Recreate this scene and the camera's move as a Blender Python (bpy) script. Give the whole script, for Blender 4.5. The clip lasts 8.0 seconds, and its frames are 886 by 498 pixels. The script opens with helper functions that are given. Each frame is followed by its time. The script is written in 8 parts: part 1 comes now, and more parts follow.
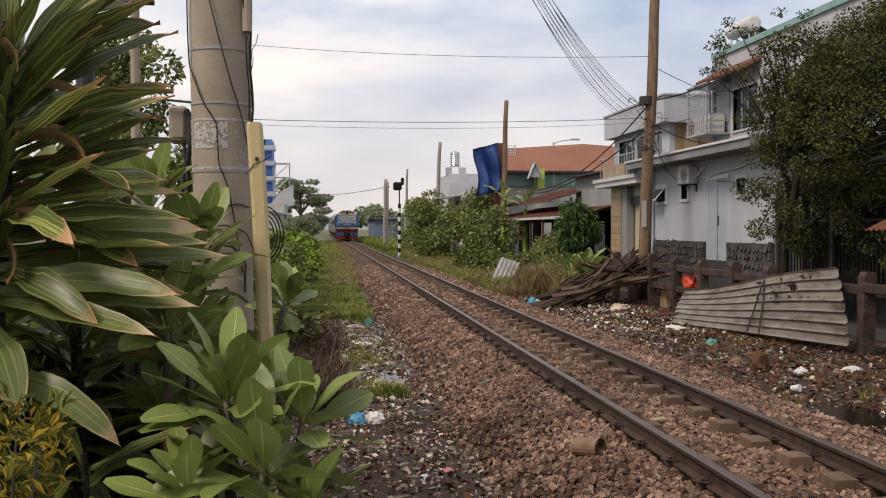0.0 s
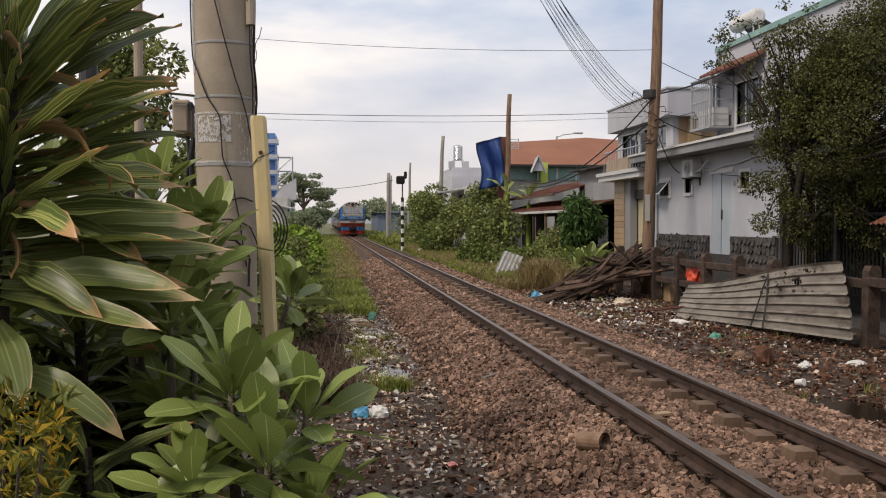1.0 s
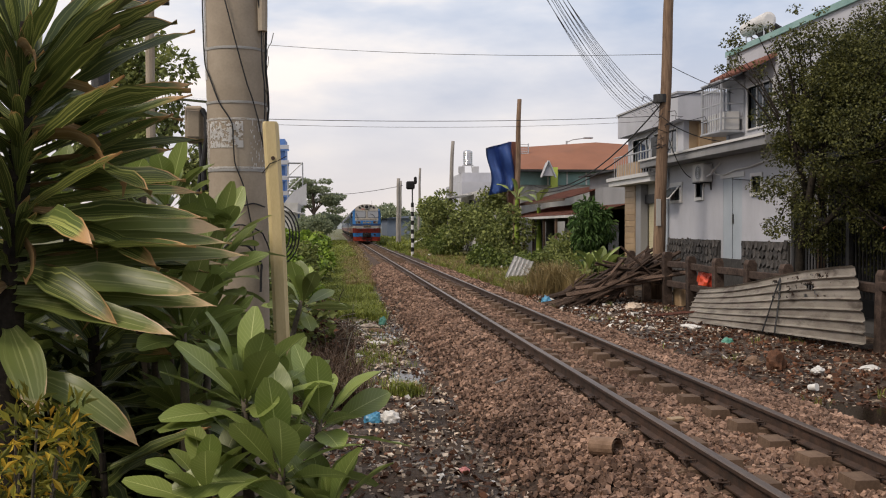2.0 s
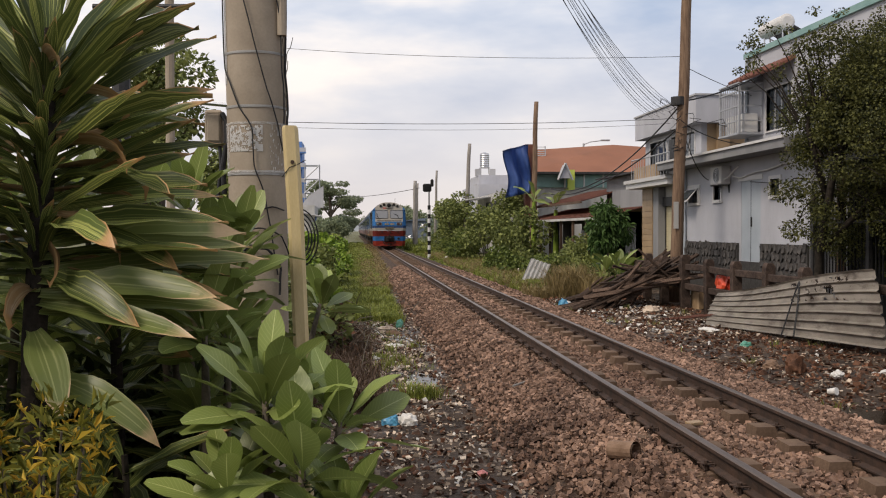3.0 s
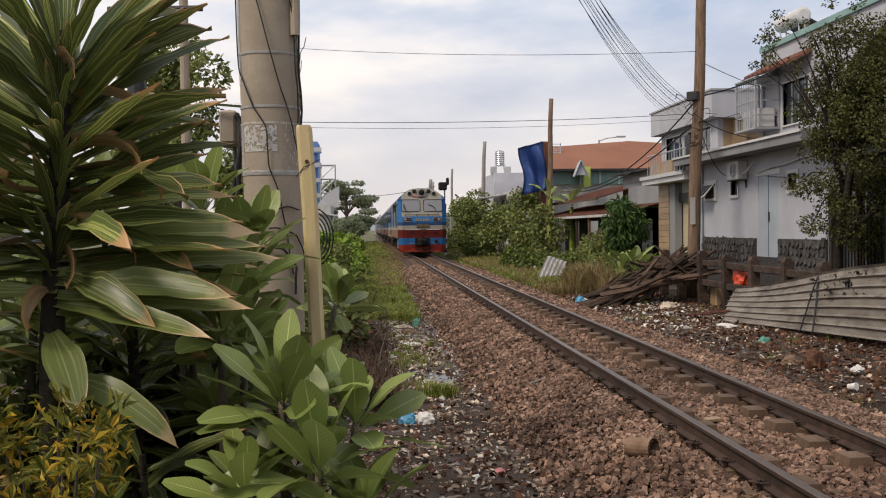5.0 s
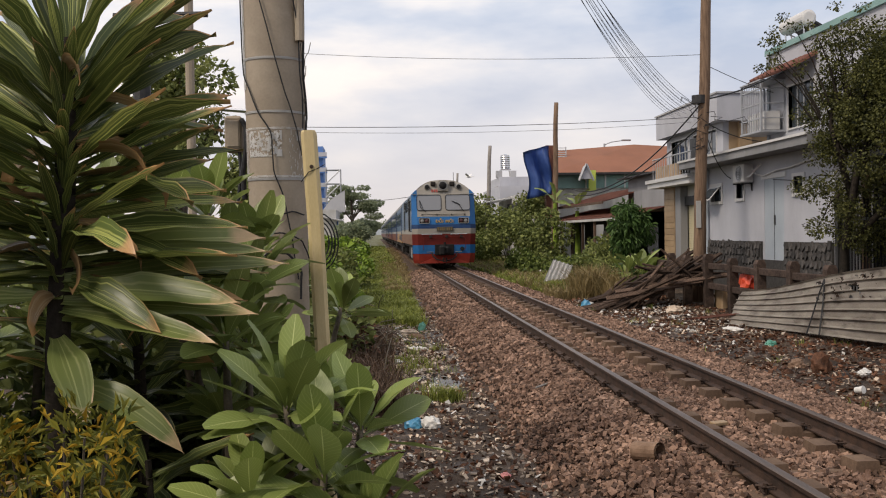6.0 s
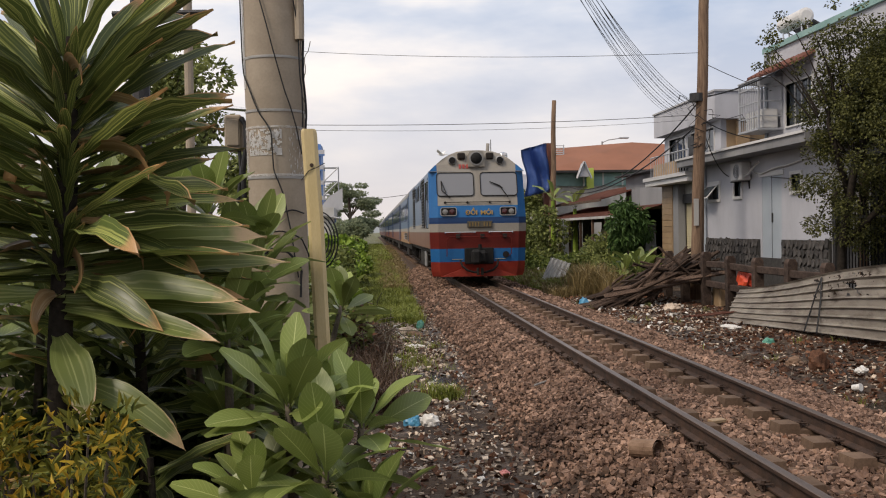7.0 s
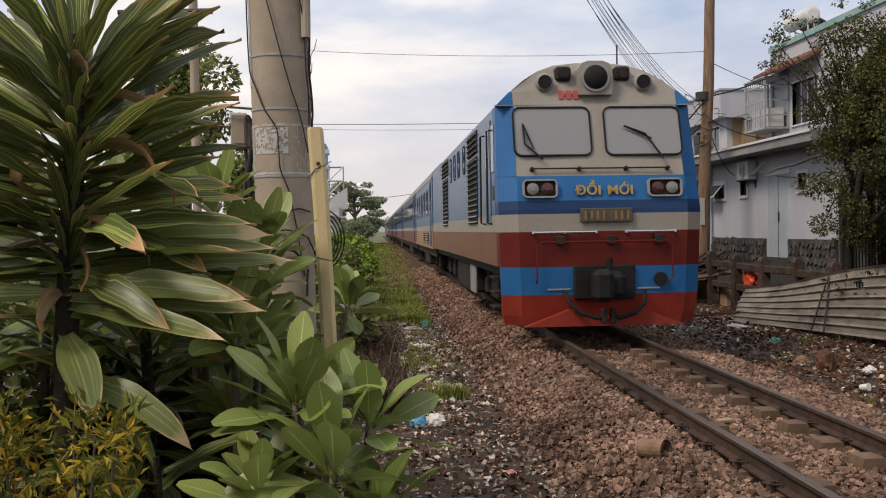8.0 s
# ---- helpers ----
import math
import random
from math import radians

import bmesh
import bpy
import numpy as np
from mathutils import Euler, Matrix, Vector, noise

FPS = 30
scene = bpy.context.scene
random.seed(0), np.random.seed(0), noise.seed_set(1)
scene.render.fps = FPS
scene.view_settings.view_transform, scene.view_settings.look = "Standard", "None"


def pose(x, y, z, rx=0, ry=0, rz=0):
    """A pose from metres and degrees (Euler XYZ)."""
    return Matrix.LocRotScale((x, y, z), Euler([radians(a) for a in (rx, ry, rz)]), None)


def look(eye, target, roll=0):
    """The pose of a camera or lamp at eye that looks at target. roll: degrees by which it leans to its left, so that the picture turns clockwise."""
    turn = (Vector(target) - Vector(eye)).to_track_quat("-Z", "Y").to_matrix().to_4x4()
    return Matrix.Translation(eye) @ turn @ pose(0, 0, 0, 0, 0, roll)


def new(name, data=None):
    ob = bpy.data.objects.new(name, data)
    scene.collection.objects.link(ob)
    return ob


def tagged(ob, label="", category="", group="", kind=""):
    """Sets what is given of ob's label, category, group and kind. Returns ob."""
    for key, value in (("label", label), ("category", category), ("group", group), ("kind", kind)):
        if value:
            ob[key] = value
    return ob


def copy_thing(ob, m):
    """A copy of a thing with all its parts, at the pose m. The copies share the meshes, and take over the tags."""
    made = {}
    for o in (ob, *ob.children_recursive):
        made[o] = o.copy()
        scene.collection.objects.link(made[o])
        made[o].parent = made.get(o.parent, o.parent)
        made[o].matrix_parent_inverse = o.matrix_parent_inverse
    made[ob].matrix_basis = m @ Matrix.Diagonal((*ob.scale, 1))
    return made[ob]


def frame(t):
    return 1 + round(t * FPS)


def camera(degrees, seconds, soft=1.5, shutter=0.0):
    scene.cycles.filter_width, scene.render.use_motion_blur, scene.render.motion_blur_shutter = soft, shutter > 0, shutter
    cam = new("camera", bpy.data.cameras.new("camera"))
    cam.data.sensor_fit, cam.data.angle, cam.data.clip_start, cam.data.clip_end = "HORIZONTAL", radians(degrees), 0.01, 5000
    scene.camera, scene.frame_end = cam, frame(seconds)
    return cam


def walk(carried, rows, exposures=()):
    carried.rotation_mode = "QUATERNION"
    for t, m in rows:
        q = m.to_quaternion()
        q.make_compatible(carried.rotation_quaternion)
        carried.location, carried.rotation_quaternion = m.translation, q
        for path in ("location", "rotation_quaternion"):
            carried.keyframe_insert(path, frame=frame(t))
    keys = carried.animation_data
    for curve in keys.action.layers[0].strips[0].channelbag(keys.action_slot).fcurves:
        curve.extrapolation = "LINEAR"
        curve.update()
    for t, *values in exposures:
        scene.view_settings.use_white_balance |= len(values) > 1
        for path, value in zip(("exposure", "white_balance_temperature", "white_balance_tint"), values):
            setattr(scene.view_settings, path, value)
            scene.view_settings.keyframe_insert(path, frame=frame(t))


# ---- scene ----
cam = camera(50.0, 8.0, soft=1.1)
PATH = [
    (0, (-0.001, -0.004, 1.521), (0.249, 1.98, 1.478), -0.0),
    (0.5, (-0.007, 0.007, 1.519), (0.243, 1.99, 1.469), -0.0),
    (1, (-0.008, 0.014, 1.521), (0.236, 1.999, 1.465), 0.0),
    (1.5, (-0.013, 0.02, 1.518), (0.224, 2.006, 1.467), -0.1),
    (3, (-0.036, 0.002, 1.528), (0.153, 1.993, 1.488), -0.1),
    (3.5, (-0.038, -0.003, 1.528), (0.14, 1.988, 1.488), -0.1),
    (4, (-0.034, 0.002, 1.525), (0.136, 1.994, 1.486), -0.0),
    (4.5, (-0.031, 0.009, 1.524), (0.134, 2.002, 1.478), -0.4),
    (6, (-0.022, 0.005, 1.526), (0.121, 1.999, 1.492), -0.9),
    (6.5, (-0.032, -0.005, 1.526), (0.109, 1.99, 1.484), -0.8),
    (7, (-0.037, -0.016, 1.531), (0.111, 1.979, 1.492), -0.9),
    (7.5, (-0.045, -0.007, 1.525), (0.102, 1.987, 1.486), -1.0),
    (8, (-0.05, 0.014, 1.526), (0.088, 2.009, 1.486), -0.9),
]
walk(cam, [(t, look(eye, target, roll)) for t, eye, target, roll in PATH])


# ---- light: a bright, mostly clouded tropical sky, sun veiled and high on the left ----
def build_world():
    world = bpy.data.worlds.new("sky_world")
    scene.world = world
    world.use_nodes = True
    nt = world.node_tree
    nt.nodes.clear()
    out = nt.nodes.new("ShaderNodeOutputWorld")
    sky = nt.nodes.new("ShaderNodeTexSky")
    sky.sky_type = "NISHITA"
    sky.sun_disc = False
    sky.sun_elevation, sky.sun_rotation = radians(48), radians(-122)
    bg_sky = nt.nodes.new("ShaderNodeBackground")
    bg_sky.inputs["Strength"].default_value = 0.06
    nt.links.new(sky.outputs[0], bg_sky.inputs["Color"])
    # cloud sheet over the whole dome, streaked along the horizon
    tc = nt.nodes.new("ShaderNodeTexCoord")
    mp = nt.nodes.new("ShaderNodeMapping")
    mp.inputs["Scale"].default_value = (1.6, 1.6, 5.0)
    mp.inputs["Rotation"].default_value = (radians(8), radians(14), 0)
    nz = nt.nodes.new("ShaderNodeTexNoise")
    nz.inputs["Scale"].default_value, nz.inputs["Detail"].default_value, nz.inputs["Roughness"].default_value = 1.7, 6, 0.52
    ramp = nt.nodes.new("ShaderNodeValToRGB")
    e = ramp.color_ramp.elements
    e[0].position, e[0].color = 0.38, (0.38, 0.50, 0.71, 1)
    e[1].position, e[1].color = 0.63, (0.97, 0.97, 0.98, 1)
    mid = ramp.color_ramp.elements.new(0.5)
    mid.color = (0.60, 0.69, 0.84, 1)
    # paler and warmer towards the horizon haze
    sep = nt.nodes.new("ShaderNodeSeparateXYZ")
    hz = nt.nodes.new("ShaderNodeMapRange")
    hz.inputs["From Min"].default_value, hz.inputs["From Max"].default_value = 0.0, 0.22
    hz.inputs["To Min"].default_value, hz.inputs["To Max"].default_value = 0.85, 0.0
    mix = nt.nodes.new("ShaderNodeMix")
    mix.data_type = "RGBA"
    mix.inputs[7].default_value = (0.74, 0.71, 0.72, 1)
    bg_cloud = nt.nodes.new("ShaderNodeBackground")
    bg_cloud.inputs["Strength"].default_value = 1.0
    nt.links.new(tc.outputs["Generated"], mp.inputs[0])
    nt.links.new(mp.outputs[0], nz.inputs["Vector"])
    nt.links.new(nz.outputs[0], ramp.inputs[0])
    nt.links.new(tc.outputs["Generated"], sep.inputs[0])
    nt.links.new(sep.outputs[2], hz.inputs[0])
    nt.links.new(hz.outputs[0], mix.inputs[0])
    nt.links.new(ramp.outputs[0], mix.inputs[6])
    nt.links.new(mix.outputs[2], bg_cloud.inputs["Color"])
    ms = nt.nodes.new("ShaderNodeMixShader")
    ms.inputs[0].default_value = 0.86
    nt.links.new(bg_sky.outputs[0], ms.inputs[1])
    nt.links.new(bg_cloud.outputs[0], ms.inputs[2])
    nt.links.new(ms.outputs[0], out.inputs[0])


build_world()
sun_data = bpy.data.lights.new("sun", "SUN")
sun_data.energy, sun_data.angle, sun_data.color = 2.1, radians(18), (1.0, 0.95, 0.87)
sun = new("sun", sun_data)
sun.matrix_world = look((-24, -15, 31), (0, 0, 0))
scene.view_settings.exposure = 0.3
scene.view_settings.use_white_balance = True
scene.view_settings.white_balance_temperature, scene.view_settings.white_balance_tint = 7300, 14


# ---- materials ----
def nodes_of(m):
    m.use_nodes = True
    nt = m.node_tree
    return nt, nt.nodes["Principled BSDF"]


def surface(name, a, b, scale=6.0, rough=0.7, metal=0.0, bump=0.15, fine=60.0, stain=None, stain_scale=1.2, stain_amount=0.5,
            spread=0.0, stretch=(1, 1, 1), island=0.0, gloss=0.5):
    """Two colours mixed by a coarse and a fine noise, with stains of their own shape, relief, and a change from piece to piece."""
    m = bpy.data.materials.new(name)
    nt, bsdf = nodes_of(m)
    L = nt.links.new
    tc = nt.nodes.new("ShaderNodeTexCoord")
    mp = nt.nodes.new("ShaderNodeMapping")
    mp.inputs["Scale"].default_value = stretch
    L(tc.outputs["Object"], mp.inputs[0])
    n1 = nt.nodes.new("ShaderNodeTexNoise")
    n1.inputs["Scale"].default_value, n1.inputs["Detail"].default_value = scale, 5
    n2 = nt.nodes.new("ShaderNodeTexNoise")
    n2.inputs["Scale"].default_value, n2.inputs["Detail"].default_value = fine, 3
    for n in (n1, n2):
        L(mp.outputs[0], n.inputs["Vector"])
    ad = nt.nodes.new("ShaderNodeMath")
    ad.operation = "MULTIPLY_ADD"
    ad.inputs[1].default_value = 0.45
    L(n2.outputs[0], ad.inputs[0])
    L(n1.outputs[0], ad.inputs[2])
    mr = nt.nodes.new("ShaderNodeMapRange")
    mr.inputs["From Min"].default_value, mr.inputs["From Max"].default_value = 0.5, 0.95
    L(ad.outputs[0], mr.inputs[0])
    mx = nt.nodes.new("ShaderNodeMix")
    mx.data_type = "RGBA"
    mx.inputs[6].default_value, mx.inputs[7].default_value = (*a, 1), (*b, 1)
    L(mr.outputs[0], mx.inputs[0])
    col = mx.outputs[2]
    if stain:
        n3 = nt.nodes.new("ShaderNodeTexNoise")
        n3.inputs["Scale"].default_value, n3.inputs["Detail"].default_value, n3.inputs["Roughness"].default_value = stain_scale, 8, 0.68
        L(mp.outputs[0], n3.inputs["Vector"])
        r3 = nt.nodes.new("ShaderNodeMapRange")
        r3.inputs["From Min"].default_value, r3.inputs["From Max"].default_value = 0.5, 0.68
        r3.inputs["To Max"].default_value = stain_amount
        L(n3.outputs[0], r3.inputs[0])
        m3 = nt.nodes.new("ShaderNodeMix")
        m3.data_type = "RGBA"
        m3.inputs[7].default_value = (*stain, 1)
        L(r3.outputs[0], m3.inputs[0])
        L(col, m3.inputs[6])
        col = m3.outputs[2]
    if spread or island:
        hsv = nt.nodes.new("ShaderNodeHueSaturation")
        rnd = nt.nodes.new("ShaderNodeNewGeometry") if island else nt.nodes.new("ShaderNodeObjectInfo")
        rr = nt.nodes.new("ShaderNodeMapRange")
        k = island or spread
        rr.inputs["To Min"].default_value, rr.inputs["To Max"].default_value = 1 - k, 1 + k
        L(rnd.outputs["Random Per Island" if island else "Random"], rr.inputs[0])
        L(rr.outputs[0], hsv.inputs["Value"])
        L(col, hsv.inputs["Color"])
        col = hsv.outputs[0]
    L(col, bsdf.inputs["Base Color"])
    bsdf.inputs["Roughness"].default_value = rough
    bsdf.inputs["Metallic"].default_value = metal
    bsdf.inputs["Specular IOR Level"].default_value = gloss
    if bump:
        bp = nt.nodes.new("ShaderNodeBump")
        bp.inputs["Strength"].default_value, bp.inputs["Distance"].default_value = bump, 0.02
        L(ad.outputs[0], bp.inputs["Height"])
        L(bp.outputs[0], bsdf.inputs["Normal"])
    return m


def leafy(name, a, b, rough=0.55, island=0.35, scale=3.0, translucent=0.25):
    """Leaf: colour varied from leaf to leaf and over the crown, a little light passes through."""
    m = bpy.data.materials.new(name)
    nt, bsdf = nodes_of(m)
    L = nt.links.new
    geo = nt.nodes.new("ShaderNodeNewGeometry")
    tc = nt.nodes.new("ShaderNodeTexCoord")
    n1 = nt.nodes.new("ShaderNodeTexNoise")
    n1.inputs["Scale"].default_value = scale
    L(tc.outputs["Object"], n1.inputs["Vector"])
    ad = nt.nodes.new("ShaderNodeMath")
    ad.operation = "MULTIPLY_ADD"
    ad.inputs[1].default_value = 0.6
    L(geo.outputs["Random Per Island"], ad.inputs[0])
    L(n1.outputs[0], ad.inputs[2])
    mr = nt.nodes.new("ShaderNodeMapRange")
    mr.inputs["From Min"].default_value, mr.inputs["From Max"].default_value = 0.45, 1.05
    L(ad.outputs[0], mr.inputs[0])
    mx = nt.nodes.new("ShaderNodeMix")
    mx.data_type = "RGBA"
    mx.inputs[6].default_value, mx.inputs[7].default_value = (*a, 1), (*b, 1)
    L(mr.outputs[0], mx.inputs[0])
    L(mx.outputs[2], bsdf.inputs["Base Color"])
    bsdf.inputs["Roughness"].default_value = rough
    bsdf.inputs["Specular IOR Level"].default_value = 0.22
    tr = nt.nodes.new("ShaderNodeBsdfTranslucent")
    L(mx.outputs[2], tr.inputs["Color"])
    ms = nt.nodes.new("ShaderNodeMixShader")
    ms.inputs[0].default_value = translucent
    L(bsdf.outputs[0], ms.inputs[1])
    L(tr.outputs[0], ms.inputs[2])
    L(ms.outputs[0], nt.nodes["Material Output"].inputs[0])
    return m


def blade_leaf(name, dark, pale, tip, stripes=26.0, stripe_amount=0.6, tip_from=0.86, vein=False, spread=0.2):
    """Large leaf with UVs along (v) and across (u): streaks or side veins, pale midrib, withered tip with a ragged edge."""
    m = bpy.data.materials.new(name)
    nt, bsdf = nodes_of(m)
    L = nt.links.new
    uv = nt.nodes.new("ShaderNodeUVMap")
    sep = nt.nodes.new("ShaderNodeSeparateXYZ")
    L(uv.outputs[0], sep.inputs[0])
    info = nt.nodes.new("ShaderNodeObjectInfo")
    tc = nt.nodes.new("ShaderNodeTexCoord")
    mp = nt.nodes.new("ShaderNodeMapping")
    nz = nt.nodes.new("ShaderNodeTexNoise")
    if vein:
        # side veins slant forward from the midrib
        ab = nt.nodes.new("ShaderNodeMath")
        ab.operation = "SUBTRACT"
        ab.inputs[1].default_value = 0.5
        L(sep.outputs[0], ab.inputs[0])
        ab2 = nt.nodes.new("ShaderNodeMath")
        ab2.operation = "ABSOLUTE"
        L(ab.outputs[0], ab2.inputs[0])
        sl = nt.nodes.new("ShaderNodeMath")
        sl.operation = "MULTIPLY_ADD"
        sl.inputs[1].default_value = -0.35
        L(ab2.outputs[0], sl.inputs[0])
        L(sep.outputs[1], sl.inputs[2])
        sn = nt.nodes.new("ShaderNodeMath")
        sn.operation = "MULTIPLY"
        sn.inputs[1].default_value = 110.0
        L(sl.outputs[0], sn.inputs[0])
        s2 = nt.nodes.new("ShaderNodeMath")
        s2.operation = "SINE"
        L(sn.outputs[0], s2.inputs[0])
        rg = nt.nodes.new("ShaderNodeMapRange")
        rg.inputs["From Min"].default_value, rg.inputs["From Max"].default_value = 0.75, 1.0
        rg.inputs["To Max"].default_value = stripe_amount
        L(s2.outputs[0], rg.inputs[0])
        stripe = rg.outputs[0]
    else:
        mp.inputs["Scale"].default_value = (stripes, 0.8, 1)
        L(uv.outputs[0], mp.inputs[0])
        ofs = nt.nodes.new("ShaderNodeVectorMath")
        L(mp.outputs[0], ofs.inputs[0])
        L(info.outputs["Random"], ofs.inputs[1])
        nz.inputs["Scale"].default_value, nz.inputs["Detail"].default_value = 1.0, 3
        L(ofs.outputs[0], nz.inputs["Vector"])
        rg = nt.nodes.new("ShaderNodeMapRange")
        rg.inputs["From Min"].default_value, rg.inputs["From Max"].default_value = 0.48, 0.68
        rg.inputs["To Max"].default_value = stripe_amount
        L(nz.outputs[0], rg.inputs[0])
        stripe = rg.outputs[0]
    mx = nt.nodes.new("ShaderNodeMix")
    mx.data_type = "RGBA"
    mx.inputs[6].default_value, mx.inputs[7].default_value = (*dark, 1), (*pale, 1)
    L(stripe, mx.inputs[0])
    # midrib
    mid = nt.nodes.new("ShaderNodeMath")
    mid.operation = "COMPARE"
    mid.inputs[1].default_value, mid.inputs[2].default_value = 0.5, 0.018 if vein else 0.02
    L(sep.outputs[0], mid.inputs[0])
    mm = nt.nodes.new("ShaderNodeMix")
    mm.data_type = "RGBA"
    mm.inputs[7].default_value = (*[c * 1.25 + 0.02 for c in pale], 1)
    mf = nt.nodes.new("ShaderNodeMath")
    mf.operation = "MULTIPLY"
    mf.inputs[1].default_value = 0.55 if vein else 0.3
    L(mid.outputs[0], mf.inputs[0])
    L(mf.outputs[0], mm.inputs[0])
    L(mx.outputs[2], mm.inputs[6])
    hsv = nt.nodes.new("ShaderNodeHueSaturation")
    rr = nt.nodes.new("ShaderNodeMapRange")
    rr.inputs["To Min"].default_value, rr.inputs["To Max"].default_value = 1 - spread, 1 + spread * 1.3
    L(info.outputs["Random"], rr.inputs[0])
    L(rr.outputs[0], hsv.inputs["Value"])
    L(mm.outputs[2], hsv.inputs["Color"])
    # withered tip and edge
    n4 = nt.nodes.new("ShaderNodeTexNoise")
    n4.inputs["Scale"].default_value, n4.inputs["Detail"].default_value = 14.0, 5
    L(tc.outputs["Object"], n4.inputs["Vector"])
    tp = nt.nodes.new("ShaderNodeMath")
    tp.operation = "MULTIPLY_ADD"
    tp.inputs[1].default_value = 0.22
    L(n4.outputs[0], tp.inputs[0])
    L(sep.outputs[1], tp.inputs[2])
    tq = nt.nodes.new("ShaderNodeMath")
    tq.operation = "MULTIPLY_ADD"
    tq.inputs[1].default_value = 0.16
    L(info.outputs["Random"], tq.inputs[0])
    L(tp.outputs[0], tq.inputs[2])
    last = tq.outputs[0]
    if not vein:
        # the edges wither too
        e1 = nt.nodes.new("ShaderNodeMath")
        e1.operation = "SUBTRACT"
        e1.inputs[1].default_value = 0.5
        L(sep.outputs[0], e1.inputs[0])
        e2 = nt.nodes.new("ShaderNodeMath")
        e2.operation = "ABSOLUTE"
        L(e1.outputs[0], e2.inputs[0])
        e3 = nt.nodes.new("ShaderNodeMapRange")
        e3.inputs["From Min"].default_value, e3.inputs["From Max"].default_value = 0.40, 0.5
        e3.inputs["To Max"].default_value = 0.20
        L(e2.outputs[0], e3.inputs[0])
        e4 = nt.nodes.new("ShaderNodeMath")
        L(e3.outputs[0], e4.inputs[0])
        L(last, e4.inputs[1])
        last = e4.outputs[0]
    tr = nt.nodes.new("ShaderNodeMapRange")
    tr.inputs["From Min"].default_value, tr.inputs["From Max"].default_value = tip_from + 0.13, tip_from + 0.25
    L(last, tr.inputs[0])
    mt = nt.nodes.new("ShaderNodeMix")
    mt.data_type = "RGBA"
    mt.inputs[7].default_value = (*tip, 1)
    L(tr.outputs[0], mt.inputs[0])
    L(hsv.outputs[0], mt.inputs[6])
    L(mt.outputs[2], bsdf.inputs["Base Color"])
    bsdf.inputs["Roughness"].default_value = 0.37
    bp = nt.nodes.new("ShaderNodeBump")
    bp.inputs["Strength"].default_value, bp.inputs["Distance"].default_value = 0.35, 0.004
    L(stripe, bp.inputs["Height"])
    L(bp.outputs[0], bsdf.inputs["Normal"])
    tl = nt.nodes.new("ShaderNodeBsdfTranslucent")
    L(mt.outputs[2], tl.inputs["Color"])
    ms = nt.nodes.new("ShaderNodeMixShader")
    ms.inputs[0].default_value = 0.27
    L(bsdf.outputs[0], ms.inputs[1])
    L(tl.outputs[0], ms.inputs[2])
    L(ms.outputs[0], nt.nodes["Material Output"].inputs[0])
    return m


def glassy(name, tint=(0.8, 0.85, 0.88), rough=0.05, base=(0.05, 0.06, 0.07)):
    """Glazing that mirrors the sky over a dim interior."""
    m = bpy.data.materials.new(name)
    nt, bsdf = nodes_of(m)
    bsdf.inputs["Base Color"].default_value = (*base, 1)
    bsdf.inputs["Roughness"].default_value = rough
    bsdf.inputs["IOR"].default_value = 1.6
    bsdf.inputs["Specular Tint"].default_value = (*tint, 1)
    return m


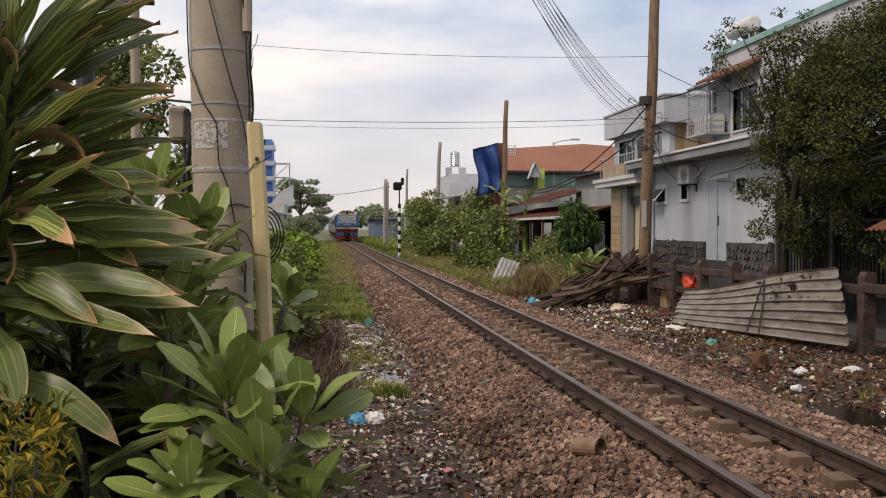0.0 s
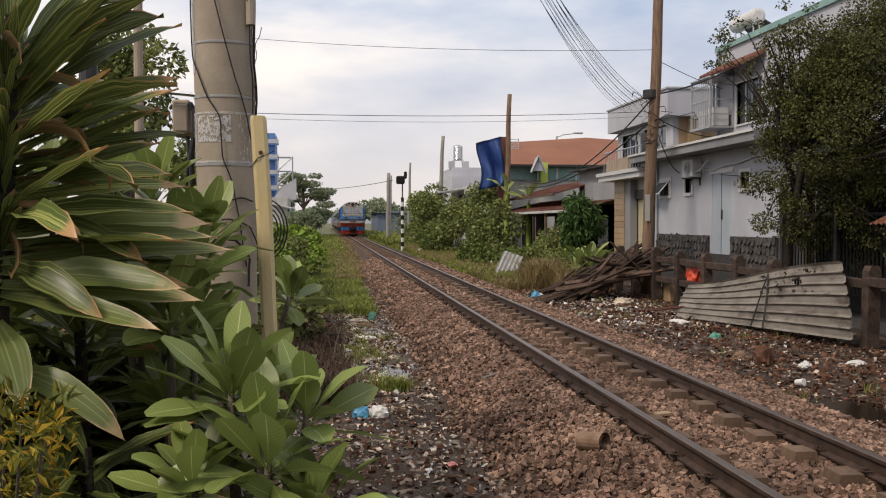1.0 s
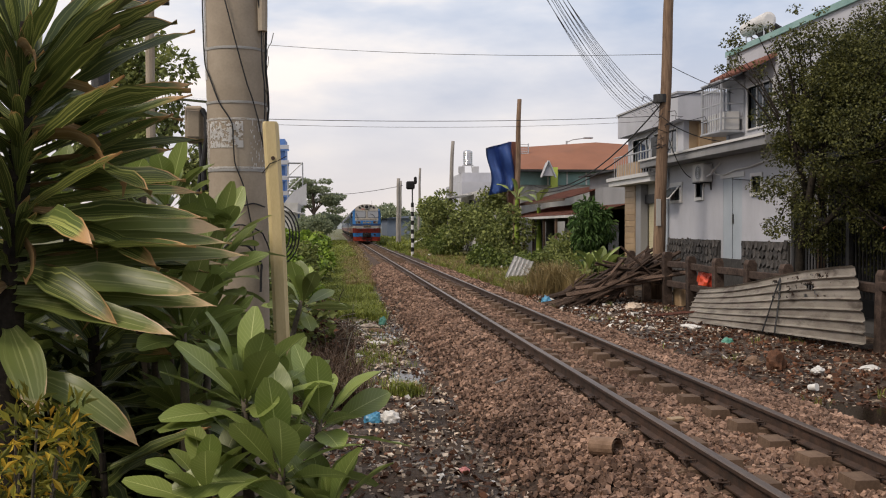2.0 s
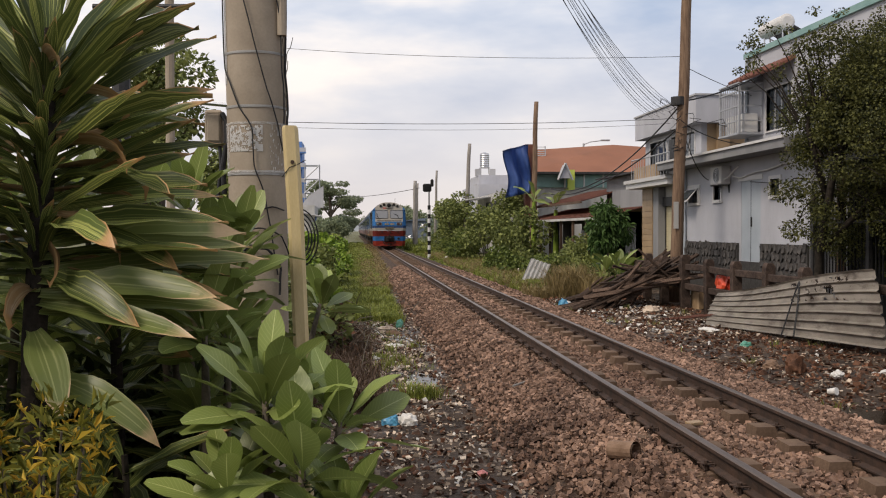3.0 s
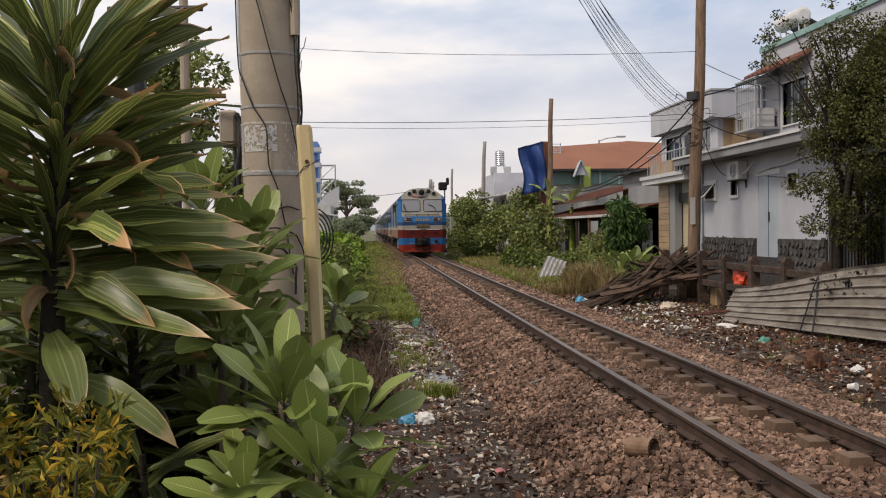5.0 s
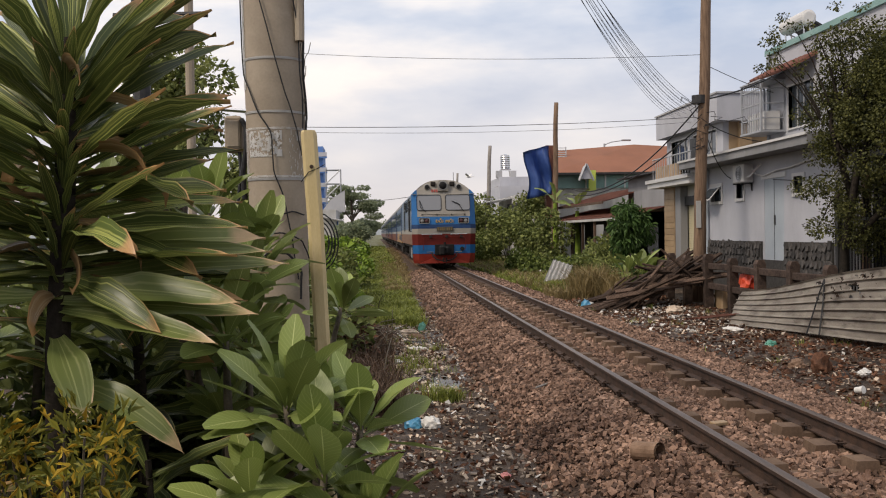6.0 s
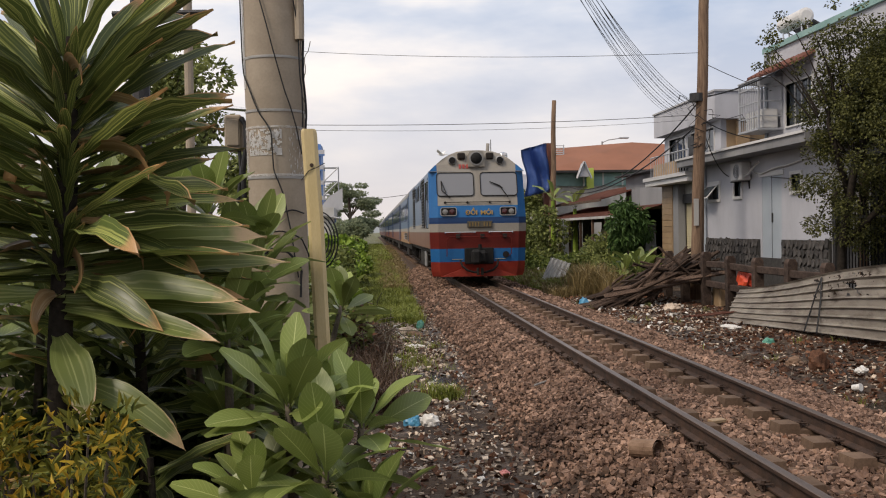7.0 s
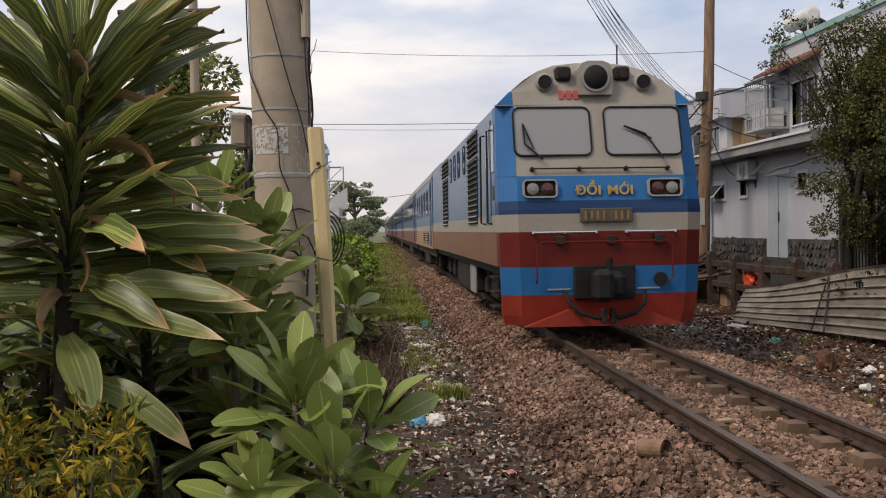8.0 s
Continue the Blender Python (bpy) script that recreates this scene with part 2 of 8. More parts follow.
def ground_material():
    """Dark, wet, littered soil near the rails; weeds and grass take over towards the verges and farther off."""
    m = bpy.data.materials.new("soil")
    nt, bsdf = nodes_of(m)
    L = nt.links.new
    tc = nt.nodes.new("ShaderNodeTexCoord")

    def noise_at(scale, detail=5, rough=0.6):
        n = nt.nodes.new("ShaderNodeTexNoise")
        n.inputs["Scale"].default_value, n.inputs["Detail"].default_value, n.inputs["Roughness"].default_value = scale, detail, rough
        L(tc.outputs["Object"], n.inputs["Vector"])
        return n.outputs[0]

    def mix(fac, c0, c1):
        x = nt.nodes.new("ShaderNodeMix")
        x.data_type = "RGBA"
        L(fac, x.inputs[0])
        for k, c in ((6, c0), (7, c1)):
            if isinstance(c, tuple):
                x.inputs[k].default_value = (*c, 1)
            else:
                L(c, x.inputs[k])
        return x.outputs[2]

    def ramped(v, lo, hi):
        r = nt.nodes.new("ShaderNodeMapRange")
        r.inputs["From Min"].default_value, r.inputs["From Max"].default_value = lo, hi
        L(v, r.inputs[0])
        return r.outputs[0]

    soil = mix(ramped(noise_at(1.3, 8), 0.35, 0.7), (0.020, 0.012, 0.008), (0.088, 0.055, 0.034))
    soil = mix(ramped(noise_at(22, 6), 0.56, 0.72), soil, (0.13, 0.083, 0.055))
    vor = nt.nodes.new("ShaderNodeTexVoronoi")
    vor.inputs["Scale"].default_value = 16.0
    L(tc.outputs["Object"], vor.inputs["Vector"])
    sp = nt.nodes.new("ShaderNodeSeparateXYZ")
    L(vor.outputs["Color"], sp.inputs[0])
    soil = mix(ramped(sp.outputs[0], 0.9, 0.92), soil, (0.26, 0.19, 0.135))
    pos = nt.nodes.new("ShaderNodeSeparateXYZ")
    L(tc.outputs["Object"], pos.inputs[0])
    far = ramped(pos.outputs[1], 22.0, 55.0)
    gn = noise_at(0.8, 6)
    add = nt.nodes.new("ShaderNodeMath")
    add.operation = "ADD"
    L(far, add.inputs[0])
    L(gn, add.inputs[1])
    grass = mix(ramped(noise_at(3.0, 6), 0.4, 0.65), (0.055, 0.075, 0.02), (0.16, 0.125, 0.05))
    col = mix(ramped(add.outputs[0], 0.75, 0.95), soil, grass)
    L(col, bsdf.inputs["Base Color"])
    bsdf.inputs["Specular IOR Level"].default_value = 0.3
    wet = ramped(noise_at(0.9, 4), 0.42, 0.62)
    rg = nt.nodes.new("ShaderNodeMapRange")
    rg.inputs["To Min"].default_value, rg.inputs["To Max"].default_value = 0.5, 0.95
    L(wet, rg.inputs[0])
    L(rg.outputs[0], bsdf.inputs["Roughness"])
    bp = nt.nodes.new("ShaderNodeBump")
    bp.inputs["Strength"].default_value, bp.inputs["Distance"].default_value = 0.8, 0.05
    L(noise_at(14, 8, 0.7), bp.inputs["Height"])
    L(bp.outputs[0], bsdf.inputs["Normal"])
    return m


M = {}
M["soil"] = ground_material()
M["ballast"] = surface("ballast_stone", (0.086, 0.048, 0.034), (0.285, 0.180, 0.130), 3.0, 0.85, fine=40, island=0.62, bump=0.2, gloss=0.2)
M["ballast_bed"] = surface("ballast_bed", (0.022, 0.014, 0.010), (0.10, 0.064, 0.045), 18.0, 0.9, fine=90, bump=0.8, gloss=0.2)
M["sleeper"] = surface("sleeper_concrete", (0.085, 0.053, 0.036), (0.18, 0.117, 0.079), 5, 0.85, stain=(0.05, 0.03, 0.02), spread=0.12, gloss=0.2)
M["rail_side"] = surface("rail_rust", (0.030, 0.018, 0.013), (0.085, 0.046, 0.030), 9, 0.75, metal=0.2, stain=(0.02, 0.015, 0.012))
M["rail_top"] = surface("rail_polish", (0.095, 0.066, 0.050), (0.17, 0.125, 0.098), 4, 0.42, metal=0.6, bump=0.03, stretch=(6, 0.2, 1))
M["concrete"] = surface("pole_concrete", (0.27, 0.22, 0.165), (0.37, 0.305, 0.235), 2.5, 0.85, stain=(0.20, 0.155, 0.115), stain_scale=1.6, bump=0.1)
M["paper"] = surface("torn_paper", (0.70, 0.69, 0.68), (0.82, 0.81, 0.80), 12, 0.8)
M["yellow"] = surface("yellowed_plastic", (0.52, 0.40, 0.20), (0.66, 0.53, 0.30), 4, 0.5, stain=(0.40, 0.28, 0.13), stain_scale=3, stretch=(3, 3, 0.6), bump=0.05)
M["weathered_wood"] = surface("weathered_wood", (0.045, 0.028, 0.02), (0.18, 0.115, 0.08), 5, 0.85, stain=(0.022, 0.015, 0.011), spread=0.5, stretch=(5, 5, 0.4), bump=0.4, gloss=0.2)
M["pole_wood"] = surface("pole_wood", (0.10, 0.062, 0.042), (0.25, 0.165, 0.11), 5, 0.85, stain=(0.05, 0.034, 0.025), stretch=(5, 5, 0.4), bump=0.4, gloss=0.2)
M["rotten_wood"] = surface("rotten_wood", (0.025, 0.016, 0.012), (0.115, 0.075, 0.055), 5, 0.9, stain=(0.014, 0.010, 0.008), spread=0.6, stretch=(5, 5, 0.4), bump=0.4, gloss=0.2)
M["old_post"] = surface("old_post_grey", (0.16, 0.145, 0.13), (0.30, 0.275, 0.25), 5, 0.85, stretch=(5, 5, 0.5), bump=0.3)
M["wall_white"] = surface("grey_white_render", (0.37, 0.375, 0.41), (0.44, 0.445, 0.48), 0.9, 0.85, stain=(0.29, 0.29, 0.31), stain_scale=0.7, bump=0.06, stretch=(1, 1, 0.5))
M["wall_grey"] = surface("grey_render", (0.32, 0.32, 0.33), (0.42, 0.42, 0.43), 0.8, 0.85, stain=(0.26, 0.26, 0.27), stretch=(1, 1, 0.35), bump=0.08)
M["slab_grey"] = surface("slab_grey", (0.17, 0.17, 0.175), (0.25, 0.25, 0.255), 0.8, 0.85, stain=(0.12, 0.12, 0.12), stretch=(1, 1, 0.35), bump=0.08)
M["wall_dirty"] = surface("stained_plaster", (0.33, 0.32, 0.30), (0.50, 0.49, 0.47), 1.4, 0.9, stain=(0.14, 0.135, 0.12), stain_scale=0.9, stretch=(1, 1, 0.4), bump=0.2)
M["trim_white"] = surface("white_trim", (0.50, 0.49, 0.48), (0.60, 0.59, 0.58), 2, 0.6, stain=(0.40, 0.40, 0.40), stain_scale=2, bump=0.04)
M["door_blue"] = surface("pale_blue_door", (0.29, 0.33, 0.37), (0.35, 0.39, 0.43), 2, 0.5, bump=0.03)
M["slate"] = surface("slate_stone", (0.018, 0.016, 0.015), (0.082, 0.074, 0.069), 6, 0.8, spread=0.5, bump=0.4)
M["mortar"] = surface("dark_mortar", (0.022, 0.02, 0.019), (0.05, 0.047, 0.044), 12, 0.95)
M["tile_tan"] = surface("tan_tile", (0.25, 0.165, 0.092), (0.33, 0.23, 0.135), 3, 0.5, spread=0.12)
M["shutter"] = surface("cream_shutter", (0.50, 0.44, 0.28), (0.58, 0.51, 0.34), 2, 0.5)
M["roof_orange"] = surface("orange_roof", (0.20, 0.078, 0.042), (0.26, 0.105, 0.058), 0.6, 0.85, stain=(0.17, 0.075, 0.045), stain_scale=0.5, bump=0.05)
M["rust_red"] = surface("rusty_red_sheet", (0.12, 0.04, 0.026), (0.21, 0.078, 0.05), 3, 0.7, stain=(0.09, 0.04, 0.03))
M["grey_sheet"] = surface("galvanised_sheet", (0.28, 0.24, 0.20), (0.50, 0.45, 0.39), 2.2, 0.6, metal=0.05, stain=(0.06, 0.04, 0.03), stain_scale=1.6, stain_amount=0.85, stretch=(0.9, 0.9, 2.2), bump=0.08)
M["dark_metal"] = surface("dark_metal", (0.018, 0.018, 0.02), (0.05, 0.048, 0.046), 8, 0.55, metal=0.4)
M["grey_metal"] = surface("grey_painted_metal", (0.28, 0.29, 0.31), (0.38, 0.39, 0.41), 6, 0.5, metal=0.3)
M["steel"] = surface("stainless_steel", (0.45, 0.45, 0.46), (0.62, 0.62, 0.63), 2, 0.25, metal=0.9, bump=0.02)
M["tarp"] = surface("blue_tarpaulin", (0.035, 0.085, 0.29), (0.07, 0.15, 0.42), 1.5, 0.45, bump=0.35)
# mossy concrete, darkened further to paint the tree shade on it
M["fence_concrete"] = surface("mossy_shaded_fence_concrete", (0.022, 0.015, 0.012), (0.10, 0.068, 0.054), 7, 0.9, stain=(0.014, 0.010, 0.008), stain_scale=3.2, stain_amount=0.85, bump=0.8, spread=0.2, gloss=0.2)
M["cable"] = surface("black_cable", (0.012, 0.012, 0.013), (0.03, 0.03, 0.032), 20, 0.55, gloss=0.2)
M["bark"] = surface("bark", (0.045, 0.032, 0.024), (0.12, 0.09, 0.07), 8, 0.95, stretch=(4, 4, 0.7), bump=0.8)
# near-black bark: the dark inside the tree crown is put into the colour
M["dark_stem"] = surface("dark_stem", (0.012, 0.010, 0.008), (0.045, 0.036, 0.028), 14, 0.95, bump=0.6, gloss=0.2)
M["stem"] = surface("plant_stem", (0.05, 0.042, 0.03), (0.13, 0.105, 0.075), 14, 0.9, bump=0.6)
M["glass"] = glassy("window_glass")
# near-black: the darkness of unlit recesses is put into the colour
M["inner_shade"] = surface("near_black_shade", (0.012, 0.012, 0.012), (0.03, 0.028, 0.027), 3, 0.9)
M["water"] = glassy("puddle_water", (0.8, 0.75, 0.7), 0.14, (0.016, 0.011, 0.008))
M["water"].node_tree.nodes["Principled BSDF"].inputs["IOR"].default_value = 1.33
M["teal"] = surface("teal_board", (0.10, 0.22, 0.20), (0.22, 0.36, 0.33), 1.2, 0.4, bump=0.03)
M["lime"] = surface("lime_board", (0.38, 0.45, 0.06), (0.46, 0.53, 0.10), 1.2, 0.5)
M["tower_blue"] = surface("blue_tower_paint", (0.06, 0.16, 0.42), (0.10, 0.22, 0.50), 1.0, 0.6)
# distance haze is mixed into the shed and hill colours
M["haze_shed"] = surface("hazed_blue_shed", (0.10, 0.13, 0.18), (0.14, 0.17, 0.22), 0.3, 0.8)
M["hill"] = surface("haze_tinted_hill", (0.42, 0.46, 0.50), (0.47, 0.50, 0.54), 0.01, 1.0, bump=0)
# train paint
M["t_blue"] = surface("blue_train_paint", (0.008, 0.086, 0.238), (0.015, 0.115, 0.287), 1.5, 0.42, stain=(0.02, 0.08, 0.18), stain_scale=1.4, bump=0.02, gloss=0.22)
M["t_navy"] = surface("navy_train_paint", (0.005, 0.024, 0.076), (0.010, 0.036, 0.104), 1.5, 0.4, bump=0.02, gloss=0.22)
M["t_red"] = surface("red_train_paint", (0.090, 0.009, 0.006), (0.126, 0.014, 0.009), 1.5, 0.5, stain=(0.085, 0.015, 0.011), bump=0.02, gloss=0.22)
M["t_red_low"] = surface("bright_red_apron", (0.196, 0.020, 0.012), (0.255, 0.034, 0.020), 2.5, 0.55, stain=(0.12, 0.026, 0.018), stain_scale=2, bump=0.03, gloss=0.22)
M["t_cream"] = surface("cream_train_paint", (0.230, 0.207, 0.178), (0.306, 0.284, 0.248), 1.5, 0.5, stain=(0.17, 0.148, 0.12), stain_scale=1.5, stretch=(1, 1, 0.4), bump=0.02, gloss=0.22)
# front red, faded, with the brighter light on the side put into the tan
M["t_side"] = surface("faded_lit_side_paint", (0.140, 0.064, 0.037), (0.183, 0.089, 0.054), 1.2, 0.5, stain=(0.11, 0.055, 0.033), bump=0.02, gloss=0.22)
M["t_orange"] = surface("orange_side_paint", (0.255, 0.132, 0.055), (0.306, 0.170, 0.076), 1.2, 0.5, bump=0.02, gloss=0.22)
# side blue, greyed by a sky reflection mixed into the base
M["t_sideblue"] = surface("side_blue_with_sky", (0.036, 0.092, 0.176), (0.060, 0.124, 0.220), 1.2, 0.3, stain=(0.035, 0.075, 0.14), bump=0.02, gloss=0.22)
M["t_roof"] = surface("train_roof_grey", (0.204, 0.204, 0.204), (0.289, 0.285, 0.281), 1.5, 0.6, stain=(0.14, 0.135, 0.13), bump=0.03, gloss=0.22)
M["c_upper"] = surface("coach_blue_paint", (0.025, 0.045, 0.084), (0.042, 0.070, 0.119), 1.2, 0.4, stain=(0.03, 0.045, 0.075), bump=0.02, gloss=0.22)
M["c_lower"] = surface("coach_red_paint", (0.112, 0.038, 0.025), (0.158, 0.060, 0.039), 1.2, 0.5, stain=(0.10, 0.045, 0.03), bump=0.02, gloss=0.22)
M["t_under"] = surface("grimy_underframe", (0.012, 0.010, 0.009), (0.035, 0.028, 0.023), 6, 0.75, gloss=0.22)
# black rubber, lowered further to carry the shade on the coupler
M["rubber"] = surface("black_rubber", (0.006, 0.006, 0.006), (0.016, 0.015, 0.015), 10, 0.7, gloss=0.2)
M["gold"] = surface("gold_letters", (0.34, 0.21, 0.055), (0.42, 0.27, 0.08), 10, 0.5, metal=0.2)
M["red_letter"] = surface("red_figures", (0.42, 0.07, 0.06), (0.48, 0.10, 0.08), 10, 0.5)
M["plate_figure"] = surface("plate_figures", (0.17, 0.11, 0.04), (0.25, 0.165, 0.06), 10, 0.6, metal=0.2)
M["plate"] = surface("bronze_plate", (0.05, 0.045, 0.035), (0.10, 0.085, 0.06), 10, 0.45, metal=0.3)
M["lens"] = glassy("lamp_lens", (1, 1, 1), 0.08, (0.17, 0.165, 0.155))
M["lens_dark"] = glassy("dark_lens", (1, 0.8, 0.8), 0.1, (0.05, 0.015, 0.015))
M["screen"] = glassy("windscreen_glass", (0.9, 0.92, 0.95), 0.1, (0.20, 0.20, 0.205))
# foliage
M["leaf_hedge"] = leafy("hedge_leaf", (0.06, 0.11, 0.015), (0.24, 0.34, 0.05))
M["leaf_dark"] = leafy("dark_bush_leaf", (0.060, 0.084, 0.026), (0.245, 0.27, 0.085))
M["leaf_tree"] = leafy("tree_leaf", (0.012, 0.018, 0.007), (0.125, 0.126, 0.036))
# far darker than the other leaves: shade below the crown put into the colour
M["leaf_under"] = leafy("shaded_undergrowth_leaf", (0.018, 0.028, 0.010), (0.06, 0.085, 0.025))
M["leaf_weed"] = leafy("weed_leaf", (0.05, 0.075, 0.02), (0.17, 0.21, 0.05))
# far leaves paled and greyed, with air haze painted into the green
M["leaf_far"] = leafy("far_leaf_with_haze", (0.16, 0.20, 0.125), (0.30, 0.33, 0.20), translucent=0.45)
M["leaf_mango"] = leafy("mango_leaf", (0.03, 0.065, 0.018), (0.09, 0.16, 0.045))
M["grass_green"] = leafy("green_grass", (0.085, 0.115, 0.02), (0.26, 0.28, 0.06))
M["grass_dry"] = leafy("dry_grass", (0.15, 0.115, 0.05), (0.30, 0.22, 0.10))
M["dead_vine"] = leafy("dead_vine", (0.035, 0.022, 0.014), (0.13, 0.08, 0.05))
M["croton"] = leafy("croton_leaf", (0.055, 0.07, 0.014), (0.24, 0.22, 0.035), island=0.5)
M["croton_yellow"] = leafy("yellow_croton_leaf", (0.35, 0.20, 0.02), (0.55, 0.38, 0.05))
M["dracaena"] = blade_leaf("dracaena_leaf", (0.070, 0.096, 0.024), (0.47, 0.48, 0.15), (0.58, 0.33, 0.15), stripes=16, stripe_amount=0.8, tip_from=0.925, spread=0.4)
M["dracaena_old"] = blade_leaf("old_leaf", (0.16, 0.195, 0.055), (0.50, 0.50, 0.22), (0.60, 0.42, 0.24), stripes=10, stripe_amount=0.5, tip_from=0.88)
M["dracaena_dead"] = blade_leaf("withered_leaf", (0.34, 0.21, 0.10), (0.60, 0.47, 0.30), (0.44, 0.25, 0.11), stripes=14, tip_from=0.7)
M["plumeria"] = blade_leaf("broad_leaf", (0.195, 0.245, 0.066), (0.46, 0.49, 0.21), (0.12, 0.18, 0.04), stripe_amount=0.2, tip_from=1.2, vein=True, spread=0.35)
M["litter"] = surface("mixed_litter", (0.19, 0.135, 0.095), (0.50, 0.405, 0.315), 4, 0.7, island=0.75)
M["litter_dark"] = surface("rotted_litter", (0.022, 0.012, 0.008), (0.15, 0.066, 0.036), 4, 0.75, island=0.6, gloss=0.2)
M["litter_white"] = surface("white_litter", (0.44, 0.42, 0.39), (0.66, 0.64, 0.61), 6, 0.5, stain=(0.22, 0.18, 0.14), stain_scale=5, island=0.25)
M["plastic_blue"] = surface("blue_plastic", (0.03, 0.16, 0.30), (0.08, 0.30, 0.45), 8, 0.35)
M["plastic_red"] = surface("red_plastic", (0.55, 0.05, 0.02), (0.70, 0.10, 0.04), 4, 0.4)
M["plastic_green"] = surface("green_plastic", (0.05, 0.22, 0.16), (0.12, 0.32, 0.24), 6, 0.4)
M["pink_wrap"] = surface("pink_wrapper", (0.45, 0.14, 0.13), (0.58, 0.24, 0.22), 10, 0.5)
M["feather"] = surface("white_feathers", (0.66, 0.65, 0.63), (0.78, 0.77, 0.75), 20, 0.8)
M["clay"] = surface("baked_clay", (0.13, 0.075, 0.045), (0.24, 0.15, 0.10), 8, 0.85, bump=0.3)


# ---- building helpers ----
rng = np.random.default_rng(7)


def to_mesh(name, bm, material, smooth=False):
    me = bpy.data.meshes.new(name)
    bm.to_mesh(me)
    bm.free()
    me.materials.append(M[material])
    if smooth:
        me.shade_smooth()
    return me


def part(name, bm, material, parent, label="", smooth=False):
    """Links a bmesh as one mesh object under a thing or a part."""
    ob = new(name, to_mesh(name, bm, material, smooth))
    ob.parent = parent
    return tagged(ob, label)


def piece(name, me, parent, m):
    """One more object on shared mesh data, under its thing."""
    ob = new(name, me)
    ob.parent = parent
    ob.matrix_basis = m
    return ob


def thing(name, label, category, m=None, group="", kind=""):
    ob = new(name)
    ob.empty_display_size = 0.2
    ob.matrix_basis = m or Matrix()
    return tagged(ob, label, category, group, kind)


def solo(name, bm, material, label, category, m=None, group="", kind="", smooth=False):
    ob = new(name, to_mesh(name, bm, material, smooth))
    ob.matrix_basis = m or Matrix()
    return tagged(ob, label, category, group, kind)


def from_arrays(name, verts, faces, material):
    me = bpy.data.meshes.new(name)
    me.from_pydata(np.asarray(verts).tolist(), [], np.asarray(faces).tolist())
    me.materials.append(M[material])
    return me


def box(bm, x0, x1, y0, y1, z0, z1, bevel=0.0):
    r = bmesh.ops.create_cube(bm, size=1.0, matrix=Matrix.Translation(((x0 + x1) / 2, (y0 + y1) / 2, (z0 + z1) / 2))
                              @ Matrix.Diagonal((abs(x1 - x0), abs(y1 - y0), abs(z1 - z0), 1)))
    if bevel:
        edges = {e for v in r["verts"] for e in v.link_edges}
        bmesh.ops.bevel(bm, geom=list(edges), offset=bevel, segments=1, affect="EDGES", profile=0.5)
    return bm


def boxed(*a, **k):
    return box(bmesh.new(), *a, **k)


def tube(bm, points, radius, seg=8, cap=True):
    """A round bar along points; radius is one number or one a point."""
    points = [Vector(p) for p in points]
    radii = radius if isinstance(radius, (list, tuple)) else [radius] * len(points)
    rings, up = [], None
    for i, p in enumerate(points):
        d = (points[min(i + 1, len(points) - 1)] - points[max(i - 1, 0)]).normalized()
        if up is None:
            up = Vector((0, 0, 1)) if abs(d.z) < 0.9 else Vector((1, 0, 0))
        side = d.cross(up).normalized()
        up = side.cross(d).normalized()
        rings.append([bm.verts.new(p + (side * math.cos(a) + up * math.sin(a)) * radii[i])
                      for a in [2 * math.pi * k / seg for k in range(seg)]])
    for a, b in zip(rings, rings[1:]):
        for k in range(seg):
            bm.faces.new((a[k], a[(k + 1) % seg], b[(k + 1) % seg], b[k]))
    if cap:
        bm.faces.new(rings[0][::-1])
        bm.faces.new(rings[-1])
    return bm


def tubed(points, radius, seg=8):
    return tube(bmesh.new(), points, radius, seg)


def prism(bm, outline, axis, a, b):
    """A flat outline pushed from a to b along an axis. Outline points give the two other coordinates in order."""
    def at(p, v):
        return {"x": (v, p[0], p[1]), "y": (p[0], v, p[1]), "z": (p[0], p[1], v)}[axis]
    lo = [bm.verts.new(at(p, a)) for p in outline]
    hi = [bm.verts.new(at(p, b)) for p in outline]
    n = len(outline)
    bm.faces.new(lo[::-1])
    bm.faces.new(hi)
    for k in range(n):
        bm.faces.new((lo[k], lo[(k + 1) % n], hi[(k + 1) % n], hi[k]))
    bmesh.ops.recalc_face_normals(bm, faces=bm.faces)
    return bm


def sag(a, b, drop, n=14):
    a, b = Vector(a), Vector(b)
    return [a.lerp(b, i / n) - Vector((0, 0, drop * 4 * (i / n) * (1 - i / n))) for i in range(n + 1)]


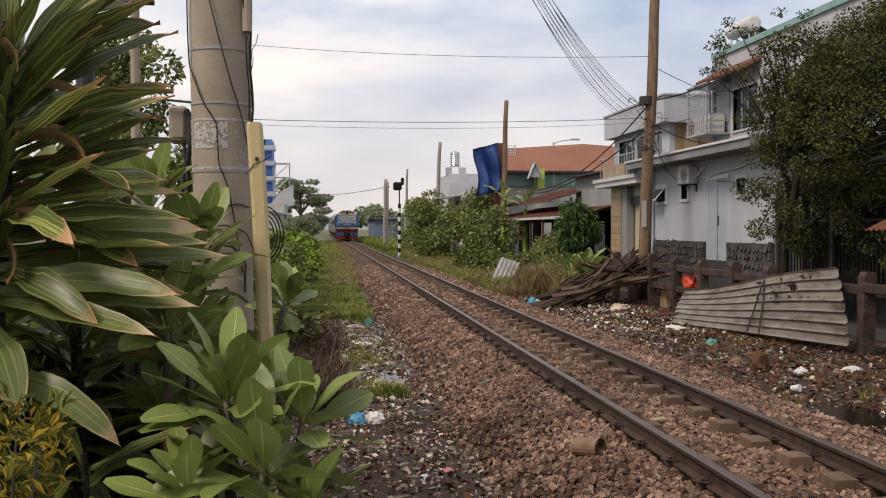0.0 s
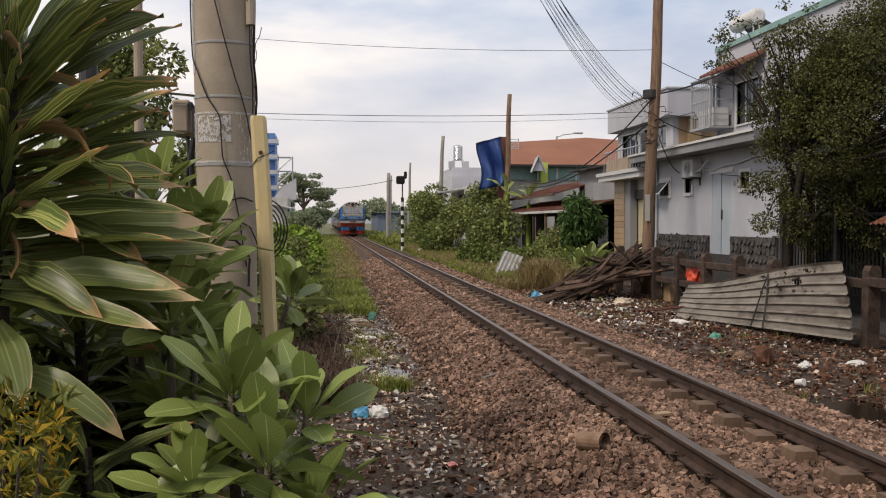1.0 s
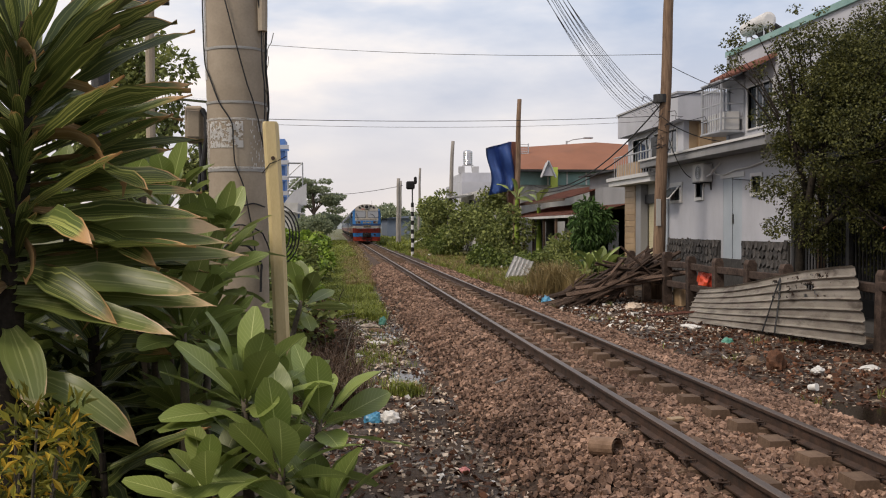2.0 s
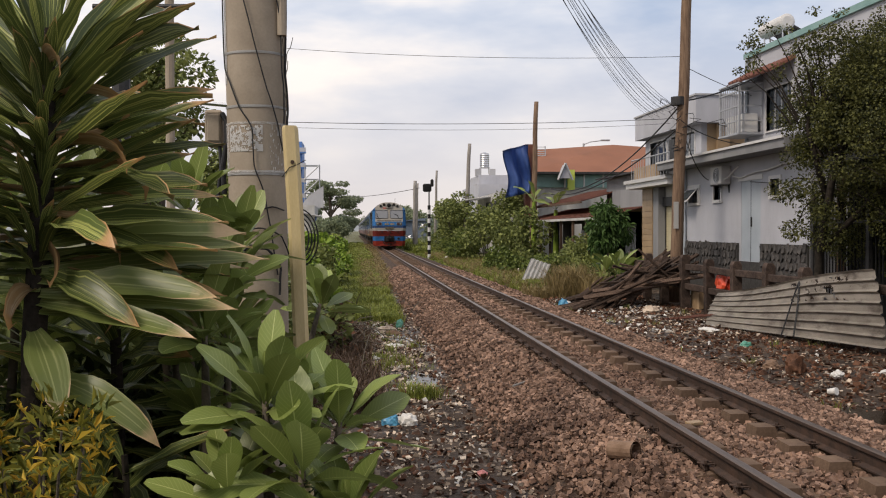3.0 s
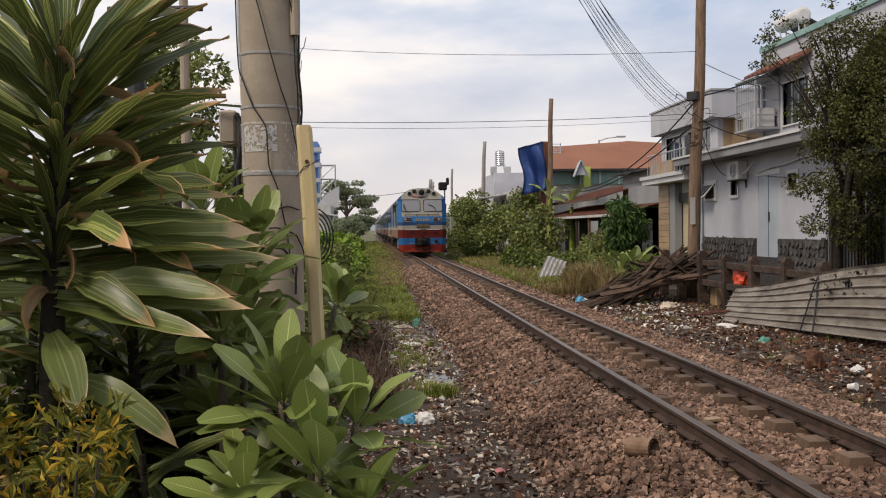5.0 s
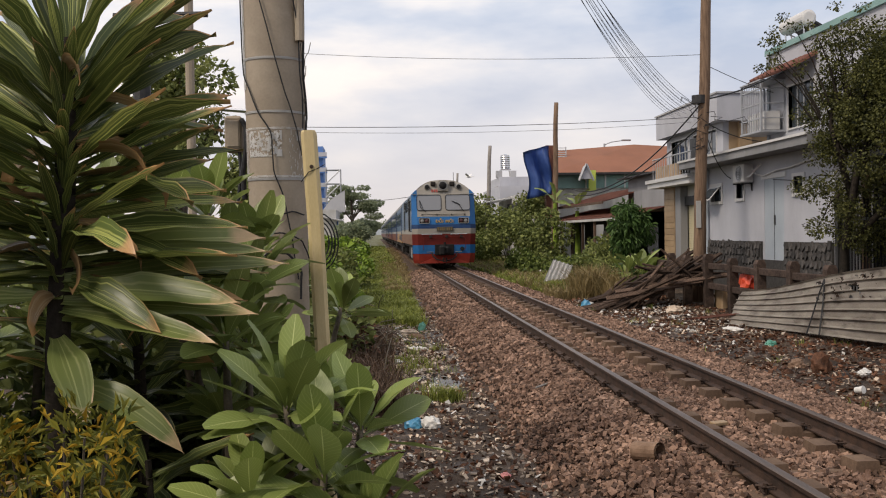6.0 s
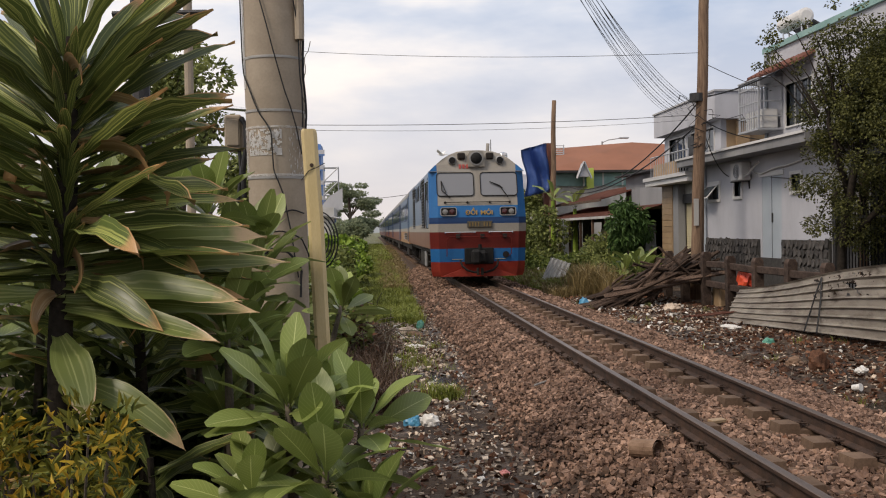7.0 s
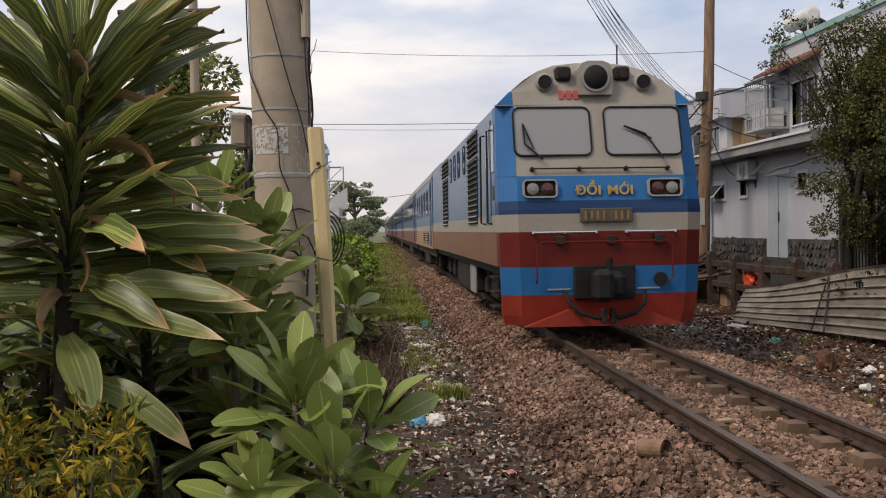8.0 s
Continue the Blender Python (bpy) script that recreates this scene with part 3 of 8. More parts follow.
def leaf_cloud(name, material, centres, radii, count, size, flat=0.6, droop=0.3, seed=0, long=2.2, fill=0.35):
    """Many small folded leaves round the surfaces of overlapping clumps, with gaps between them."""
    r = np.random.default_rng(seed)
    centres, radii = np.asarray(centres, float), np.asarray(radii, float)
    if radii.ndim == 1:
        radii = np.repeat(radii[:, None], 3, 1)
    w = radii.prod(1) ** (2 / 3)
    pick = r.choice(len(centres), count, p=w / w.sum())
    d = r.normal(size=(count, 3))
    d /= np.linalg.norm(d, axis=1)[:, None]
    rad = np.where(r.random(count) < fill, r.random(count) ** 0.5, 0.75 + 0.35 * r.random(count))
    pos = centres[pick] + d * rad[:, None] * radii[pick]
    along = d + r.normal(size=(count, 3)) * 0.7
    along[:, 2] -= droop
    along /= np.linalg.norm(along, axis=1)[:, None]
    side = np.cross(along, np.array([0, 0, 1.0]) + r.normal(size=(count, 3)) * flat)
    side /= np.linalg.norm(side, axis=1)[:, None] + 1e-9
    nrm = np.cross(side, along)
    s = size * (0.6 + 0.8 * r.random(count))[:, None]
    a = pos
    b = pos + along * s * 0.5 + side * s / long / 1.3 + nrm * s * 0.1
    c = pos + along * s - nrm * s * 0.12
    e = pos + along * s * 0.5 - side * s / long / 1.3 + nrm * s * 0.1
    verts = np.stack([a, b, c, e], 1).reshape(-1, 3)
    k = np.arange(count) * 4
    faces = np.concatenate([np.stack([k, k + 1, k + 2], 1), np.stack([k, k + 2, k + 3], 1)])
    return from_arrays(name, verts, faces, material)


def blades(name, material, spots, height, width, per, seed=0, lean=0.5):
    """Tufts of grass: bent blades of two segments that spread from each spot."""
    r = np.random.default_rng(seed)
    spots = np.asarray(spots, float)
    n = len(spots) * per
    base = np.repeat(spots, per, 0) + np.c_[r.normal(size=(n, 2)) * 0.06, np.zeros(n)]
    az = r.random(n) * 2 * np.pi
    h = height * (0.5 + r.random(n) * 0.8)
    out = np.c_[np.cos(az), np.sin(az), np.zeros(n)]
    sd = np.c_[-np.sin(az), np.cos(az), np.zeros(n)] * (width * (0.6 + 0.8 * r.random(n)))[:, None]
    ln = (lean * (0.3 + r.random(n)))[:, None]
    mid = base + out * ln * h[:, None] * 0.35 + np.c_[np.zeros((n, 2)), h * 0.6]
    top = base + out * ln * h[:, None] + np.c_[np.zeros((n, 2)), h * (1 - 0.25 * ln[:, 0])]
    verts = np.stack([base - sd, base + sd, mid + sd * 0.8, mid - sd * 0.8, top], 1).reshape(-1, 3)
    k = np.arange(n) * 5
    faces = np.concatenate([np.stack([k, k + 1, k + 2], 1), np.stack([k, k + 2, k + 3], 1), np.stack([k + 3, k + 2, k + 4], 1)])
    return from_arrays(name, verts, faces, material)


def chunks(name, material, pos, size, seed=0, flat=0.6):
    """Broken stones or scraps: uneven eight-cornered lumps, one island each."""
    r = np.random.default_rng(seed)
    pos = np.asarray(pos, float)
    n = len(pos)
    cube = np.array([[x, y, z] for z in (-1, 1) for y in (-1, 1) for x in (-1, 1)], float)
    size = np.asarray(size, float) * np.ones(n)
    v = cube[None] * (0.55 + 0.5 * r.random((n, 8, 3))) * (np.c_[0.7 + 0.6 * r.random(n), 0.6 + 0.5 * r.random(n), flat * (0.6 + 0.6 * r.random(n))])[:, None]
    q = r.normal(size=(n, 4)) * np.array([1.0, 0.35, 0.35, 1.0])
    q /= np.linalg.norm(q, axis=1)[:, None]
    w, x, y, z = q.T
    R = np.stack([1 - 2 * (y * y + z * z), 2 * (x * y - w * z), 2 * (x * z + w * y), 2 * (x * y + w * z), 1 - 2 * (x * x + z * z), 2 * (y * z - w * x),
                  2 * (x * z - w * y), 2 * (y * z + w * x), 1 - 2 * (x * x + y * y)], 1).reshape(n, 3, 3)
    v = np.einsum("nij,nkj->nki", R, v) * size[:, None, None] * 0.5 + pos[:, None]
    f = np.array([[0, 2, 3, 1], [4, 5, 7, 6], [0, 1, 5, 4], [2, 6, 7, 3], [0, 4, 6, 2], [1, 3, 7, 5]])
    faces = (np.arange(n) * 8)[:, None, None] + f[None]
    return from_arrays(name, v.reshape(-1, 3), faces.reshape(-1, 4), material)


def aim(p, az, el, roll=0.0):
    """Pose whose +y points at azimuth az (0 = +x, 90 = +y) and elevation el."""
    return Matrix.Translation(p) @ Matrix.Rotation(radians(az - 90), 4, "Z") @ Matrix.Rotation(radians(el), 4, "X") @ Matrix.Rotation(radians(roll), 4, "Y")


# ---- ground, ballast and rails. z = 0 is the top of the rails, the track runs along y ----
TRACK = 3.02
GAUGE = 0.533


# hollows that hold water: x, y, half width, half length, depth
PUDDLES = ((5.8, 9.8, 0.7, 1.1, 0.12), (0.8, 18.2, 0.3, 1.6, 0.05), (0.75, 21.2, 0.3, 1.4, 0.05), (0.9, 13.0, 0.3, 0.8, 0.05), (0.55, 6.6, 0.4, 0.8, 0.05))


def bed(x):
    """Cross-section of the ballast bank above the soil."""
    d = abs(x - TRACK)
    if d < 0.95:
        return -0.175
    if x > TRACK:
        # the far shoulder is broad and nearly level
        return max(-0.175 - (d - 0.95) * 0.15 - max(0, d - 1.8) * 0.35, -0.64)
    return max(-0.175 - (d - 0.95) * 0.4, -0.64)


def lie(x, y):
    """Height of the soil."""
    z = -0.5 + 0.045 * noise.noise(Vector((x * 0.7, y * 0.7, 0))) + 0.03 * noise.noise(Vector((x * 2.3, y * 2.3, 3)))
    if x > 4.6:
        z += 0.08 * min(1, (x - 4.6) / 2)
    if x < -0.6:
        z += min(0.3, (-0.6 - x) * 0.15)
    for px, py, sx, sy, dp in PUDDLES:
        z -= dp * math.exp(-((x - px) / sx) ** 2 - ((y - py) / sy) ** 2)
    far = min(1, max(0, (y - 40) / 40))
    return z + far * 0.15


def build_ground():
    xs = np.r_[-3000, -900, -300, -100, -50, -25, -14, -9, np.arange(-6, 13.01, 0.25), 16, 22, 30, 50, 100, 300, 900, 3000]
    ys = np.r_[-300, -60, -20, -8, -3, np.arange(0, 40, 0.3), np.arange(40, 90, 1.2), 95, 110, 130, 160, 200, 300, 500, 900, 1600, 3000]
    verts = [(x, y, lie(x, y)) for y in ys for x in xs]
    n = len(xs)
    faces = [(j * n + i, j * n + i + 1, (j + 1) * n + i + 1, (j + 1) * n + i) for j in range(len(ys) - 1) for i in range(n - 1)]
    me = from_arrays("ground", verts, faces, "soil")
    me.shade_smooth()
    tagged(new("ground", me), "dark wet soil with litter, weeds and grass", "ground", kind="structure")


def build_ballast():
    # the packed bank, then loose stones on it
    xs = np.arange(TRACK - 2.1, TRACK + 2.71, 0.15)
    ys = np.r_[np.arange(-12, 45, 0.3), np.arange(45, 320, 6.0)]
    verts = [(x, y, bed(x) - 0.03 - (0.03 if abs(x - TRACK) < 0.46 else 0) + 0.02 * noise.noise(Vector((x * 4, y * 4, 0)))) for y in ys for x in xs]
    n = len(xs)
    faces = [(j * n + i, j * n + i + 1, (j + 1) * n + i + 1, (j + 1) * n + i) for j in range(len(ys) - 1) for i in range(n - 1)]
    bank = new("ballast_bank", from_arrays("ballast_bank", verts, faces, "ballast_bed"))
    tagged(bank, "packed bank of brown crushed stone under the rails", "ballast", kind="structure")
    r = np.random.default_rng(3)
    for k, (y0, y1, dens, size) in enumerate(((3.2, 11, 950, 0.040), (11, 22, 430, 0.050), (22, 45, 110, 0.075))):
        count = int(dens * 4.4 * (y1 - y0))
        d = r.uniform(-1.85, 2.1, count)
        x, y = TRACK + d, r.uniform(y0, y1, count)
        # thin out raggedly at the foot of the bank, and keep clear of the rails
        keep = (np.abs(d) < np.where(d > 0, 1.45, 1.25) + 0.6 * r.random(count)) & (np.abs(np.abs(d) - GAUGE) > 0.075)
        x, y, d = x[keep], y[keep], d[keep]
        z = np.array([bed(v) for v in x]) + r.uniform(-0.02, 0.015, len(x)) - (np.abs(d) < 0.46) * 0.008
        me = chunks("ballast_stones", "ballast", np.c_[x, y, z], size * (0.55 + 0.9 * r.random(len(x)) ** 1.5), seed=k, flat=0.95)
        tagged(new("ballast_stones", me), "loose brown-grey crushed ballast stones along the track", "ballast", kind="stuff")


def build_track():
    track = thing("railway_track", "narrow-gauge railway track with rusty rails on concrete sleepers", "track", kind="structure")
    web = [(-0.058, -0.14), (0.058, -0.14), (0.058, -0.128), (0.012, -0.112), (0.012, -0.04), (0.033, -0.03), (0.033, -0.006), (-0.033, -0.006),
           (-0.033, -0.03), (-0.012, -0.04), (-0.012, -0.112), (-0.058, -0.128)]
    for s in (-1, 1):
        bm = bmesh.new()
        prism(bm, [(TRACK + s * GAUGE + x, z) for x, z in web], "y", -12, 320)
        rail = part("rail", bm, "rail_side", track, "rust-brown steel rail")
        cap = [(-0.033, -0.0055), (0.033, -0.0055), (0.027, 0.0), (-0.027, 0.0)]
        part("rail_head", prism(bmesh.new(), [(TRACK + s * GAUGE + x, z) for x, z in cap], "y", -12, 320), "rail_top", rail, "worn shiny running surface")
    # one sleeper: low bar in the middle, raised blocks under and inside each rail
    bm = bmesh.new()
    box(bm, -0.9, 0.9, -0.045, 0.045, -0.34, -0.165, 0.008)
    for s in (-1, 1):
        prism(bm, [(s * 0.93, -0.34), (s * 0.93, -0.2), (s * 0.66, -0.15), (s * 0.47, -0.142), (s * 0.42, -0.142), (s * 0.405, -0.088), (s * 0.245, -0.088), (s * 0.23, -0.20), (s * 0.20, -0.34)], "y", -0.105, 0.105)
    sleeper = to_mesh("sleeper", bm, "sleeper")
    bm = bmesh.new()
    for y in (-0.05, 0.05):
        tube(bm, [(-0.03, y, -0.13), (-0.05, y * 0.6, -0.095), (0.0, y * 0.2, -0.1), (0.05, y * 0.6, -0.095), (0.035, y, -0.13)], 0.009, 6)
    tube(bm, [(0, 0, -0.15), (0, 0, -0.075)], 0.016, 6)
    clip = to_mesh("rail_clip", bm, "rail_side")
    r = np.random.default_rng(5)
    for k in range(260):
        y = -2.0 + k * 0.6
        if y > 150:
            break
        sl = piece("sleeper", sleeper, track, pose(TRACK + r.normal() * 0.015, y + r.normal() * 0.02, r.normal() * 0.008 - 0.008, r.normal() * 1.5, 0, r.normal() * 0.9))
        if 3 < y < 26:
            for s in (-1, 1):
                for q in (-1, 1):
                    piece("rail_clip", clip, sl, pose(s * GAUGE + q * 0.072, 0, 0))


build_ground()
build_ballast()
build_track()


# ---- the train. Local space: nose at y = 0, body towards +y, z from the rail top ----
def nose_y(z):
    return float(np.interp(z, [0.15, 0.6, 1.0, 1.75, 1.95, 2.25, 3.27, 3.65, 3.95], [0.12, 0.02, 0.0, -0.03, 0.02, 0.12, 0.42, 0.56, 0.78]))


def half(z):
    return float(np.interp(z, [0.15, 0.35, 0.6, 1.0, 1.75, 3.2], [1.30, 1.36, 1.37, 1.385, 1.41, 1.385]))


def nose_strip(z0, z1, back, rows=3, corner=0.24):
    """A band round the nose: flat front, chamfered corners, then back along both sides."""
    bm = bmesh.new()
    prev = None
    for i in range(rows + 1):
        z = z0 + (z1 - z0) * i / rows
        y, w = nose_y(z), half(z)
        ring = [bm.verts.new(p) for p in ((-w, y + back, z), (-w, y + 0.2, z), (-w + corner, y, z), (0, y - 0.015, z), (w - corner, y, z), (w, y + 0.2, z), (w, y + back, z))]
        if prev:
            for a, b, c, d in zip(prev, prev[1:], ring[1:], ring):
                bm.faces.new((a, b, c, d))
        prev = ring
    bmesh.ops.recalc_face_normals(bm, faces=bm.faces)
    return bm


def rounded(w, h, r, n=4):
    pts = []
    for cx, cz, a0 in ((w - r, h - r, 0), (-w + r, h - r, 90), (-w + r, -h + r, 180), (w - r, -h + r, 270)):
        for k in range(n + 1):
            a = radians(a0 + 90 * k / n)
            pts.append((cx + r * math.cos(a), cz + r * math.sin(a)))
    return pts


def ring_frame(bm, w, h, r, t, y0, y1, n=4):
    """A picture-frame with rounded corners."""
    outer, inner = rounded(w + t, h + t, r + t, n), rounded(w, h, r, n)
    k = len(outer)
    vs = [[bm.verts.new((p[0], y, p[1])) for p in ring] for ring in (outer, inner) for y in (y0, y1)]
    oa, ob, ia, ib = vs
    for i in range(k):
        j = (i + 1) % k
        for q in ((oa[i], oa[j], ia[j], ia[i]), (ob[i], ib[i], ib[j], ob[j]), (oa[i], ob[i], ob[j], oa[j]), (ia[i], ia[j], ib[j], ib[i])):
            bm.faces.new(q)
    bmesh.ops.recalc_face_normals(bm, faces=bm.faces)
    return bm


def lettering(name, words, size, m, material, parent, extrude=0.006):
    cu = bpy.data.curves.new(name, "FONT")
    cu.offset = 0.004
    cu.body, cu.size, cu.extrude, cu.align_x, cu.align_y = words, size, extrude, "CENTER", "CENTER"
    tmp = bpy.data.objects.new(name + "_outline", cu)
    me = bpy.data.meshes.new_from_object(tmp)
    bpy.data.objects.remove(tmp)
    me.materials.clear()
    me.materials.append(M[material])
    ob = new(name, me)
    ob.parent, ob.matrix_basis = parent, m
    return ob


def bogie(parent, y, axles=3, gap=1.5):
    b = thing("bogie", "", "", pose(0, y, 0))
    for k in ("label", "category"):
        if k in b:
            del b[k]
    b.parent = parent
    for s in (-1, 1):
        bm = bmesh.new()
        span = gap * (axles - 1) / 2 + 0.45
        prism(bm, [(-span, 0.62), (-span, 0.42), (-span + 0.3, 0.42), (-span + 0.5, 0.3), (span - 0.5, 0.3), (span - 0.3, 0.42), (span, 0.42), (span, 0.62), (span - 0.5, 0.78), (-span + 0.5, 0.78)], "x", s * 0.86, s * 0.98)
        for k in range(axles):
            yy = (k - (axles - 1) / 2) * gap
            box(bm, s * 0.86, s * 1.06, yy - 0.17, yy + 0.17, 0.34, 0.64, 0.03)
            tube(bm, [(s * 0.98, yy - 0.3, 0.62), (s * 0.98, yy - 0.3, 0.98)], 0.09, 8)
        part("side_frame", bm, "t_under", b)
        for k in range(axles):
            yy = (k - (axles - 1) / 2) * gap
            bm = bmesh.new()
            tube(bm, [(s * 0.49, yy, 0.46), (s * 0.52, yy, 0.46)], 0.47, 20)
            tube(bm, [(s * 0.52, yy, 0.46), (s * 0.62, yy, 0.46)], 0.43, 20)
            part("wheel", bm, "rail_side", b)
    return b


def louvre(parent, x, y0, y1, z0, z1, n, material="t_under"):
    # near-black plate behind the slats replaces the shaded inside
    v = part("side_grille", boxed(x - 0.012, x + 0.012, y0, y1, z0, z1), "inner_shade", parent, "dark louvred side grille")
    s = -1 if x < 0 else 1
    bm = bmesh.new()
    for k in range(n):
        z = z0 + (z1 - z0) * (k + 0.5) / n
        prism(bm, [(x, z - 0.008), (x + s * 0.05, z - 0.03), (x + s * 0.055, z - 0.02), (x, z + 0.004)], "y", y0, y1)
    part("louvre_slats", bm, "t_roof", v)
    return v


def build_locomotive():
    loco = thing("locomotive", "blue, red and cream diesel locomotive with two windscreens", "locomotive")
    L = 15.6
    bands = ((0.62, 1.0, "t_blue", "front_skirt", 0.5), (1.0, 1.48, "t_red", "red_band", 0.5), (1.48, 1.72, "t_cream", "cream_band", 0.5),
             (1.72, 1.9, "t_navy", "navy_band", 0.5), (1.9, 2.24, "t_blue", "blue_band", 0.5))
    for z0, z1, mt, nm, back in bands:
        part(nm, nose_strip(z0, z1, 0.55 if z0 > 0.9 else 0.3), mt, loco)
    apron = part("apron", nose_strip(0.2, 0.62, 0.3), "t_red_low", loco, "bright red snow-plough apron")
    bm = bmesh.new()
    prism(bm, [(-1.1, 0.2), (1.1, 0.2), (0.5, 0.42), (0.0, 0.30), (-0.5, 0.42)], "y", -0.12, 0.05)
    part("plough_plate", bm, "t_red_low", apron)
    # windscreen wall and roof dome
    part("windscreen_wall", nose_strip(2.24, 3.25, 0.55, 4), "t_cream", loco)
    for s in (-1, 1):
        bm = bmesh.new()
        prev = None
        for i in range(5):
            z = 2.24 + (3.25 - 2.24) * i / 4
            y, w = nose_y(z), half(z)
            ring = [bm.verts.new(p) for p in ((s * (w + 0.004), y + 0.5, z), (s * (w + 0.004), y + 0.2, z), (s * (w - 0.235), y - 0.006, z))]
            if prev:
                for a, b, c, d in zip(prev, prev[1:], ring[1:], ring):
                    bm.faces.new((a, b, c, d))
            prev = ring
        part("corner_post", bm, "t_blue", loco, "blue painted corner post")
    arch = [(-1.385, 3.25), (-1.20, 3.43), (-0.99, 3.61), (-0.77, 3.75), (-0.54, 3.84), (-0.22, 3.88), (0.22, 3.88), (0.54, 3.84), (0.77, 3.75), (0.99, 3.61), (1.20, 3.43), (1.385, 3.25)]
    bm = bmesh.new()
    rows = [[bm.verts.new((x, nose_y(z) if k == 0 else (1.5 if k == 1 else L), z)) for x, z in arch] for k in range(3)]
    for a, b in zip(rows, rows[1:]):
        for i in range(len(arch) - 1):
            bm.faces.new((a[i], a[i + 1], b[i + 1], b[i]))
    bm.faces.new(rows[0])
    bm.faces.new(rows[2])
    bmesh.ops.recalc_face_normals(bm, faces=bm.faces)
    part("roof", bm, "t_cream", loco)
    for s in (-1, 1):
        # the blue of the corner posts runs up onto the roof's shoulders
        rim = [(1.388, 3.252), (1.204, 3.434), (1.16, 3.44), (1.16, 3.252)]
        bm = bmesh.new()
        ring = [[bm.verts.new((s * x, nose_y(z) + d, z)) for x, z in rim] for d in (-0.006, 0.1)]
        bm.faces.new(ring[0])
        for i in range(4):
            bm.faces.new((ring[0][i], ring[0][(i + 1) % 4], ring[1][(i + 1) % 4], ring[1][i]))
        bmesh.ops.recalc_face_normals(bm, faces=bm.faces)
        part("roof_corner", bm, "t_blue", loco, "blue painted roof corner")
    part("drip_rail", prism(bmesh.new(), [(-1.41, 3.235), (1.41, 3.235), (1.41, 3.25), (-1.41, 3.25)], "y", 0.405, 0.43), "t_roof", loco)
    # long body
    part("side_lower", boxed(-1.385, 1.385, 0.5, L, 1.0, 1.48), "t_side", loco, "faded red lower side panels, tan with painted side light")
    part("side_stripe", boxed(-1.39, 1.39, 0.5, L, 1.48, 1.72), "t_cream", loco)
    part("side_upper", boxed(-1.385, 1.385, 0.62, L, 1.72, 3.25), "t_sideblue", loco, "blue upper side panels, greyed by painted sky reflection")
    part("underframe", boxed(-1.25, 1.25, 0.3, L, 0.85, 1.0), "t_under", loco)
    tank = part("fuel_tank", boxed(-1.2, 1.2, 6.3, 9.3, 0.25, 0.86, 0.06), "t_under", loco)
    part("tank_box", boxed(-1.24, -1.16, 5.2, 6.0, 0.3, 0.86, 0.03), "t_roof", tank)
    for y in (3.4, 12.2):
        bogie(loco, y)
    for s in (-1, 1):
        x = s * 1.387
        louvre(loco, x, 3.0, 4.6, 1.62, 2.75, 12)
        louvre(loco, x, 9.6, 11.2, 1.62, 2.75, 12)
        louvre(loco, x, 3.0, 4.6, 2.8, 3.18, 4)
        louvre(loco, x, 9.4, 11.4, 2.8, 3.18, 4)
        for y in (5.4, 6.6, 7.6, 8.6):
            bm = ring_frame(bmesh.new(), 0.2, 0.24, 0.1, 0.03, -0.01, 0.012)
            w = part("side_window", bm, "rubber", loco)
            w.matrix_basis = pose(x, y, 2.85, 0, 0, 90)
            part("pane", prism(bmesh.new(), rounded(0.2, 0.24, 0.1), "y", -0.004, 0.006), "glass", w)
        door = part("cab_door", boxed(x - 0.012, x + 0.012, 1.15, 1.8, 1.6, 3.12), "t_sideblue", loco)
        part("door_window", boxed(x - 0.02, x + 0.02, 1.25, 1.7, 2.45, 3.0), "glass", door)
        for y in (1.05, 1.9):
            tb = tubed([(x, y, 1.6), (x + s * 0.07, y, 1.62), (x + s * 0.07, y, 2.95), (x, y, 2.97)], 0.016)
            part("grab_rail", tb, "t_under", loco)
        sw = part("cab_side_window", boxed(x - 0.014, x + 0.016, 0.72, 1.02, 2.35, 3.02), "glass", loco, "dark cab side window")
        part("number_patch", boxed(x - 0.012, x + 0.016, 0.75, 0.98, 1.95, 2.15), "plate", loco)
        for k in range(3):
            part("cab_step", boxed(s * 1.1, s * 1.36, 1.2, 1.75, 0.35 + 0.22 * k, 0.38 + 0.22 * k), "t_under", loco)
    # windscreens, tilted back with the wall
    tilt = math.degrees(math.atan2(0.30, 1.0))
    for s in (-1, 1):
        wz = 2.86
        m = pose(s * 0.635, nose_y(wz) - 0.012, wz, -tilt)
        w = part("windscreen", ring_frame(bmesh.new(), 0.525, 0.345, 0.09, 0.02, -0.03, 0.03), "rubber", loco, "windscreen with black rubber seal")
        w.matrix_basis = m
        part("glass_pane", prism(bmesh.new(), rounded(0.525, 0.345, 0.09), "y", -0.008, 0.01), "screen", w)
        if s < 0:
            pts = [((-0.41, -0.05, 0.10)), (-0.395, -0.055, -0.2), (-0.16, -0.06, -0.43)]
        else:
            pts = [((-0.27, -0.05, 0.06)), (0.02, -0.055, -0.06), (0.24, -0.06, -0.42)]
        bm = tubed(pts, 0.014, 6)
        tube(bm, [pts[0], ((pts[0][0] + 0.13 if s < 0 else pts[0][0] + 0.38), -0.05, (-0.27 if s < 0 else -0.13))], 0.011, 6)
        part("wiper", bm, "rubber", w)
    # lamp boxes
    for s in (-1, 1):
        m = pose(s * 0.86, nose_y(2.06) - 0.02, 2.06, -6)
        b = part("headlight", ring_frame(bmesh.new(), 0.215, 0.105, 0.04, 0.022, -0.06, 0.03), "t_roof", loco, "twin headlight in a metal bezel")
        b.matrix_basis = m
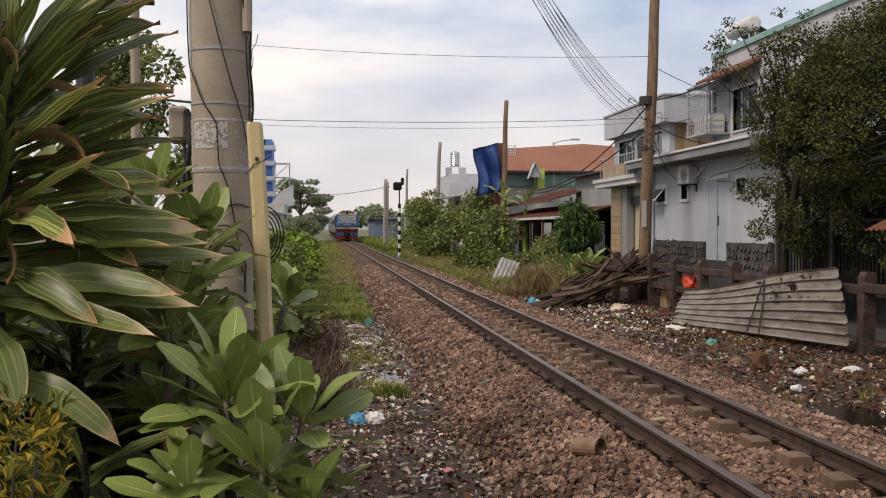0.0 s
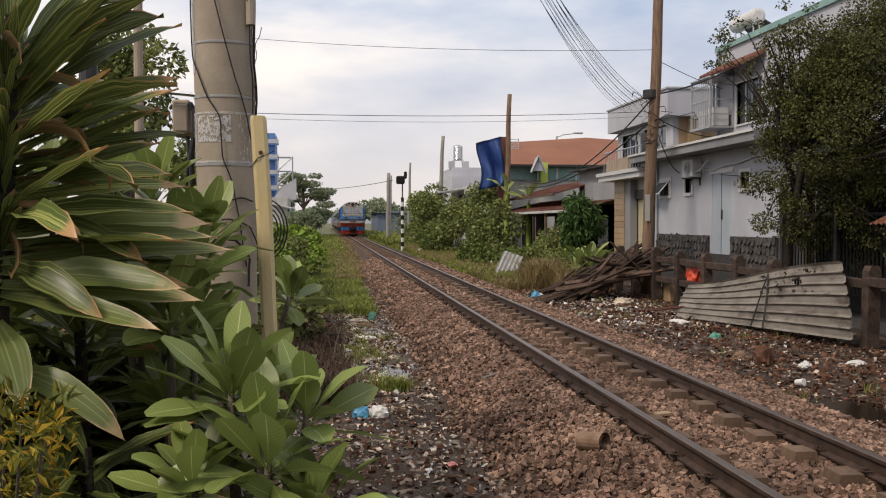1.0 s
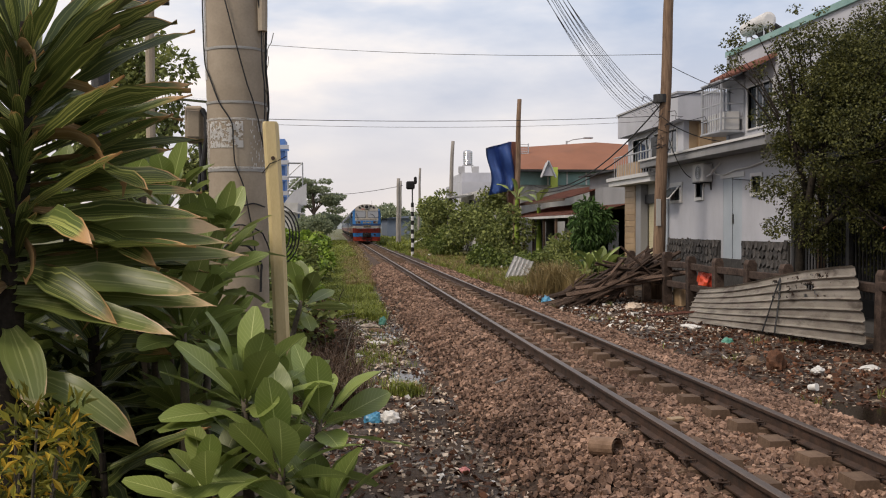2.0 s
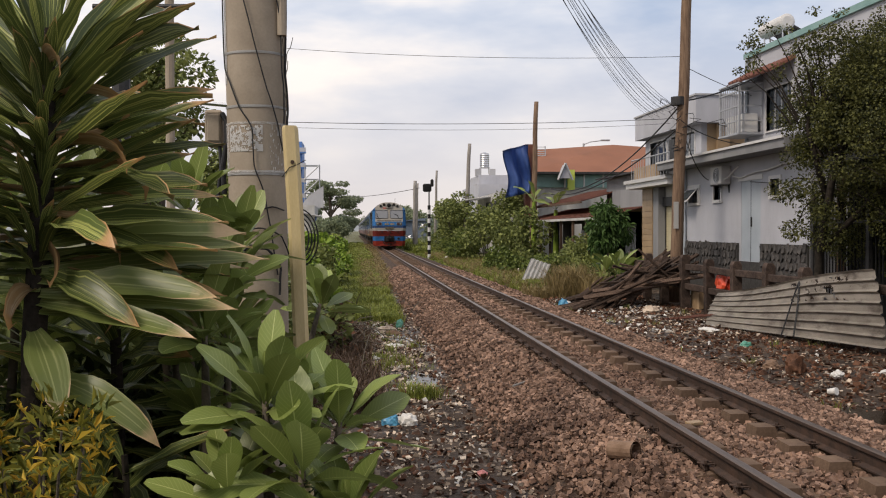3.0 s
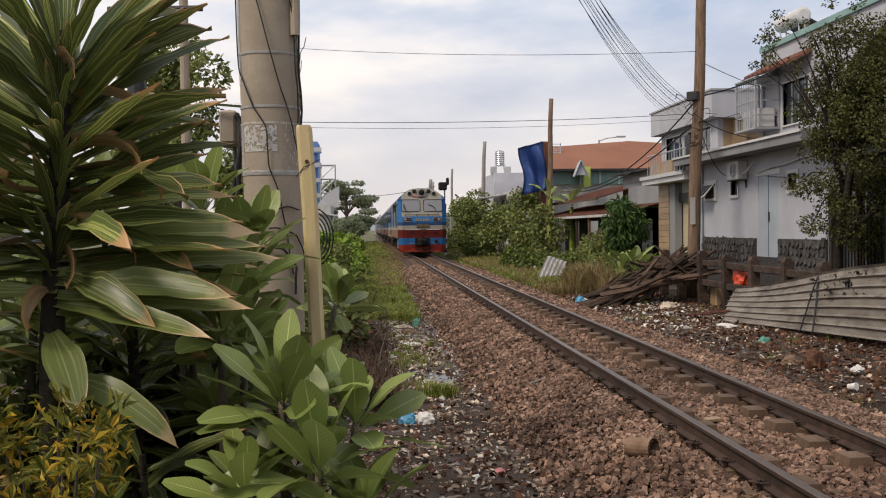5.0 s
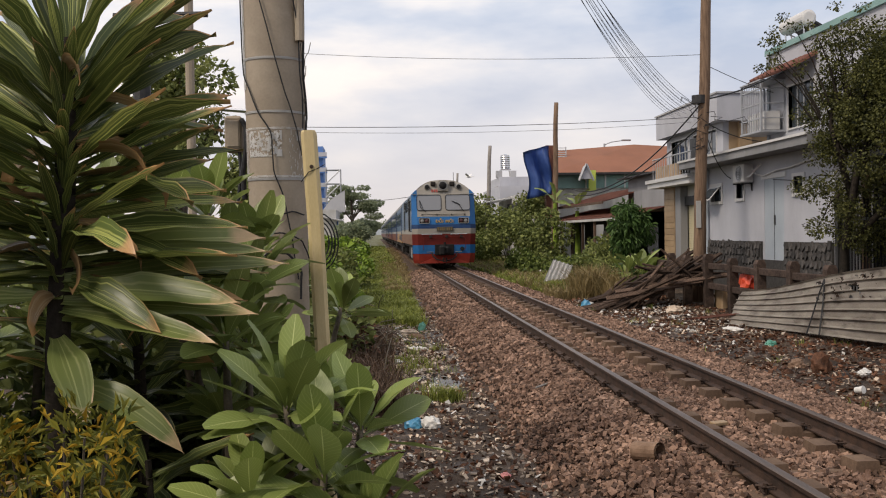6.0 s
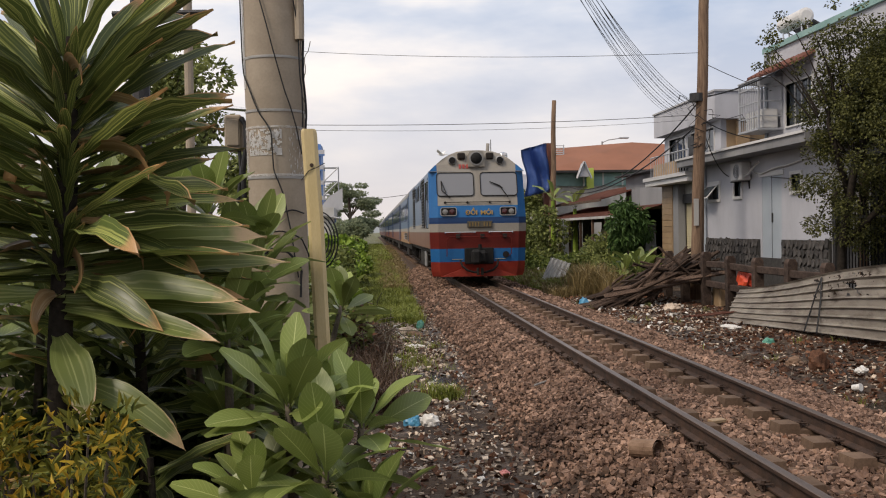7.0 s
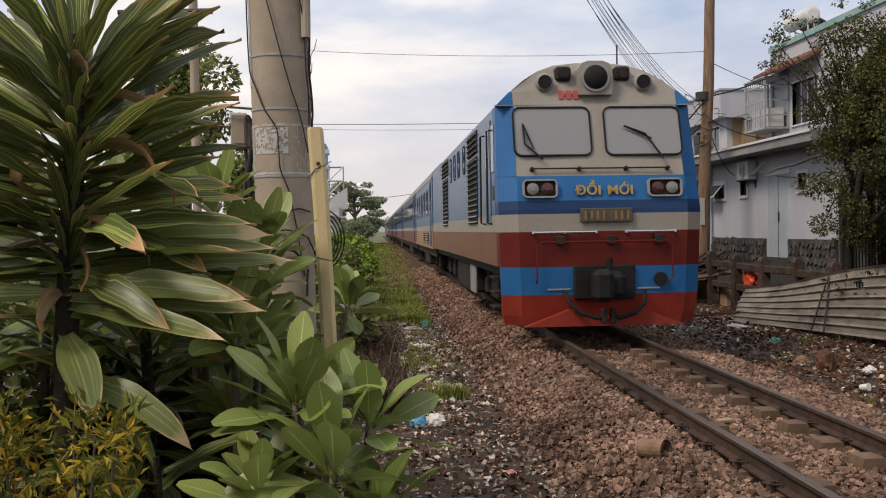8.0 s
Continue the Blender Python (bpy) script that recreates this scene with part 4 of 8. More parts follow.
        part("lamp_back", prism(bmesh.new(), rounded(0.215, 0.105, 0.04), "y", -0.01, 0.02), "t_under", b)
        for k, mt in ((-1, "lens" if s < 0 else "lens_dark"), (1, "lens_dark" if s < 0 else "lens")):
            bm = tubed([(k * 0.1, -0.01, 0), (k * 0.1, -0.04, 0), (k * 0.1, -0.055, 0)], [0.085, 0.08, 0.03], 16)
            part("lamp", bm, mt, b)
            part("lamp_rim", tubed([(k * 0.1, -0.012, 0), (k * 0.1, -0.03, 0)], 0.092, 16), "t_under", b)
    bm = prism(bmesh.new(), [(-0.24, 3.38), (0.24, 3.38), (0.24, 3.74), (0.19, 3.82), (0.1, 3.85), (-0.1, 3.85), (-0.19, 3.82), (-0.24, 3.74)], "y", 0.36, 0.95)
    top = part("roof_headlight", bm, "t_cream", loco, "boxed main headlight on the cab roof")
    part("lens_ring", tubed([(0, 0.37, 3.62), (0, 0.335, 3.62)], [0.205, 0.2], 30), "t_roof", top)
    part("big_lens", tubed([(0, 0.36, 3.62), (0, 0.33, 3.62), (0, 0.30, 3.62)], [0.18, 0.165, 0.05], 30), "rubber", top, "dark main headlight lens", True)
    for s in (-1, 1):
        horn = part("marker_lamp", tubed([(s * 0.70, 0.9, 3.57), (s * 0.70, 0.44, 3.57), (s * 0.70, 0.42, 3.57)], [0.115, 0.125, 0.05], 26), "t_roof", loco, "round roof marker lamp", True)
        part("lamp_glass", tubed([(s * 0.70, 0.46, 3.57), (s * 0.70, 0.405, 3.57)], 0.095, 26), "rubber", horn)
        bm = boxed(s * 0.42 - 0.11, s * 0.42 + 0.11, 0.5, 0.95, 3.60, 3.80, 0.03)
        tube(bm, [(s * 0.42, 0.52, 3.70), (s * 0.42, 0.44, 3.70)], [0.06, 0.075], 12)
        part("horn", bm, "t_under", loco, "black roof horn")
    part("aerial", tubed([(0.55, 1.3, 3.8), (0.55, 1.3, 4.25)], 0.012, 6), "t_under", loco)
    # handrails
    bm = tubed([(-0.98, nose_y(2.33) - 0.06, 2.34), (0.96, nose_y(2.33) - 0.06, 2.34)], 0.012, 6)
    for x in (-0.95, -0.3, 0.35, 0.93):
        tube(bm, [(x, nose_y(2.33) + 0.02, 2.32), (x, nose_y(2.33) - 0.06, 2.34)], 0.03, 8)
    part("front_rail", bm, "t_under", loco)
    for a, b in ((-0.97, -0.12), (0.30, 0.97)):
        bm = tubed([(a, -0.08, 1.47), (b, -0.08, 1.47)], 0.014, 6)
        for x in (a, (a + b) / 2, b):
            tube(bm, [(x, 0, 1.45), (x, -0.08, 1.47)], 0.022, 6)
        part("front_rail", bm, "steel", loco, "bright steel hand rail")
    bm = tubed([(-0.93, -0.03, 0.78), (-0.93, -0.09, 0.84), (-0.93, -0.09, 1.28), (-0.86, -0.09, 1.34), (0.86, -0.09, 1.34), (0.93, -0.09, 1.28), (0.93, -0.09, 0.84), (0.86, -0.05, 0.78)], 0.012, 6)
    part("uncoupling_bar", bm, "t_red", loco)
    for x in (-0.6, 0.1, 0.75):
        part("bracket", boxed(x - 0.06, x + 0.06, -0.1, 0.02, 1.3, 1.42, 0.01), "t_under", loco)
    # coupler, near-black to put the shade under the nose into its colour
    bm = boxed(-0.42, 0.42, -0.06, 0.05, 0.55, 1.02, 0.02)
    cp = part("coupler", bm, "rubber", loco, "centre coupler in its pocket, blackened in place of shade")
    bm = boxed(-0.2, 0.2, -0.5, -0.05, 0.58, 0.95, 0.08)
    box(bm, -0.27, 0.0, -0.62, -0.35, 0.55, 0.98, 0.07)
    tube(bm, [(0.0, -0.3, 0.9), (0.0, -0.3, 1.12)], 0.05, 8)
    part("coupler_head", bm, "rubber", cp)
    for s in (-1, 1):
        pts = [(s * 0.55, -0.05, 0.66), (s * 0.5, -0.2, 0.5), (s * 0.36, -0.26, 0.38), (s * 0.16, -0.26, 0.32), (s * 0.04, -0.22, 0.33)]
        part("air_hose", tubed(pts, 0.03, 8), "rubber", loco, "black rubber air hose")
        part("hose_coupling", boxed(s * 0.02, s * 0.1, -0.28, -0.18, 0.24, 0.45, 0.02), "t_under", loco)
    part("socket", tubed([(0.78, 0.0, 0.82), (0.78, -0.06, 0.82)], 0.09, 12), "rubber", loco)
    for s in (-1, 1):
        part("stencil_mark", boxed(s * 0.62 - 0.16, s * 0.62 + 0.16, -0.008, 0.03, 0.685, 0.705), "t_cream", loco)
    # lettering: the class name; plate and roof figures are plain bars
    for words, x in (("ĐỔI", -0.20), ("MỚI", 0.24)):
        lettering("word", words, 0.175, pose(x, nose_y(2.03) - 0.05, 2.03, 84) @ Matrix.Scale(1.16, 4, (1, 0, 0)), "gold", loco, 0.01)
    pl = part("number_plate", boxed(-0.36, 0.36, nose_y(1.76) - 0.06, nose_y(1.76) - 0.02, 1.60, 1.79, 0.01), "plate", loco, "dark bronze plate with worn figures")
    pl.matrix_basis = pose(0.03, 0, 0)
    for k in range(8):
        if k == 4:
            continue
        x = -0.29 + k * 0.083
        part("plate_bar", boxed(x - 0.016, x + 0.016, nose_y(1.76) - 0.07, nose_y(1.76) - 0.058, 1.635, 1.755), "plate_figure", pl)
    for k in range(3):
        x = -0.47 + k * 0.105
        part("figure_bar", boxed(x - 0.035, x + 0.03, 0.425, 0.50, 3.33, 3.45), "red_letter", loco)
    return loco


def build_coach(first):
    name = "generator_van" if first else "passenger_coach"
    coach = thing(name, "blue and cream van with small louvres" if first else "blue railway coach with a tan-red lower side", "railway coach",
                  group="" if first else "coaches of the train")
    L = 13.0 if first else 19.4
    low = "t_orange" if first else "c_lower"
    part("side_lower", boxed(-1.385, 1.385, 0, L, 0.95, 1.5), low, coach)
    part("side_stripe", boxed(-1.39, 1.39, 0, L, 1.5, 1.66), "t_cream" if first else "t_roof", coach)
    part("side_upper", boxed(-1.385, 1.385, 0, L, 1.66, 3.1), "t_sideblue" if first else "c_upper", coach)
    bm = bmesh.new()
    prism(bm, [(-1.4, 3.1), (1.4, 3.1), (1.36, 3.3), (1.1, 3.56), (0.6, 3.7), (0, 3.74), (-0.6, 3.7), (-1.1, 3.56), (-1.36, 3.3)], "y", -0.05, L + 0.05)
    part("roof", bm, "t_roof", coach)
    part("underframe", boxed(-1.25, 1.25, 0.2, L - 0.2, 0.7, 0.95), "t_under", coach)
    part("equipment_box", boxed(-1.2, 1.2, L * 0.4, L * 0.62, 0.3, 0.72, 0.04), "t_under", coach)
    for y in (2.6, L - 2.6):
        bogie(coach, y, 2, 2.2)
    part("gangway", boxed(-0.6, 0.6, -0.45, 0.0, 0.95, 3.2), "rubber", coach)
    n = 5 if first else 11
    for s in (-1, 1):
        x = s * 1.388
        for y in (0.5, L - 1.2):
            d = part("coach_door", boxed(x - 0.012, x + 0.012, y, y + 0.7, 1.05, 3.05), "t_navy", coach, "dark blue end door")
            part("door_pane", boxed(x - 0.02, x + 0.02, y + 0.14, y + 0.56, 2.1, 2.9), "glass", d)
        for k in range(n):
            y = 1.7 + (L - 3.4) * (k + 0.5) / n
            w = part("coach_window", boxed(x - 0.012, x + 0.014, y - 0.5, y + 0.5, 2.0, 2.85), "t_navy", coach)
            part("pane", boxed(x - 0.018, x + 0.02, y - 0.43, y + 0.43, 2.08, 2.78), "glass", w)
        if first:
            for y in (2.0, 4.2):
                louvre(coach, x, y, y + 1.4, 1.12, 1.44, 4)
    return coach


locomotive = build_locomotive()
coaches = [build_coach(True), build_coach(False)]
for k in range(7):
    coaches.append(copy_thing(coaches[1], Matrix()))
OFFSETS = [16.15, 29.85] + [29.85 + 20.1 * (k + 1) for k in range(7)]


# ---- the houses on the far side of the track; facades run along y and face -x ----
def wall_with_openings(x0, x1, y0, y1, z0, z1, holes):
    """A wall slab along y with openings (ya, yb, za, zb) right through it."""
    bm = bmesh.new()
    ys = sorted({y0, y1, *[v for h in holes for v in h[:2]]})
    zs = sorted({z0, z1, *[v for h in holes for v in h[2:]]})
    for a, b in zip(ys, ys[1:]):
        run = None
        for c, d in zip(zs, zs[1:]):
            m = ((a + b) / 2, (c + d) / 2)
            if any(h[0] < m[0] < h[1] and h[2] < m[1] < h[3] for h in holes):
                if run:
                    box(bm, x0, x1, a, b, run[0], run[1])
                run = None
            else:
                run = (run[0], d) if run else (c, d)
        if run:
            box(bm, x0, x1, a, b, run[0], run[1])
    bmesh.ops.remove_doubles(bm, verts=bm.verts, dist=0.0005)
    return bm


def window_at(parent, x, ya, yb, za, zb, frame_mat="trim_white", t=0.05, bars=1, depth=0.1):
    """Window in a facade: frame, pane, sill, glazing bars."""
    w = part("window", boxed(x + depth, x + depth + 0.02, ya, yb, za, zb), "glass", parent, "dark glazed window")
    bm = bmesh.new()
    box(bm, x - 0.035, x + depth, ya - t, ya, za - t, zb + t)
    box(bm, x - 0.035, x + depth, yb, yb + t, za - t, zb + t)
    box(bm, x - 0.035, x + depth, ya, yb, zb, zb + t)
    box(bm, x - 0.05, x + depth, ya, yb, za - t, za)
    part("window_frame", bm, frame_mat, w)
    for k in range(bars):
        y = ya + (yb - ya) * (k + 1) / (bars + 1)
        part("glazing_bar", boxed(x + depth - 0.03, x + depth - 0.002, y - 0.02, y + 0.02, za, zb), frame_mat, w)
    return w


def air_conditioner(x, y, z, face=-1):
    ac = thing("air_conditioner", "cream outdoor air conditioning unit on a wall bracket", "air conditioner", pose(x, y, z))
    ac.scale = (0.9, 0.9, 0.9)
    part("casing", boxed(-0.33, 0, -0.42, 0.42, 0, 0.56, 0.03), "trim_white", ac)
    g = part("fan_grille", tubed([(-0.335, -0.1, 0.28), (-0.352, -0.1, 0.28)], 0.23, 20), "grey_metal", ac)
    bm = bmesh.new()
    for r in (0.06, 0.12, 0.18):
        tube(bm, [(-0.356, -0.1 + r * math.cos(a), 0.28 + r * math.sin(a)) for a in np.linspace(0, 2 * math.pi, 17)], 0.006, 5)
    part("guard_rings", bm, "dark_metal", g)
    for y0 in (-0.3, 0.3):
        part("bracket", prism(bmesh.new(), [(-0.36, -0.005), (0, -0.005), (0, -0.25), (-0.03, -0.25), (-0.05, -0.04), (-0.36, -0.04)], "y", y0 - 0.02, y0 + 0.02), "dark_metal", ac)
    part("pipe", tubed([(-0.2, -0.43, 0.15), (-0.2, -0.75, 0.2), (-0.12, -1.0, 0.42), (-0.05, -1.1, 0.5)], 0.03, 6), "trim_white", ac)
    return ac


def build_grey_house():
    h = thing("grey_house", "single-storey grey-white house with stone plinth and flat roof", "house")
    X, Y0, Y1 = 10.2, 20.5, 28.5
    holes = [(23.1, 24.3, 0.7, 2.8), (27.35, 28.2, 2.33, 2.78), (25.68, 26.18, 2.36, 2.75), (22.0, 22.5, 2.36, 2.76)]
    part("front_wall", wall_with_openings(X, X + 0.22, Y0, Y1, -0.55, 3.46, holes), "wall_white", h)
    part("end_wall", boxed(X + 0.22, 16, Y0, Y0 + 0.2, -0.55, 3.46), "wall_white", h)
    part("end_wall", boxed(X + 0.22, 16, Y1 - 0.2, Y1, -0.55, 3.46), "wall_white", h)
    part("back_wall", boxed(16, 16.2, Y0, Y1, -0.55, 3.46), "wall_white", h)
    # near-black sheet painted as the dark of the room
    part("room_shadow", boxed(X + 1.4, X + 1.45, Y0 + 0.25, Y1 - 0.25, -0.5, 3.4), "inner_shade", h)
    # roof slab with a white lip over a dark soffit band
    bm = bmesh.new()
    prism(bm, [(9.45, 3.36), (9.45, 3.6), (16.3, 3.82), (16.3, 3.46)], "y", Y0 - 0.3, 29.0)
    roof = part("roof_slab", bm, "slab_grey", h, "grey overhanging roof slab")
    part("roof_lip", boxed(9.40, 9.47, Y0 - 0.3, 29.0, 3.56, 3.62), "trim_white", roof)
    # door
    d = part("door", boxed(X + 0.01, X + 0.05, 23.1, 24.3, 0.7, 2.8), "door_blue", h, "pale blue double metal door, closed")
    part("door_gap", boxed(X + 0.004, X + 0.01, 23.69, 23.71, 0.7, 2.8), "dark_metal", d)
    bm = boxed(X - 0.03, X + 0.06, 22.95, 24.45, 2.8, 2.92)
    part("door_frame", bm, "trim_white", d)
    part("door_handle", boxed(X - 0.03, X + 0.01, 23.62, 23.66, 1.6, 1.85, 0.01), "dark_metal", d)
    part("door_step", boxed(X - 0.06, X - 0.004, 23.0, 24.42, -0.55, 0.695), "mortar", h)
    for ya, yb, za, zb in holes[1:]:
        w = window_at(h, X, ya, yb, za, zb, bars=0, t=0.085)
        if ya > 27:
            # the top-hung sash stands open
            s = part("open_sash", prism(bmesh.new(), [(X - 0.02, zb), (X - 0.38, za + 0.03), (X - 0.405, za + 0.03), (X - 0.045, zb)], "y", ya, yb), "trim_white", w, "white top-hung sash standing open")
            part("sash_pane", prism(bmesh.new(), [(X - 0.05, zb - 0.06), (X - 0.36, za + 0.09), (X - 0.41, za + 0.09), (X - 0.10, zb - 0.06)], "y", ya + 0.07, yb - 0.07), "glass", s)
    part("downpipe", tubed([(X - 0.07, 28.4, -0.45), (X - 0.07, 28.4, 3.34)], 0.045, 8), "door_blue", h, "grey-blue plastic downpipe")
    # stone plinth: cut slates in mortar
    base = part("plinth", boxed(X - 0.06, X - 0.004, Y0, 23.0, -0.55, 1.17), "mortar", h, "dark cut-stone plinth")
    base2 = part("plinth", boxed(X - 0.06, X - 0.004, 24.42, Y1 - 0.02, -0.55, 1.17), "mortar", h, "dark cut-stone plinth")
    r = np.random.default_rng(11)
    shapes = []
    for k in range(6):
        bm = bmesh.new()
        w, hh = r.uniform(0.075, 0.125), r.uniform(0.07, 0.12)
        prism(bm, [(-w, -hh + r.uniform(0, 0.05)), (w * r.uniform(0.6, 1), -hh), (w, hh * r.uniform(0.5, 1)), (w * 0.2, hh), (-w * r.uniform(0.7, 1), hh * r.uniform(0.6, 1))], "x", -0.02, 0.02)
        shapes.append(to_mesh("plinth_stone", bm, "slate"))
    for parent, ya, yb in ((base, Y0, 23.0), (base2, 24.42, Y1)):
        for row in range(5):
            z = 1.07 - row * 0.205
            y = ya + 0.08 + 0.06 * (row % 2)
            while y < yb - 0.12:
                piece("plinth_stone", shapes[int(r.integers(6))], parent, pose(X - 0.075 + r.uniform(-0.012, 0.008), y, z + r.uniform(-0.035, 0.035), r.uniform(-40, 40), 0, 0))
                y += r.uniform(0.19, 0.25)
    return h


def build_garage_house():
    g = thing("garage_house", "narrow tan-tiled house front with cream roller shutter", "house")
    X, Y0, Y1 = 10.2, 28.6, 32.6
    part("front_wall", wall_with_openings(X + 0.15, X + 0.35, Y0, Y1, -0.4, 2.95, [(29.4, 31.4, 0.45, 2.5)]), "wall_dirty", g)
    for ya, yb, mt in ((31.45, 32.6, "tile_tan"), (30.85, 31.4, "slab_grey"), (28.62, 29.35, "slab_grey")):
        part("pier", boxed(X - 0.1, X + 0.14, ya, yb, -0.4, 2.95), mt, g)
    for k in range(15):
        part("tile_course", boxed(X - 0.115, X - 0.1, 31.47, 32.58, -0.05 + k * 0.2, 0.135 + k * 0.2, 0.006), "tile_tan", g)
    sh = part("roller_shutter", boxed(X + 0.2, X + 0.24, 29.4, 30.85, 0.45, 2.3), "shutter", g, "cream perforated roller shutter, closed")
    for k in range(22):
        part("shutter_slat", boxed(X + 0.17, X + 0.2, 29.42, 30.83, 0.47 + k * 0.083, 0.54 + k * 0.083), "shutter", sh)
    part("shutter_box", boxed(X + 0.05, X + 0.3, 29.4, 30.85, 2.3, 2.6), "dark_metal", g)
    c = part("canopy", boxed(X - 0.55, X + 0.4, 28.62, 33.1, 2.95, 3.12), "trim_white", g, "white concrete canopy")
    part("canopy_lip", boxed(X - 0.62, X + 0.4, 28.6, 33.15, 3.12, 3.24), "trim_white", c)
    # first floor behind it
    XU = 12.0
    holes = [(32.6, 35.0, 3.75, 5.0), (35.6, 37.6, 3.6, 5.0)]
    part("upper_wall", wall_with_openings(XU, XU + 0.2, 32.0, 38.3, 3.1, 5.2, holes), "wall_white", g)
    for ya, yb, za, zb in holes:
        window_at(g, XU, ya, yb, za, zb, bars=2)
    part("brick_panel", boxed(XU + 0.2, 17, 31.95, 32.2, 3.1, 5.2), "tile_tan", g, "tan brick end wall")
    part("end_pier", boxed(XU + 0.5, XU + 0.95, 31.8, 31.95, 3.6, 5.9), "tile_tan", g)
    part("parapet", boxed(XU - 0.35, 17, 31.6, 38.6, 5.2, 6.12), "wall_white", g, "plain white roof parapet box")
    part("parapet_cap", boxed(XU - 0.4, 17.05, 31.55, 38.65, 6.12, 6.18), "wall_grey", g)
    part("lower_body", boxed(X + 0.4, 17, 28.7, 38.3, -0.4, 3.1), "slab_grey", g)
    rail = part("balcony_rail", tubed([(X - 0.4, 28.9, 3.95), (X - 0.4, 32.9, 3.95)], 0.025, 6), "grey_metal", g)
    for k in range(16):
        y = 28.9 + k * 0.266
        part("baluster", tubed([(X - 0.4, y, 3.24), (X - 0.4, y, 3.95)], 0.012, 5), "grey_metal", rail)
    part("brick_upstand", boxed(X - 0.3, X - 0.15, 30.6, 32.9, 3.24, 3.7), "tile_tan", g)
    part("sign_panel", boxed(X - 0.1, X + 0.02, 29.3, 29.85, 3.3, 4.4), "dark_metal", g)
    return g


def build_white_house():
    h = thing("white_house", "tall white-grey rendered house behind the low roof", "house")
    X = 12.5
    holes = [(26.2, 27.9, 4.5, 5.75), (22.6, 24.0, 4.5, 5.75)]
    part("front_wall", wall_with_openings(X, X + 0.25, 17.5, 29.35, 3.4, 6.95, holes), "wall_white", h)
    part("side_wall", boxed(X + 0.25, 19, 29.1, 29.35, 3.4, 6.95), "wall_white", h)
    part("side_wall", boxed(X + 0.25, 19, 17.5, 17.75, 3.4, 6.95), "wall_white", h)
    part("roof", boxed(X + 0.25, 19, 17.75, 29.1, 6.6, 6.75), "wall_grey", h)
    part("coping", boxed(X - 0.08, X + 0.3, 17.4, 29.45, 6.95, 7.12), "teal", h, "weathered green coping")
    for ya, yb, za, zb in holes:
        window_at(h, X, ya, yb, za, zb, bars=3)
    aw = part("tile_awning", prism(bmesh.new(), [(X, 6.4), (X - 0.75, 6.02), (X - 0.78, 6.07), (X, 6.48)], "y", 26.0, 29.1), "rust_red", h, "red tile window awning")
    for k in range(10):
        y = 26.1 + k * 0.31
        part("tile_roll", tubed([(X - 0.78, y, 6.08), (X, y, 6.48)], 0.06, 6), "rust_red", aw)
    part("drainpipe", tubed([(X - 0.06, 29.25, 3.6), (X - 0.06, 29.25, 7.0)], 0.05, 6), "door_blue", h)
    # service cage with two condensers
    cage = thing("service_cage", "grey metal balcony cage holding two condenser units", "cage", pose(X, 28.9, 4.5))
    for y in (-0.75, 0.75):
        for x in (-0.75, -0.02):
            part("cage_post", boxed(x - 0.03, x + 0.03, y - 0.03, y + 0.03, 0, 1.5), "grey_metal", cage)
    part("cage_floor", boxed(-0.8, 0, -0.8, 0.8, -0.06, 0), "grey_metal", cage)
    part("cage_top", boxed(-0.8, 0, -0.8, 0.8, 1.5, 1.54), "grey_metal", cage)
    for k in range(9):
        y = -0.7 + k * 0.175
        part("cage_bar", boxed(-0.76, -0.74, y - 0.012, y + 0.012, 0, 1.5), "grey_metal", cage)
    for k in range(3):
        part("cage_rail", boxed(-0.77, -0.73, -0.75, 0.75, 0.35 + k * 0.45, 0.39 + k * 0.45), "grey_metal", cage)
        part("cage_rail", boxed(-0.75, 0, -0.77, -0.73, 0.35 + k * 0.45, 0.39 + k * 0.45), "grey_metal", cage)
    for y in (-0.35, 0.38):
        part("condenser", boxed(-0.6, -0.1, y - 0.3, y + 0.3, 0.01, 0.6, 0.03), "trim_white", cage)
    # solar water heater on the roof edge
    s = thing("solar_water_heater", "white solar water tank on a tilted metal frame", "water heater", pose(13.0, 28.2, 6.85))
    s.scale = (0.8, 0.8, 0.8)
    part("tank", tubed([(-0.1, 1.0, 1.12), (-0.1, 0.95, 1.12), (-0.1, -0.95, 1.12), (-0.1, -1.0, 1.12)], [0.2, 0.3, 0.3, 0.2], 18), "trim_white", s)
    part("collector", prism(bmesh.new(), [(0.1, 1.0), (1.7, 0.15), (1.72, 0.2), (0.12, 1.06)], "y", -0.9, 0.9), "dark_metal", s)
    for y in (-0.8, 0.8):
        part("frame_leg", tubed([(-0.2, y, 0), (-0.2, y, 0.9)], 0.03, 6), "steel", s)
        part("frame_leg", tubed([(0.15, y, 0), (0.0, y, 0.95)], 0.03, 6), "steel", s)
        part("frame_rail", tubed([(-0.2, y, 0.9), (1.7, y, 0.12)], 0.025, 6), "steel", s)
    return h


def corrugated(bm, a, b, length_dir, n, pitch, amp, thick=0.004):
    """A corrugated strip: ridges run from edge a to edge b, side by side along length_dir."""
    a, b, d = Vector(a), Vector(b), Vector(length_dir).normalized()
    up = (b - a).cross(d).normalized()
    rows = []
    for k in range(n * 4 + 1):
        o = d * (pitch * k / 4) + up * amp * math.sin(k * math.pi / 2)
        rows.append((bm.verts.new(a + o), bm.verts.new(b + o)))
    for p, q in zip(rows, rows[1:]):
        bm.faces.new((p[0], q[0], q[1], p[1]))
    bmesh.ops.solidify(bm, geom=list(bm.faces), thickness=thick)
    return bm


